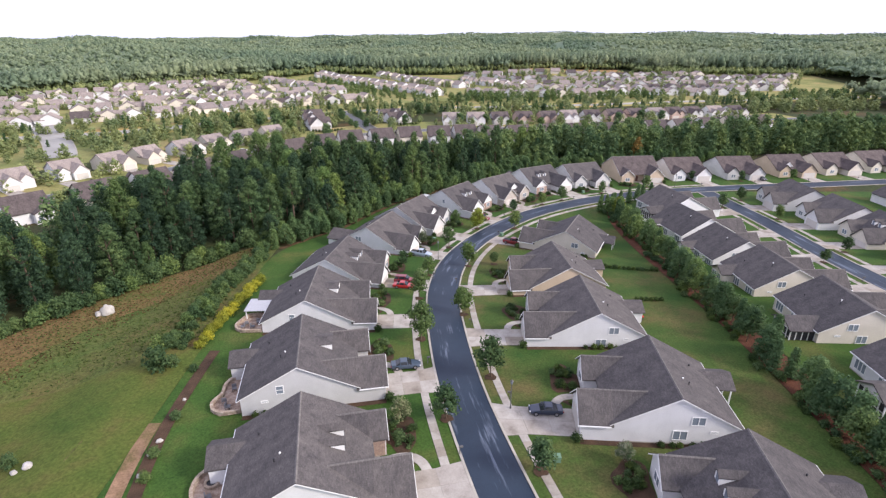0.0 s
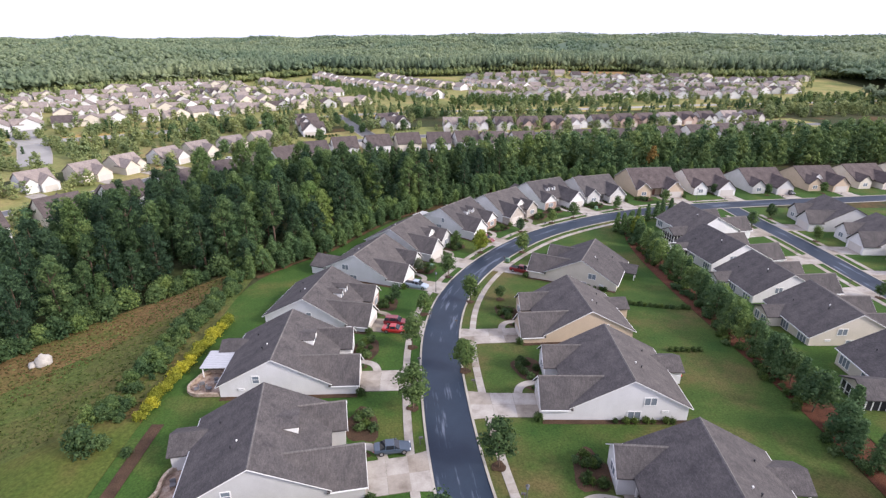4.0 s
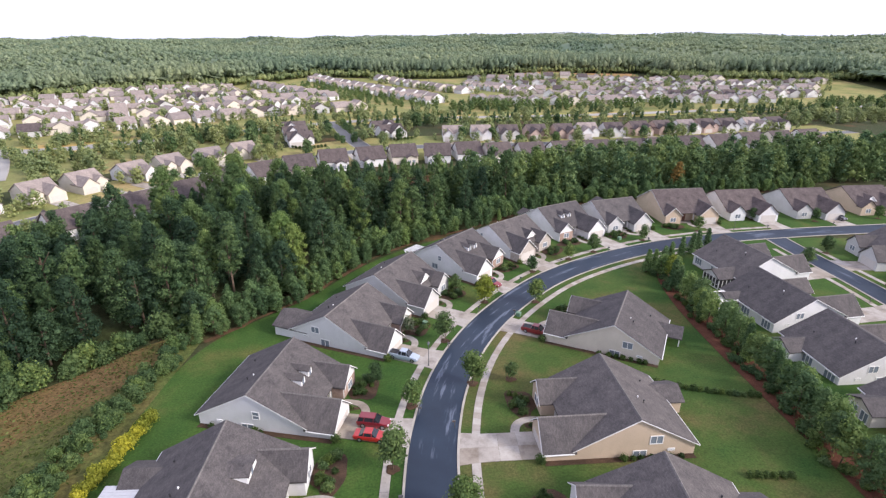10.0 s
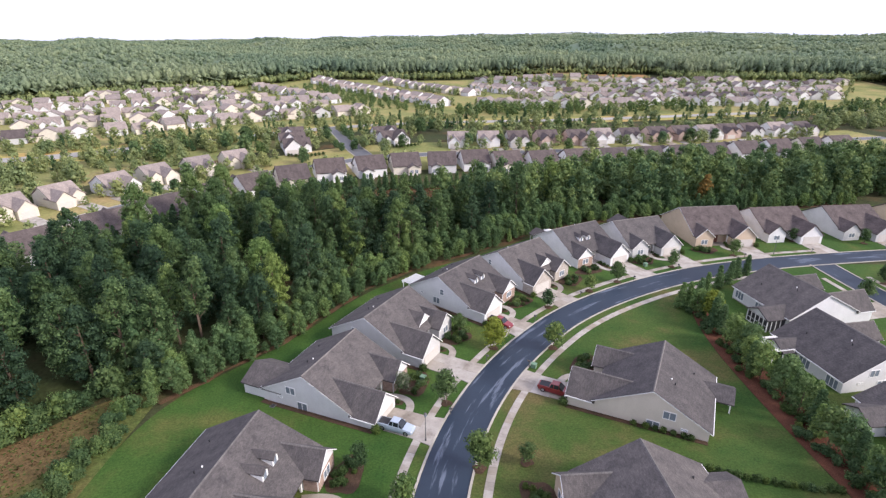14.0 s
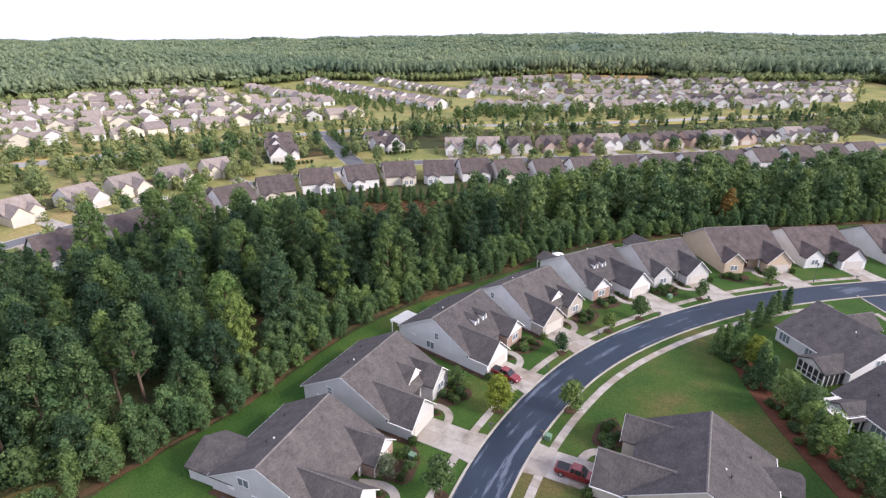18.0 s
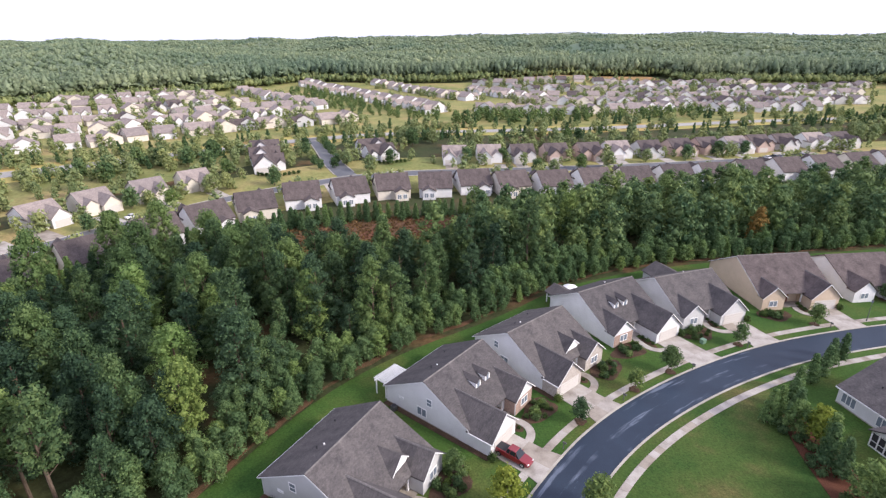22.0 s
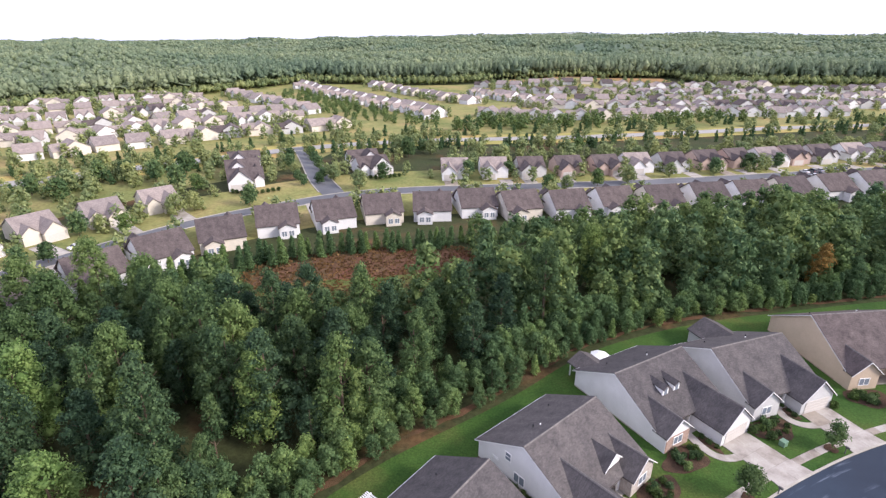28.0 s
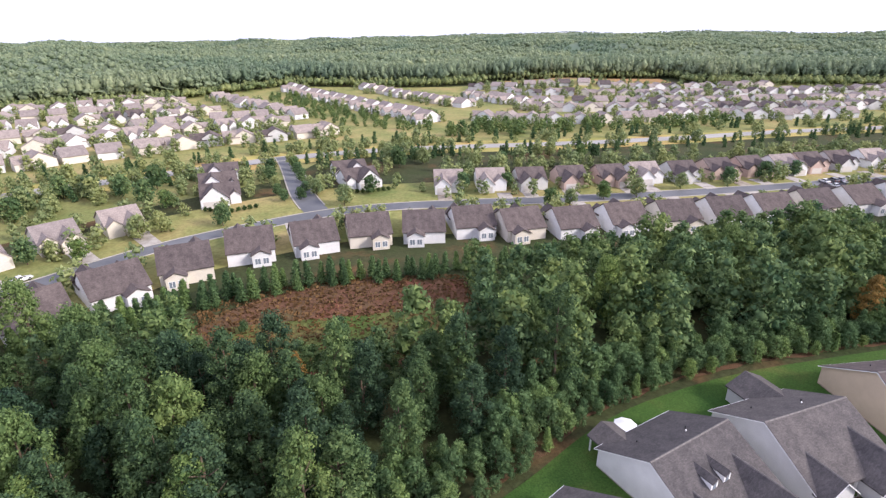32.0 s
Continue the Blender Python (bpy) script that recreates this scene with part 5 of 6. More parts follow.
def drive(h, line, apron=0.5):
    """A concrete drive of large slabs from the garage door to the kerb."""
    root = tagged(new("driveway"), "pale concrete driveway of large slabs up to the garage", "driveway", "driveways", "structure")
    a, b = 0.45, h["gar"] - 0.35
    y0, ya, yb = h["front"] + 0.02, reach(h, line, a - apron), reach(h, line, b + apron)
    rows = max(2, round((min(ya, yb) - y0) / 2.9))
    for i in range(rows):
        for j in range(2):
            def at(u, v):
                wide = apron * max(0.0, v - 0.72) / 0.28
                x = (a - wide) * (1 - u) + (b + wide) * u
                return spot(h, x, y0 + (ya * (1 - u) + yb * u - y0) * v)
            g = 0.0016
            u0, u1, v0, v1 = j / 2 + g, (j + 1) / 2 - g, i / rows + g * 0.7, (i + 1) / rows - g * 0.7
            ob = quad_sheet("slab", [at(u0, v0), at(u1, v0), at(u1, v1), at(u0, v1)], 0.07, M["concrete"], "", "", "", 2.0, 0.1)
            ob.parent = root


def strip_path(name, points, width, lift, mat, label, category, drop=0.08, step=0.6):
    q = resample(points, step, 1.9)
    return sheet(name, offset(q, -width / 2), offset(q, width / 2), 1, lift, mat, label, category, "structure", drop)


def disc_bed(name, h, cx, cy, rx, ry, mat, label, category, seed, lift=0.03):
    """A planting bed with a wavy edge."""
    r = random.Random(seed)
    ph = r.uniform(0, 6)
    vs, fs = [], []
    rings, seg = 3, 22
    c = spot(h, cx, cy)
    vs.append((*c, gz(*c) + lift + 0.04))
    for k in range(1, rings + 1):
        for i in range(seg):
            a = 2 * math.pi * i / seg
            w = (1 + 0.12 * math.sin(3 * a + ph) + 0.07 * math.sin(5 * a + 2 * ph)) * k / rings
            p = spot(h, cx + rx * w * math.cos(a), cy + ry * w * math.sin(a))
            vs.append((*p, gz(*p) + lift + (0.04 if k < rings else 0)))
    for i in range(seg):
        j = (i + 1) % seg
        fs.append((0, 1 + i, 1 + j, 0))
        for k in range(rings - 1):
            fs.append((1 + k * seg + i, 1 + (k + 1) * seg + i, 1 + (k + 1) * seg + j, 1 + k * seg + j))
    bm = bmesh.new()
    bv = [bm.verts.new(v) for v in vs]
    for f in fs:
        bm.faces.new([bv[i] for i in dict.fromkeys(f)])
    return tagged(link_bm(name, bm, mat), label, category, "", "structure")


def shrub_kind(seed, height, radius, count, size, mat, name="shrub"):
    v, f = crown_arrays(seed, height, radius, 7, count, size, "broad", 0.22)
    return dict(crown=mesh_np(None, v, f, mat), name=name)


SHRUB = [shrub_kind(70 + i, 1.0, 0.62, 240, 0.13, M["shrub"]) for i in range(3)]
LIME = [shrub_kind(75 + i, 0.8, 0.6, 220, 0.13, M["leaf_light"]) for i in range(2)]
GREEN = [shrub_kind(77 + i, 1.1, 0.75, 260, 0.15, M["leaf_light"]) for i in range(2)]


def put_shrub(kind, x, y, scale, label, group="", seed=0.0, tall=1.0, category="shrub"):
    ob = new(kind["name"], kind["crown"])
    ob.matrix_world = Matrix.Translation((x, y, gz(x, y) - 0.08)) @ Matrix.Rotation(seed, 4, "Z") @ Matrix.Diagonal((scale, scale, scale * tall, 1))
    return tagged(ob, label, category, group)


def mailbox(x, y, turn):
    root = new("mailbox")
    root.matrix_world = pose(x, y, gz(x, y), 0, 0, turn)
    tagged(root, "black metal mailbox on a post beside the kerb", "mailbox", "mailboxes")
    part("post", boxes((-0.05, 0.05, -0.05, 0.05, -0.2, 1.05)), M["metal"], root)
    bm = bmesh.new()
    prism(bm, [(-0.11, 1.05), (0.11, 1.05), (0.11, 1.22), (0.07, 1.3), (-0.07, 1.3), (-0.11, 1.22)], -0.15, 0.4)
    part("box", bm, M["metal"], root)
    part("flag", boxes((0.1, 0.22, 0.112, 0.125, 1.15, 1.28)), M["door"], root)


yr = random.Random(3)
FRONT_ROWS = [h for h in YARDS if h["detail"] >= 1]
for hi, h in enumerate(FRONT_ROWS):
    first = line_gap(road_line, spot(h, 3, h["front"] + 8)) < line_gap(side_line, spot(h, 3, h["front"] + 8))
    line = road_line if first else side_line
    if line_gap(line, spot(h, 3, h["front"] + 8)) > 12:
        continue
    drive(h, line)
    g, w, f, bay = h["gar"], h["width"], h["front"], h["bay"]
    if line_gap(road_line, h["at"]) < 60 and h["detail"] > 1 and first:
        strip_path("front_walk", [spot(h, *p) for p in ((g - 0.5, f + 2.6), (g + 1.0, f + 2.5), (g + 2.4, f + 1.4), (g + 2.7, f - 0.6), (g + 2.2, f - 2.2), (g + 1.7, h["half"] + 0.4))], 1.25, 0.06, M["concrete"],
                   "curved pale concrete walk from the drive to the porch", "front walk")
        disc_bed("flower_bed", h, w - 1.6, bay + 2.2, 3.6, 2.3, M["bed"], "brown mulch bed with shrubs in front of the house", "flower bed", hi)
        disc_bed("flower_bed", h, g + 0.95, f - 1.0, 0.75, 2.0, M["bed"], "narrow mulch bed beside the front walk", "flower bed", hi + 50)
        quad_sheet("flower_bed", [spot(h, -0.9, -h["half"]), spot(h, -0.9, f), spot(h, 0, f), spot(h, 0, -h["half"])], 0.02, M["bed"], "mulch strip along the side wall", "flower bed")
        for k in range(13):
            a, rr = yr.uniform(0, 6.28), yr.uniform(0.25, 0.95)
            x, y = spot(h, w - 1.6 + 3.3 * rr * math.cos(a), bay + 2.3 + 1.9 * rr * math.sin(a))
            u = yr.random()
            kind = yr.choice(SHRUB) if u < 0.62 else yr.choice(GREEN) if u < 0.86 else yr.choice(LIME)
            put_shrub(kind, x, y, yr.uniform(0.6, 1.15), "leafy green shrub in the front bed" if kind not in LIME else "yellow-green shrub in the front bed", "front bed shrubs", a)
        put_shrub(yr.choice(SHRUB), *spot(h, -0.3, f + 0.5), 1.15, "clipped round shrub beside the garage", "garage shrubs").name = "boxwood"
        for k in range(3):
            put_shrub(yr.choice(SHRUB), *spot(h, g + 0.9 + yr.uniform(-0.2, 0.2), f - 2.4 + 1.2 * k), yr.uniform(0.5, 0.75), "small shrub beside the front walk", "walk shrubs")
        if hi % 2 == 1 or hi > 10:
            for k in range(7):
                put_shrub(yr.choice(SHRUB), *spot(h, -0.6, -h["half"] + 2 + k * 1.3 + yr.uniform(-0.3, 0.3)), yr.uniform(0.6, 0.9), "low shrub along the side wall", "side wall shrubs")
    y = reach(h, line, -1.3)
    if h["detail"] > 1 or first:
        mailbox(*spot(h, h["gar"] + 1.4, y - 0.5), h["turn"] + 0)

# ---- street trees ----
M["leaf_street"] = leaves("street_tree_leaves", (0.045, 0.085, 0.032), (0.13, 0.20, 0.075))
ST = [tree_kind(80 + i, 5.2, 1.9, 16, 1000, 0.20, M["leaf_street"], base=0.30, trunk=0.09, name="street_tree") for i in range(3)]
STL = [tree_kind(85 + i, 4.6, 1.8, 14, 800, 0.20, M["leaf_light"], base=0.30, trunk=0.08, name="street_tree") for i in range(2)]
STL.append(tree_kind(87, 4.8, 1.9, 16, 1000, 0.20, M["leaf_lime"], base=0.25, trunk=0.08, name="street_tree"))
MYRTLE = tree_kind(88, 3.4, 1.5, 12, 700, 0.17, M["flower"], base=0.35, trunk=0.06, name="flowering_tree")
for x, y, sc, kk in [(0.5, 59.0, 1.0, 3), (-3.8, 79.8, 1.15, 0), (-4.9, 97.0, 1.05, 1), (-3.4, 110.6, 0.85, 3), (1.6, 131.6, 0.95, 2), (10.2, 148.8, 1.1, 5), (23.1, 165.2, 0.75, 4), (33.8, 173.2, 0.75, 3),
                     (41.6, 178.2, 0.85, 0), (57.8, 187.2, 0.8, 4), (77.0, 195.0, 0.85, 3), (6.1, 117.0, 1.0, 1), (4.0, 89.4, 0.95, 0), (7.4, 68.6, 1.1, 2), (11.9, 49.5, 0.9, 4), (21.3, 149.0, 1.0, 3),
                     (12.4, 118.4, 0.55, 0), (93.5, 170.0, 0.9, 4), (105.5, 158.0, 0.75, 1), (105.0, 128.0, 0.7, 2), (94.0, 120.0, 0.6, 0), (104.0, 178.0, 0.8, 0), (99, 206, 0.7, 3), (118, 204.5, 0.7, 1), (140, 207.5, 0.7, 0), (103, 105, 0.7, 2)]:
    disc_bed("mulch_ring", dict(at=(x, y), e=(1, 0), n=(0, 1)), 0, 0, 0.9, 0.9, M["bed"], "ring of brown mulch round a street tree", "mulch ring", x, 0.10)
    put_tree((ST + STL)[kk], x, y, sc * 1.15, "young street tree with a rounded green crown" if kk < 3 else "young street tree with yellow-green leaves", "street trees", x)
put_tree(MYRTLE, -5.6, 58.4, 1.0, "small pale-flowering tree in the front lawn", "flowering trees")
put_tree(MYRTLE, 22.4, 51.1, 0.8, "small pale-flowering tree in the front lawn", "flowering trees", 2)
put_tree(MYRTLE, -5.4, 134.6, 1.0, "pale-flowering bushy tree beside the walk", "flowering trees", 1)
put_tree(ST[0], 3.9, 154.6, 0.75, "bushy small tree beside the front walk", "street trees", 3)
put_tree(ST[1], -9.4, 116.6, 0.75, "bushy small tree in the front bed", "street trees", 4)

# ---- hedge trees and edge planting ----
hr = random.Random(21)
for y in np.arange(30, 166, 2.15):
    x = 53.0 + 2.0 * float(smooth(100, 120, y)) + hr.uniform(-1.0, 1.6)
    u = hr.random()
    if y > 62 and hr.random() < 0.08:
        continue
    if u < 0.45:
        put_tree(hr.choice(CEDAR), x, y, hr.uniform(0.65, 0.95), "dark green conical cedar in the hedge row", "hedge row trees", hr.uniform(0, 6))
    elif u < 0.82:
        put_tree(hr.choice(SAPLING), x, y, hr.uniform(0.8, 1.1), "bushy green tree in the hedge row", "hedge row trees", hr.uniform(0, 6))
    else:
        put_tree(hr.choice(STL), x, y, hr.uniform(1.0, 1.4), "light green young tree in the hedge row", "hedge row trees", hr.uniform(0, 6))
    for _ in range(hr.choice((1, 2, 2))):
        put_shrub(hr.choice(GREEN + LIME + SHRUB), x - 2.2 + hr.uniform(-0.4, 1.0), y + hr.uniform(-1, 1), hr.uniform(0.8, 1.3), "low shrub on the mulch strip", "mulch shrubs", y).name = "mulch_shrub"
for x, y in [(51.3, 165.5), (54.0, 167.5), (56.6, 169.0), (60.2, 173.0), (64.0, 175.5), (67.5, 178.0), (70.5, 180.3), (74.0, 182.8)]:
    put_tree(hr.choice(CEDAR), x, y, hr.uniform(0.62, 0.80), "dark slender cedar at the end of the hedge", "hedge row trees", x)
for x, y in resample([(34, 118.2), (38, 116.4), (42, 114.8), (46.6, 113.6), (50.2, 113.6)], 1.05):
    put_shrub(hr.choice(LIME + SHRUB + SHRUB), x, y, hr.uniform(0.7, 1.0), "low clipped hedge shrub across the lawn", "garden hedge", x).name = "hedge_shrub"
for x in np.arange(39.5, 45, 1.0):
    put_shrub(hr.choice(SHRUB), x, 96.2, 0.8, "low shrub beside the rear terrace", "terrace shrubs", x)
YEL = [shrub_kind(90 + i, 1.5, 1.0, 420, 0.17, M["leaf_yellow"]) for i in range(2)]
for x, y in resample([(-41.4, 77), (-41.0, 88), (-40.7, 97), (-40.3, 107)], 1.3):
    put_shrub(hr.choice(YEL), x + hr.uniform(-0.3, 0.3), y, hr.uniform(0.75, 1.1), "bright yellow shrub in a row beside the field", "yellow shrub row", y).name = "yellow_shrub"
BUSH = [tree_kind(95 + i, 3.0, 1.9, 14, 620, 0.22, M["leaf_light"], base=0.05, trunk=0.05, name="bush") for i in range(3)]
for k in range(150):
    t = hr.random()
    y = 76 + 55 * t
    x = -43.6 - 4.2 * hr.random() - 1.2 * math.sin(t * 3.0)
    put_bush(hr.choice(BUSH), x, y, hr.choice((hr.uniform(0.25, 0.4), hr.uniform(0.3, 0.5), hr.uniform(0.5, 0.85))), "wild green bush along the field edge", "field edge bushes", k, "bush")
put_bush(BUSH[0], -45.2, 70.6, 1.15, "dark round bush in the rough field", "field edge bushes", 0, "bush")
put_bush(BUSH[1], -43.2, 71.6, 0.6, "low bush in the rough field", "field edge bushes", 0, "bush")
put_bush(BUSH[2], -39.2, 70.2, 0.4, "small bush beside the mulch strip", "field edge bushes", 0, "bush")
put_bush(BUSH[1], -54.5, 51.5, 0.6, "small bush beside pale rocks", "field edge bushes", 2, "bush")
for x, y in [(-36.8, 59), (-36.3, 52), (-35.4, 48)]:
    put_bush(BUSH[2], x, y, 0.42, "dark small bush on the mulch strip", "field edge bushes", x, "bush")
mq = resample([(-38.2, 76), (-38.0, 65), (-37.6, 58), (-37.2, 53), (-36.4, 49), (-34.8, 44), (-33, 36)], 1.5)
sheet("mulch_bed", offset(mq, -0.8), offset(mq, 0.9), 2, 0.05, M["bed"], "brown mulch strip between lawn and field", "mulch bed")
M["sand_earth"] = two_scale("sandy_earth", [(0.35, (0.13, 0.10, 0.045)), (0.5, (0.22, 0.14, 0.085)), (0.68, (0.30, 0.19, 0.12))], 0.22, 4.0, 1.0, 0.6, 0.05, amount=0.35)
sheet("bare_earth", offset(resample([(-39.5, 58), (-39.3, 52), (-38.4, 47), (-37, 42), (-35, 34)], 1.5), -1.0), offset(resample([(-39.5, 58), (-39.3, 52), (-38.4, 47), (-37, 42), (-35, 34)], 1.5), 0.9), 2, 0.03, M["sand_earth"], "bare orange earth beside the mulch strip", "bare earth")


def rock(x, y, size, seed, label, mat):
    bm = bmesh.new()
    bmesh.ops.create_icosphere(bm, subdivisions=3, radius=1.0)
    for v in bm.verts:
        v.co *= 1 + 0.28 * noise.noise(v.co * 1.3 + Vector((seed, 0, 0))) + 0.08 * noise.noise(v.co * 4)
        v.co = Vector((v.co.x * size[0], v.co.y * size[1], v.co.z * size[2]))
    ob = link_bm("rock", bm, mat, smoothed=True)
    ob.matrix_world = pose(x, y, gz(x, y) + size[2] * 0.35, 0, 0, seed * 40)
    return tagged(ob, label, "rock", "rocks")


M["pale_rock"] = two_scale("pale_rock", [(0.3, (0.32, 0.30, 0.27)), (0.7, (0.48, 0.46, 0.43))], 0.7, 4.0, 0.9, 0.5, 0.05, amount=0.15)
rock(-68.8, 95.7, (1.3, 1.0, 1.5), 1, "large pale boulder in the rough hollow", M["pale_rock"])
rock(-70.1, 95.1, (0.8, 0.7, 0.7), 2, "pale rock beside the boulder", M["pale_rock"])
for i, (x, y, s) in enumerate([(-51.6, 50.8, 0.7), (-52.8, 50.0, 0.45), (-36.9, 54.5, 0.42), (-37.0, 52.2, 0.35), (-36.4, 48.6, 0.4), (-37.5, 63.0, 0.3)]):
    rock(x, y, (s, s * 0.8, s * 0.7), 3 + i, "pale rock lying beside the mulch strip", M["pale_rock"])

# young trees and shrubs along the wood's edge
yq = offset(resample([(-44, 131), (-37.5, 140.5), (-29, 151.5), (-21.5, 168), (-12.8, 180.5), (-1, 190.5), (11, 198.5), (27, 213.5), (40, 220), (54, 225.5), (90, 233.5), (140, 242.5)], 2.7), 0.9)
for x, y in yq:
    for k in range(4 if hr.random() < 0.5 else 3):
        put_tree(hr.choice(SAPLING + SAPLING + CEDAR[:1] + STL[:1]), x + hr.uniform(-1.2, 0.8) - k * 1.7, y + hr.uniform(-0.6, 1.2) + k * 1.7, hr.uniform(0.42, 0.72) + 0.12 * k, "leafy young tree at the wood's edge", "wood edge trees", x + y, tall=1.05)
bq = resample([(-84, 80), (-81, 89), (-76, 97), (-71.5, 109), (-66, 121), (-57, 132), (-46, 135.5)], 1.5)
for x, y in bq:
    put_bush(hr.choice(BUSH), x - 1.0 + hr.uniform(-1.4, 1.4), y + hr.uniform(-0.8, 1.6), hr.uniform(0.7, 1.4), "wild green bush below the wood", "field edge bushes", x, "bush")
wob = 0.35 * np.sin(np.arange(len(yq)) * 0.9) + 0.3 * np.sin(np.arange(len(yq)) * 2.3 + 1)
nq = normals_of(yq)
sheet("bare_earth", yq - nq * 0.9, yq + nq * (0.05 + np.clip(wob, -0.6, 0.5))[:, None], 2, 0.03, M["straw"], "red-brown earth strip at the wood's edge", "bare earth")

# cedars behind the far street's houses
CEDAR_FAR = [tree_kind(104 + i, 6.2, 1.8, 30, 600, 0.30, M["leaf_pine"], "cone", 0.04, 0.14, name="screen_cedar") for i in range(2)]
cq = resample(CEDAR_LINE, 2.6)
for x, y in cq:
    for k in range(1 + (hr.random() < 0.5)):
        put_bush(hr.choice(CEDAR_FAR), x + hr.uniform(-0.7, 0.7) + 1.3 * k, y + hr.uniform(-0.7, 0.7) - 3.0 * k, hr.uniform(0.75, 1.1) - 0.1 * k, "dark green cedar screening the far houses", "screen cedars", x, "cedar")

# trees of the far streets and the avenue
def spots_near_houses(seed, per, lo, hi):
    r = np.random.default_rng(seed)
    s = np.array(far_spots)
    c = np.repeat(s, per, 0) + r.normal(0, 1, (len(s) * per, 2)) * 11
    d = np.sqrt(((c[:, None] - s[None]) ** 2).sum(-1)).min(1)
    return c[(d > lo) & (d < hi)]


fs = spots_near_houses(4, 13, 7.8, 18)
fs = fs[[line_gap(s3, p) > 4.2 and line_gap(av, p) > 5.5 and line_gap(lk, p) > 5 and line_gap(ws, p) > 9 and not inside(WOODS, *p) for p in fs]]
bx, by = np.array(BACK_SPOTS)[:, 0], np.array(BACK_SPOTS)[:, 1]
fs = fs[(fs[:, 0] < -125) | (fs[:, 1] > np.interp(fs[:, 0], bx, by))]
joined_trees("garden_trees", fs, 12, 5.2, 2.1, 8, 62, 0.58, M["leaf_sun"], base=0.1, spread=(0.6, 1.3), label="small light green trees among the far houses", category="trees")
rr = np.random.default_rng(8)
line_spots = []
for d, n, lo, hi in ((-9, 110, -2.5, 2.5), (11, 120, -3, 3), (-17, 130, -4, 4), (18, 110, -5, 6), (25, 60, -6, 6)):
    q = offset(av, d)
    k = rr.integers(0, len(q), n)
    line_spots.append(q[k] + rr.uniform(lo, hi, (n, 2)))
ls = np.concatenate(line_spots)
ls = ls[[line_gap(av, p) > 5.5 and line_gap(lk, p) > 6 and np.hypot(*(np.array(far_spots) - p).T).min() > 8.5 for p in ls]]
cut = len(ls) // 2
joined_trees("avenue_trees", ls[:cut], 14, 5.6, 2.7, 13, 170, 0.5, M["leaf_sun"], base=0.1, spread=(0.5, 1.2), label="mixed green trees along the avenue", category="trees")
joined_trees("avenue_cedars", ls[cut:], 15, 6.0, 2.0, 16, 170, 0.46, M["leaf_pine"], "cone", 0.05, spread=(0.6, 1.1), label="dark cedars along the avenue banks", category="trees")
# copses between the quarters
COPSES = [[(-240, 300), (-200, 322), (-165, 342), (-120, 372), (-100, 378), (-104, 345), (-118, 305), (-140, 270), (-175, 230), (-230, 240)],
          [(-142, 690), (-86, 600), (-26, 505), (10, 466), (-30, 462), (-75, 497), (-110, 560), (-160, 640)],
          [(0, 372), (60, 378), (130, 390), (220, 410), (260, 430), (330, 440), (330, 400), (240, 388), (140, 370), (60, 358), (0, 352)],
          [(250, 470), (330, 500), (440, 530), (440, 480), (330, 460), (262, 440)],
          [(0, 440), (60, 448), (130, 462), (200, 480), (190, 492), (100, 474), (20, 478)]]
for i, c in enumerate(COPSES):
    sp = scatter(c, 9.5 if i == 0 else 8.5, 4.0, 40 + i)
    sp = sp[[np.hypot(*(np.array(far_spots) - p).T).min() > 9 and line_gap(av, p) > 7 and line_gap(lk, p) > 6 and line_gap(ws, p) > 10 for p in sp]]
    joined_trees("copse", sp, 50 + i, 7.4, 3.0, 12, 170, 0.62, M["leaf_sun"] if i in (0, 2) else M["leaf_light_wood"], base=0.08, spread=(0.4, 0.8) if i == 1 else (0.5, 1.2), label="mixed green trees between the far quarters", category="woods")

# rough growth: tall grass on the field, dry weeds in the clearing
def tufts(name, poly, count, seed, size, mat, label, category):
    r = np.random.default_rng(seed)
    p = np.asarray(poly, float)
    c = r.uniform(p.min(0), p.max(0), (count * 2, 2))
    c = c[[inside(poly, *q) for q in c]][:count]
    n = len(c)
    a = r.uniform(0, 6.28, n)
    s = size * r.uniform(0.5, 1.5, n)
    d = np.stack([np.cos(a), np.sin(a)], -1) * s[:, None]
    lean = r.normal(0, 0.35, (n, 2)) * s[:, None]
    z = ground_z(c[:, 0], c[:, 1])[:, None]
    v = np.stack([np.c_[c - d, z - 0.05], np.c_[c + d, z - 0.05], np.c_[c + d * 0.7 + lean, z + s[:, None] * 1.1], np.c_[c - d * 0.7 + lean, z + s[:, None] * 0.9]], 1).reshape(-1, 3)
    f = np.arange(4 * n).reshape(n, 4)
    return tagged(mesh_np(name, v, f, mat), label, category, "", "stuff")


M["dry_weed"] = leaves("dry_weeds", (0.105, 0.062, 0.028), (0.23, 0.14, 0.065))
M["rough_grass"] = leaves("rough_grass", (0.065, 0.105, 0.026), (0.16, 0.19, 0.06))
FIELD = [(-80, 62), (-84, 74), (-82, 86), (-77, 93), (-73, 105), (-67, 118), (-58, 129), (-47, 133), (-45, 110), (-43.5, 90), (-42, 78), (-56, 71), (-66, 67)]
tufts("rough_grass", FIELD, 5200, 61, 0.17, M["rough_grass"], "rough green grass tufts in the hollow", "grass")
tufts("dry_weeds", [(-84, 60), (-82, 86), (-77, 93), (-73, 105), (-67, 118), (-58, 129), (-50, 132), (-55, 112), (-62, 92), (-70, 70)], 2000, 62, 0.17, M["dry_weed"], "dry brown weeds on the slope of the hollow", "weeds")
tufts("dry_weeds", CLEAR, 5000, 63, 0.34, M["dry_weed"], "dry red-brown weeds in the clearing", "weeds")
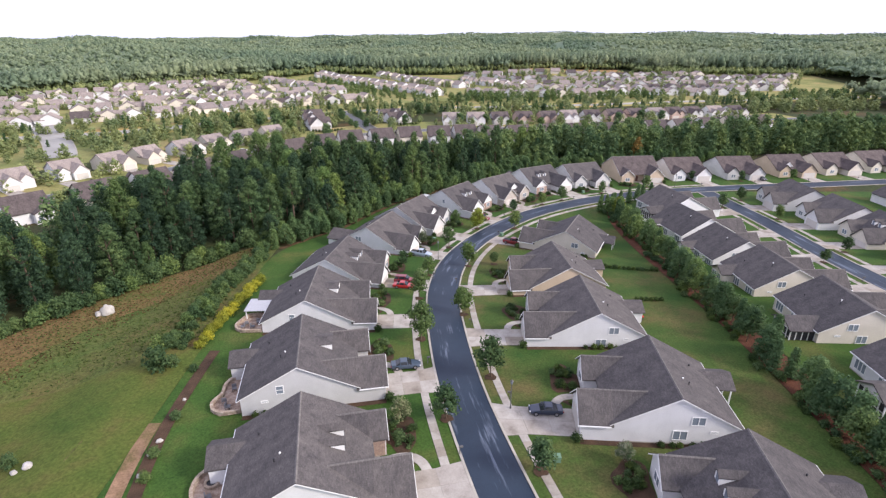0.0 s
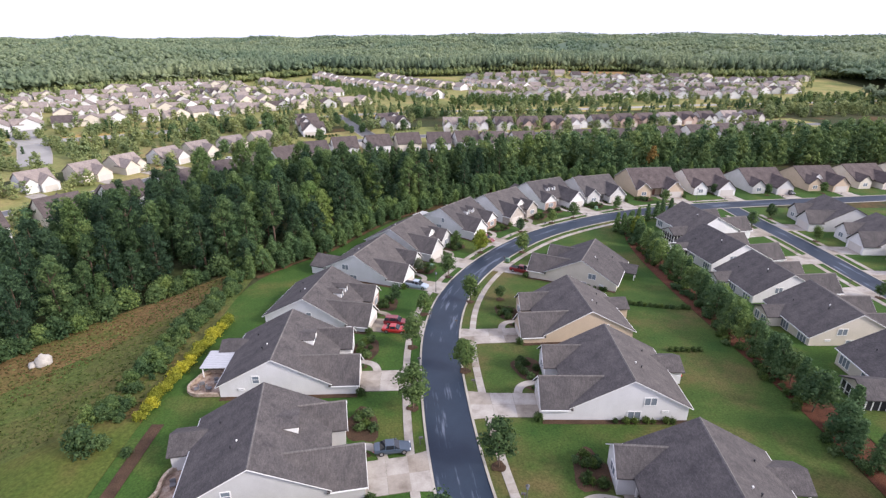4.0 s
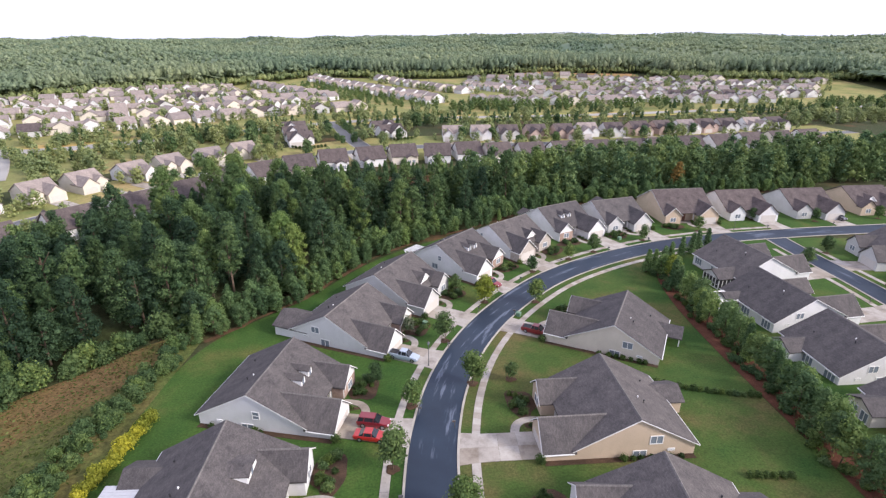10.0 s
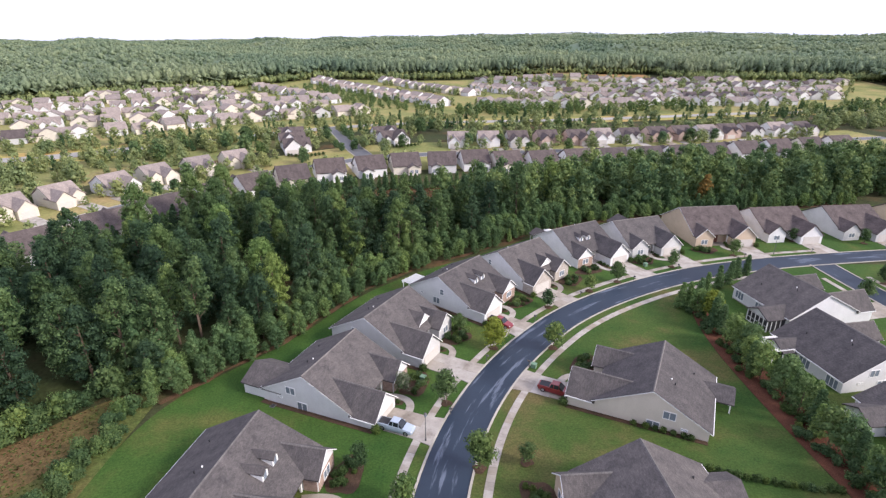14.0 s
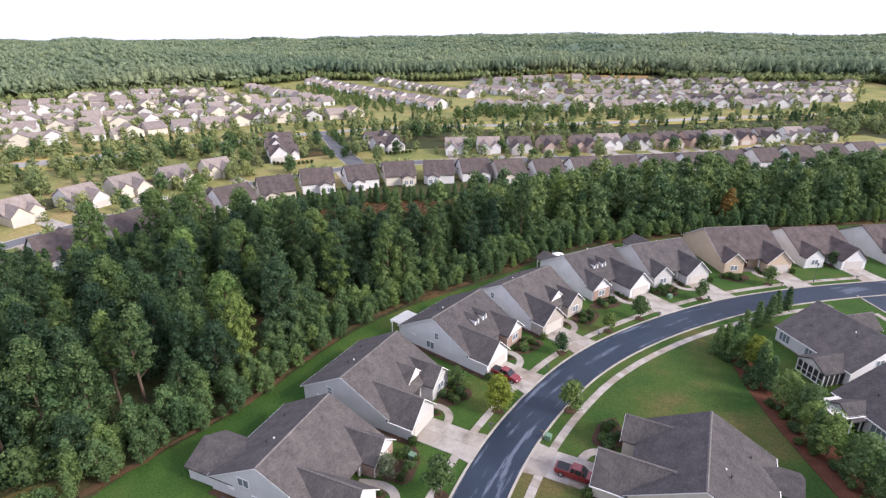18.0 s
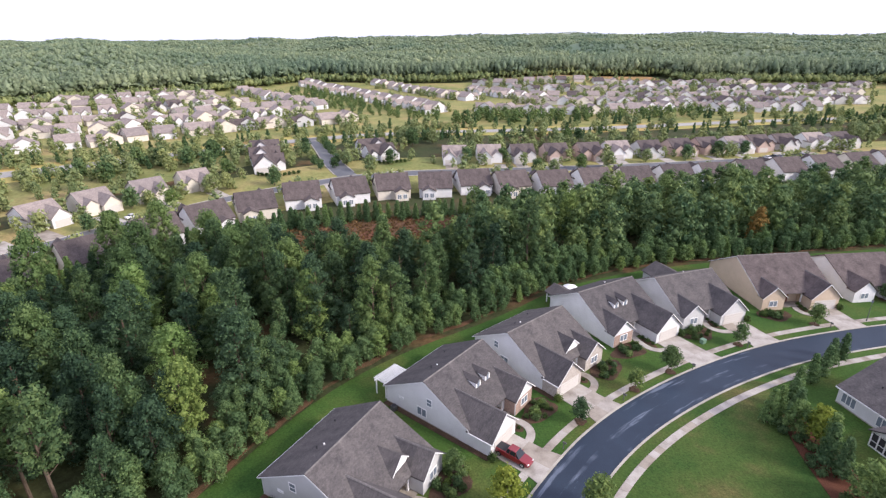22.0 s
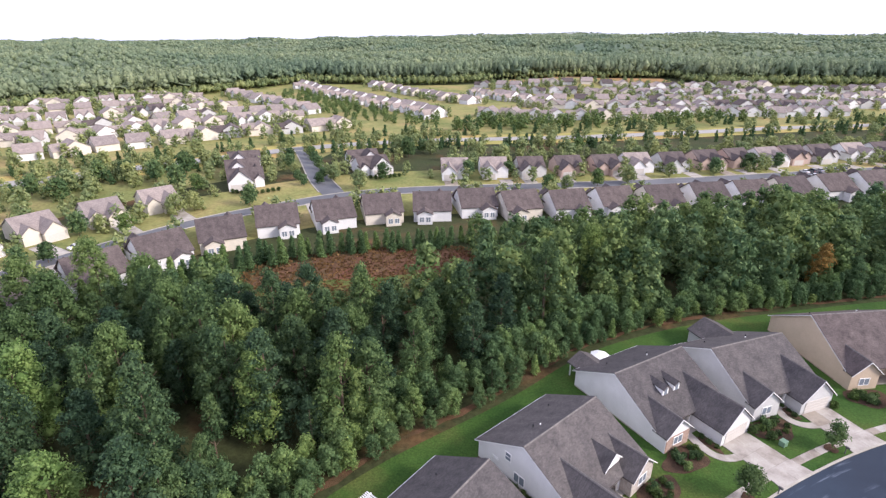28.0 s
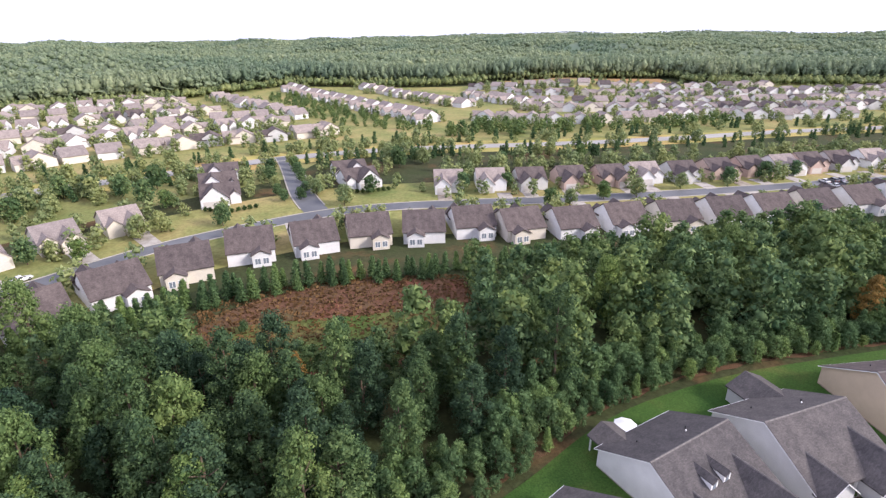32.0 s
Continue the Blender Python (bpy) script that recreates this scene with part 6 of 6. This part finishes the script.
for x, y in ((-30, 229), (-22, 226), (-12, 227), (-4, 231), (-36, 236), (-16, 233), (3, 243), (-8, 226)):
    put_tree(hr.choice(SAPLING + STL[:2]), x, y, hr.uniform(0.6, 1.0), "young tree at the edge of the clearing", "clearing trees", x)

# single trees of the far street, the link street and the avenue's mouth
FARTREE = [tree_kind(110 + i, 5.2, 2.3, 14, 620, 0.32, (M["leaf_light"], M["leaf_wood"], M["leaf_sun"])[i], base=0.18, trunk=0.12, name="garden_tree") for i in range(3)]
for spots, lo, hi, label in (
        ([(-105, 271), (-92, 273), (-105, 248), (-100, 251), (-65, 300), (-85, 289), (-82, 295), (-30.5, 318), (-23, 330), (10, 332), (26, 335), (39, 315), (46, 317), (59, 323), (90, 334), (110, 340), (71, 325), (126, 345), (142, 351)],
         1.0, 1.4, "round green tree in a far front garden"),
        ([(-46.6, 324), (-47, 331), (-47, 338), (-51.5, 345), (-56, 356), (-59, 364), (-64, 375), (-42, 328), (-60, 338), (-56, 328), (-64, 347), (-52, 322), (-68, 359)], 0.8, 1.2, "green street tree beside the link street"),
        ([(-21, 376), (-16, 370), (-10, 381), (-6, 376), (-22, 387), (46, 389), (52, 389), (65, 383), (72, 387), (16, 366), (28, 371), (-158, 329), (-142, 319), (-148, 310), (-133, 304), (-99, 319), (-90, 316), (-111, 326), (-124, 329), (-132, 326), (-104, 337)],
         1.1, 1.7, "broad green tree behind the far street")):
    for x, y in spots:
        put_tree(hr.choice(FARTREE), x, y, hr.uniform(lo, hi), label, "far garden trees", x)

# broad light green trees that stand over the woods
BRIGHT = [tree_kind(25 + i, 12, 4.2, 60, 3300, 0.21, M["leaf_bright"], base=0.2, trunk=0.26) for i in range(2)]
for x, y, k in ((-62, 197, 1.1), (-30, 199, 1.15), (-22, 205, 1.05), (-44, 208, 1.1), (-12, 202, 1.0), (-62, 172, 1.1), (-34, 160, 0.95), (6, 214, 1.0), (18, 226, 1.0), (36, 238, 1.05), (-70.6, 227, 1.1), (-54.4, 217, 1.15), (-64, 207, 1.2), (-39, 198, 1.05), (-45, 193, 1.1), (-75, 214, 1.2), (-84, 200, 1.2), (52, 246, 1.0), (68, 255, 1.1), (84, 250, 1.0)):
    put_tree(BRIGHT[int(x) % 2], x, y, k, "broad light green tree standing over the woods", "woodland trees", x, tall=1.2)

M["leaf_fresh"] = leaves("fresh_crown_leaves", (0.085, 0.160, 0.045), (0.215, 0.320, 0.110), None, 0.2, 0.2, False)
BROAD = [tree_kind(28 + i, 12.5, 4.6, 48, 3600, 0.21, M["leaf_fresh"], base=0.12, trunk=0.28) for i in range(2)]
put_tree(BROAD[0], -55, 186.5, 1.08, "tall fresh green tree standing over the woods", "woodland trees", 0.7, tall=1.15)
put_tree(BROAD[1], -39.8, 170, 1.1, "broad round light green tree over the woods", "woodland trees", 2.2)
put_tree(PINE[0], -49.3, 149.5, 1.0, "tall pale pine with a bare trunk over the woods", "woodland trees", 1.0)
M["leaf_autumn"] = leaves("autumn_leaves", (0.12, 0.085, 0.03), (0.30, 0.19, 0.07))
AUTUMN = tree_kind(27, 11.5, 3.0, 30, 2600, 0.20, M["leaf_autumn"], "spire", 0.15, 0.22)
put_tree(AUTUMN, 87, 238, 1.0, "tree turning orange-brown at the top of the woods", "woodland trees", 0.4)
put_tree(AUTUMN, -20, 216, 0.75, "small tree turning brown beside the clearing", "woodland trees", 2.0)

# clipped shrubs along the villas' fronts
for line in ([(-76, 313), (-68, 311), (-60, 316)], [(-32, 331), (-24, 331.5), (-17, 334)]):
    for x, y in resample(line, 1.9, 0):
        put_shrub(SHRUB[0], x, y, 1.35, "round clipped shrub in a row before the villa", "villa shrubs", x).name = "boxwood"

# ---- cars ----
def paint(name, colour):
    m, n, l, b = material(name, 0.28, 0.15, 0.6)
    f = noise_tex(n, l, coords(n, l, 1.0), 2.0, 4)
    l.new(ramp(n, l, f, [(0.3, tuple(c * 0.85 for c in colour)), (0.7, colour)]), b.inputs["Base Color"])
    b.inputs["Coat Weight"].default_value = 0.6
    return m


M["tyre"] = flat("tyre_rubber", (0.02, 0.02, 0.022), 0.9, 0, 0.2)
M["rim"] = flat("wheel_rim", (0.45, 0.45, 0.47), 0.3, 0.8)
M["lamp_red"] = flat("tail_lamp", (0.35, 0.02, 0.02), 0.2)
M["lamp_clear"] = flat("head_lamp", (0.75, 0.77, 0.8), 0.1)


def wheel(root, x, y, r=0.33):
    bm = bmesh.new()
    tube(bm, (x, y - 0.11, r), (x, y + 0.11, r), r, r, 18)
    t = part("wheel", bm, M["tyre"], root)
    bm = bmesh.new()
    tube(bm, (x, y - 0.12, r), (x, y + 0.12, r), r * 0.62, r * 0.62, 12)
    part("rim", bm, M["rim"], t)


def skin(sections):
    """A closed skin through cross-sections of equally many points."""
    bm = bmesh.new()
    rings = [[bm.verts.new(p) for p in sec] for sec in sections]
    n = len(rings[0])
    for a, b in zip(rings, rings[1:]):
        for i in range(n):
            bm.faces.new((a[i], a[(i + 1) % n], b[(i + 1) % n], b[i]))
    bm.faces.new(rings[0])
    bm.faces.new(rings[-1][::-1])
    return bm


def section(x, half, z0, z1, tuck=0.08):
    """A rounded cross-section of a body at x."""
    return [(x, -half + tuck, z0), (x, -half, z0 + 0.15), (x, -half, z0 + (z1 - z0) * 0.62), (x, -half + tuck, z1 - 0.03), (x, -half + 2.6 * tuck, z1),
            (x, half - 2.6 * tuck, z1), (x, half - tuck, z1 - 0.03), (x, half, z0 + (z1 - z0) * 0.62), (x, half, z0 + 0.15), (x, half - tuck, z0)]


def car(label, x, y, turn, colour, kind="saloon", lift=0.08):
    """turn: the way the nose points, in degrees from east."""
    root = new("pickup_truck" if kind == "pickup" else "car")
    root.matrix_world = pose(x, y, gz(x, y) + lift, 0, 0, turn)
    tagged(root, label, "pickup truck" if kind == "pickup" else "car", "parked cars")
    p = paint(root.name + "_paint", colour)
    length = {"saloon": 4.75, "suv": 4.7, "pickup": 5.6}[kind]
    h = length / 2
    belt, top = {"saloon": (0.92, 1.42), "suv": (1.08, 1.70), "pickup": (1.12, 1.80)}[kind]
    hood = belt - 0.06
    stations = [(-h, 0.74, 0.40, belt - 0.16), (-h + 0.12, 0.84, 0.30, belt - 0.04), (-h + 0.9, 0.90, 0.24, belt), (-0.2, 0.91, 0.22, belt), (0.9, 0.91, 0.22, belt - 0.01),
                (h - 0.9, 0.89, 0.24, hood - 0.06), (h - 0.2, 0.82, 0.30, hood - 0.20), (h, 0.66, 0.42, hood - 0.34)]
    bm = skin([section(*st) for st in stations])
    part("body", bm, p, root, smoothed=False)
    # cabin: glass below, roof panel above
    a, b = {"saloon": (-h + 0.75, 0.95), "suv": (-h + 0.12, 1.0), "pickup": (-0.85, 1.35)}[kind]
    ra, rb = a + (0.75 if kind == "saloon" else 0.25), b - 0.75
    bm = skin([[(a, -0.78, belt - 0.03), (ra, -0.60, top - 0.06), (ra, 0.60, top - 0.06), (a, 0.78, belt - 0.03)], [(b, -0.80, belt - 0.05), (rb, -0.62, top - 0.05), (rb, 0.62, top - 0.05), (b, 0.80, belt - 0.05)]])
    part("cabin_glass", bm, M["car_glass"], root, "dark tinted car windows")
    bm = skin([[(ra - 0.03, -0.63, top - 0.07), (ra + 0.05, -0.55, top), (ra + 0.05, 0.55, top), (ra - 0.03, 0.63, top - 0.07)], [(rb + 0.03, -0.64, top - 0.07), (rb - 0.05, -0.56, top), (rb - 0.05, 0.56, top), (rb + 0.03, 0.64, top - 0.07)]])
    part("roof", bm, p, root)
    for s in (-1, 1):
        for q in (0.28, 0.72):
            px = a + (b - a) * q
            bm = skin([[(px - 0.05, s * 0.80, belt - 0.03), (px + 0.05, s * 0.80, belt - 0.03), (px + 0.05 + (rb - px) * 0.1, s * 0.63, top - 0.05), (px - 0.05 + (rb - px) * 0.1, s * 0.63, top - 0.05)],
                       [(px - 0.05, s * 0.76, belt - 0.03), (px + 0.05, s * 0.76, belt - 0.03), (px + 0.05 + (rb - px) * 0.1, s * 0.59, top - 0.05), (px - 0.05 + (rb - px) * 0.1, s * 0.59, top - 0.05)]])
            part("pillar", bm, p, root)
        part("headlight", boxes((h - 0.24, h - 0.07, s * 0.62 - 0.14, s * 0.62 + 0.14, hood - 0.38, hood - 0.22)), M["lamp_clear"], root)
        part("tail_light", boxes((-h - 0.01, -h + 0.12, s * 0.66 - 0.12, s * 0.66 + 0.12, belt - 0.36, belt - 0.16)), M["lamp_red"], root)
        part("mirror", boxes((b - 0.55, b - 0.38, s * 0.97 - 0.08, s * 0.97 + 0.08, belt - 0.02, belt + 0.13)), p, root)
        for wx in (-h + 0.95, h - 0.95):
            wheel(root, wx, s * 0.80, 0.34 if kind == "saloon" else 0.38)
    if kind == "pickup":
        part("truck_bed", boxes((-h + 0.25, -0.95, -0.70, 0.70, belt - 0.02, belt + 0.012)), M["dark"], root, "dark open load bed")
    return root


car("dark blue saloon car parked on a concrete drive", -5.9, 71.2, 8, (0.05, 0.075, 0.11))
car("black saloon car parked on a concrete drive", 14.4, 60.3, 178, (0.015, 0.025, 0.055))
car("bright red saloon car parked on a drive", -8.4, 103.0, -8, (0.42, 0.02, 0.02))
car("dark red estate car parked beside a red saloon", -8.4, 106.0, -8, (0.20, 0.015, 0.025), "suv")
car("silver-blue pickup truck parked on a drive", -5.6, 125.0, -20, (0.40, 0.47, 0.56), "pickup")
car("dark red pickup truck parked on a drive", 19.2, 135.0, -26, (0.20, 0.015, 0.02), "pickup")
car("red pickup truck with a dark load bed on a drive", 12.1, 157.6, -38, (0.22, 0.012, 0.02), "pickup")
car("dark grey car parked on a far drive", 127.0, 206.6, -76, (0.05, 0.05, 0.06), "suv")
car("white car parked beside the far street", -99.0, 261.0, 60, (0.75, 0.75, 0.75))
for i in range(12):
    car("parked car in the far lot" if i % 3 else "white parked car in the far lot", 147 + (i % 6) * 3.6, 335.0 + (i // 6) * 6 + (i % 6) * 0.9, 95, [(0.7, 0.7, 0.7), (0.1, 0.1, 0.12), (0.3, 0.3, 0.33)][i % 3], "suv" if i % 2 else "saloon", 0.2)

# ---- patios and garden structures ----
def stone_wall(parent, points, height, width, mat, lo=0.0):
    """A low wall of single blocks along a line."""
    q = resample(points, 0.55, 1.2)
    for i in range(len(q) - 1):
        a, b = q[i], q[i + 1]
        ang = math.atan2(b[1] - a[1], b[0] - a[0])
        for k in range(2):
            bm = boxes((-0.265, 0.265, -width / 2, width / 2, lo + k * height / 2 + 0.01, lo + (k + 1) * height / 2 - 0.005))
            ob = part("stone", bm, mat, parent)
            ob.matrix_local = pose((a[0] + b[0]) / 2 + (0.13 if k else 0) * math.cos(ang), (a[1] + b[1]) / 2 + (0.13 if k else 0) * math.sin(ang), 0, 0, 0, math.degrees(ang))


def patio(h, outline, label):
    """A flagged terrace with low stone walls round it, in the house's plan."""
    root = new("patio")
    c = spot(h, *outline[0])
    z = max(gz(*spot(h, *p)) for p in outline) + 0.06
    tagged(root, label, "patio", "patios")
    root.matrix_world = Matrix.Translation((0, 0, z))
    w = [spot(h, *p) for p in outline]
    bm = bmesh.new()
    prism(bm, w, -0.5, 0.0, "z")
    part("paving", bm, M["flag"], root, "brown stone paving")
    stone_wall(root, w, 0.55, 0.4, M["stone"])
    return root, z


M["flag"] = two_scale("flagstones", [(0.35, (0.19, 0.13, 0.10)), (0.5, (0.30, 0.22, 0.17)), (0.65, (0.38, 0.31, 0.26))], 1.4, 7.0, 0.9, 0.4, 0.02, amount=0.3)
M["canvas"] = flat("grey_cushion", (0.16, 0.16, 0.17), 0.9)
A_, B_, C_, D_, E_, F_, G_, H_, I_, J_, K_ = YARDS[:11]


def patio_chair(x, y, z, turn, cushion="canvas", label="dark patio chair with grey cushions"):
    root = new("patio_chair")
    root.matrix_world = pose(x, y, z, 0, 0, turn)
    tagged(root, label, "chair", "patio chairs")
    part("seat", boxes((-0.32, 0.32, -0.32, 0.32, 0.34, 0.5)), M[cushion], root)
    part("backrest", boxes((-0.32, 0.32, 0.26, 0.40, 0.5, 0.95)), M[cushion], root)
    for a in (-0.28, 0.28):
        for b in (-0.28, 0.3):
            part("leg", boxes((a - 0.03, a + 0.03, b - 0.03, b + 0.03, 0, 0.34)), M["metal"], root)


M["red_canvas"] = flat("red_cushion", (0.50, 0.05, 0.03), 0.8)


def fire_pit(x, y, z):
    root = new("fire_pit")
    root.matrix_world = pose(x, y, z)
    tagged(root, "round stone fire pit with a dark bowl", "fire pit")
    for i in range(14):
        a = i * 2 * math.pi / 14
        ob = part("stone", boxes((-0.15, 0.15, -0.17, 0.17, 0, 0.42)), M["stone"], root)
        ob.matrix_local = pose(0.75 * math.cos(a), 0.75 * math.sin(a), 0, 0, 0, math.degrees(a))
    bm = bmesh.new()
    tube(bm, (0, 0, 0.05), (0, 0, 0.3), 0.4, 0.6, 18)
    part("bowl", bm, M["dark"], root)


_, z = patio(A_, [(1.0, -8.2), (1.0, -11.0), (2.5, -12.0), (5.0, -11.6), (7.0, -12.6), (9.2, -12.8), (11.0, -12.0), (11.6, -10.4), (10.8, -8.2)], "curved stone patio with low walls behind the house")
fire_pit(*spot(A_, 9.0, -10.6), z)
for x, y, t in ((2.6, -10.0, 30), (4.2, -10.4, 200), (6.8, -10.6, 120), (9.0, -9.0, 10)):
    patio_chair(*spot(A_, x, y), z, t)
_, z = patio(B_, [(0.8, -8.2), (0.6, -11.2), (2.0, -12.6), (4.0, -12.6), (5.0, -11.2), (6.2, -11.6), (8.0, -11.4), (9.2, -10.6), (9.2, -8.2)], "red-brown stone patio with low walls and steps")
for x, y, t in ((2.0, -10.2, 90), (3.6, -11.0, 200), (6.2, -10.0, 20)):
    patio_chair(*spot(B_, x, y), z, t)
_, z = patio(C_, [(0.2, -8.2), (0.2, -12.0), (1.4, -13.4), (3.2, -13.4), (4.4, -12.6), (6.2, -12.4), (6.4, -8.2)], "stone patio with dark furniture behind the white house")
for x, y, t in ((1.6, -10.2, 90), (2.8, -11.6, 200), (3.2, -9.6, 20), (1.6, -12.0, 300)):
    patio_chair(*spot(C_, x, y), z, t)


for x, y, t in ((37.6, 88.0, 80), (37.9, 90.0, 100), (38.1, 91.8, 60)):
    patio_chair(x, y, gz(x, y), t, "red_canvas", "bright red garden chair behind the white house")


def patio_cover(h, x0, x1, y0, y1, label, height=2.7, slats=False):
    """A white roof on posts behind a house."""
    root = new("pergola" if slats else "patio_cover")
    m = pose(*h["at"], h["z"], 0, 0, h["turn"] - 90)
    root.matrix_world = m
    tagged(root, label, "pergola" if slats else "patio cover")
    s = -1 if h["flip"] else 1
    a, b = sorted((s * x0, s * x1))
    for px in (a + 0.1, b - 0.1):
        for py in (y0 + 0.1, y1 - 0.3):
            part("post", boxes((px - 0.08, px + 0.08, py - 0.08, py + 0.08, -0.5, height)), M["trim"], root)
    if slats:
        for py in (y0 + 0.1, y1 - 0.3):
            part("beam", boxes((a - 0.3, b + 0.3, py - 0.06, py + 0.06, height, height + 0.22)), M["trim"], root)
        n = int((b - a) / 0.26)
        for i in range(n + 1):
            px = a + (b - a) * i / n
            part("rafter", boxes((px - 0.04, px + 0.04, y0 - 0.35, y1, height + 0.22, height + 0.38)), M["trim"], root)
    else:
        part("roof_sheet", boxes((a - 0.2, b + 0.2, y0 - 0.2, y1, height, height + 0.12)), M["cover"], root)
        n = int((b - a) / 0.5)
        for i in range(n):
            px = a + (b - a) * (i + 0.5) / n
            part("rib", boxes((px - 0.03, px + 0.03, y0 - 0.2, y1, height + 0.12, height + 0.15)), M["cover"], root)
    return root


patio_cover(C_, 4.9, 9.4, -12.3, -8.4, "flat white metal patio cover on posts")
patio_cover(G_, 0.2, 5.0, -10.7, -8.2, "white slatted pergola behind the house", 2.6, True)
patio_cover(next(h for h in YARDS if h["at"] == (73.1, 137.1)), 9.6, 14.2, -12.6, -8.4, "white slatted pergola behind the back row house", 2.6, True)


def umbrella(x, y):
    root = new("patio_umbrella")
    root.matrix_world = pose(x, y, gz(x, y))
    tagged(root, "open white patio umbrella on a pole", "umbrella")
    bm = bmesh.new()
    tube(bm, (0, 0, 0), (0, 0, 3.1), 0.03, 0.03, 8)
    part("pole", bm, M["metal"], root)
    bm = bmesh.new()
    tube(bm, (0, 0, 2.5), (0, 0, 3.15), 1.7, 0.06, 8)
    part("canopy", bm, M["trim"], root)


umbrella(*spot(I_, 7.4, -9.8))


def street_lamp(x, y, turn):
    root = new("street_lamp")
    root.matrix_world = pose(x, y, gz(x, y), 0, 0, turn)
    tagged(root, "slim dark street lamp beside the kerb", "street lamp", "street lamps")
    bm = bmesh.new()
    tube(bm, (0, 0, 0), (0, 0, 4.2), 0.07, 0.045, 8)
    part("pole", bm, M["metal"], root)
    bm = bmesh.new()
    tube(bm, (0, 0, 0), (0, 0, 0.5), 0.14, 0.11, 8)
    part("base", bm, M["metal"], root)
    bm = bmesh.new()
    tube(bm, (0, 0, 4.2), (0, 0, 4.65), 0.13, 0.22, 8)
    part("lantern", bm, M["glass"], root)
    bm = bmesh.new()
    tube(bm, (0, 0, 4.65), (0, 0, 4.9), 0.26, 0.04, 8)
    part("cap", bm, M["metal"], root)


street_lamp(-1.2, 122.6, 0)
street_lamp(88.5, 196.5, 0)
street_lamp(9.6, 61.2, 0)


def utility_box(x, y, turn, label):
    root = new("utility_box")
    root.matrix_world = pose(x, y, gz(x, y), 0, 0, turn)
    tagged(root, label, "utility box", "utility boxes")
    part("cabinet", boxes((-0.45, 0.45, -0.4, 0.4, -0.1, 0.75)), M["box_green"], root)
    part("lid", boxes((-0.48, 0.48, -0.43, 0.43, 0.75, 0.83)), M["box_green"], root)


M["box_green"] = flat("box_green", (0.14, 0.24, 0.16), 0.6)
utility_box(-2.4, 138.2, -25, "pale green utility box on the lawn")
utility_box(16.8, 142.5, -30, "green utility box beside the footpath")
utility_box(14.2, 51.3, 0, "grey-green utility box on the lawn")
utility_box(51.4, 187.8, 30, "dark green utility box on the lawn")


def air_unit(h, x, y):
    root = new("air_conditioner")
    root.matrix_world = pose(*spot(h, x, y), h["z"], 0, 0, h["turn"])
    tagged(root, "grey outdoor air conditioner beside the wall", "air conditioner", "air conditioners")
    part("casing", boxes((-0.4, 0.4, -0.4, 0.4, 0, 0.85)), M["metal"], root)
    bm = bmesh.new()
    tube(bm, (0, 0, 0.85), (0, 0, 0.9), 0.34, 0.34, 16)
    part("fan_guard", bm, M["dark"], root)


for h in (C_, D_, E_, F_, G_):
    air_unit(h, -1.0, -5.5)
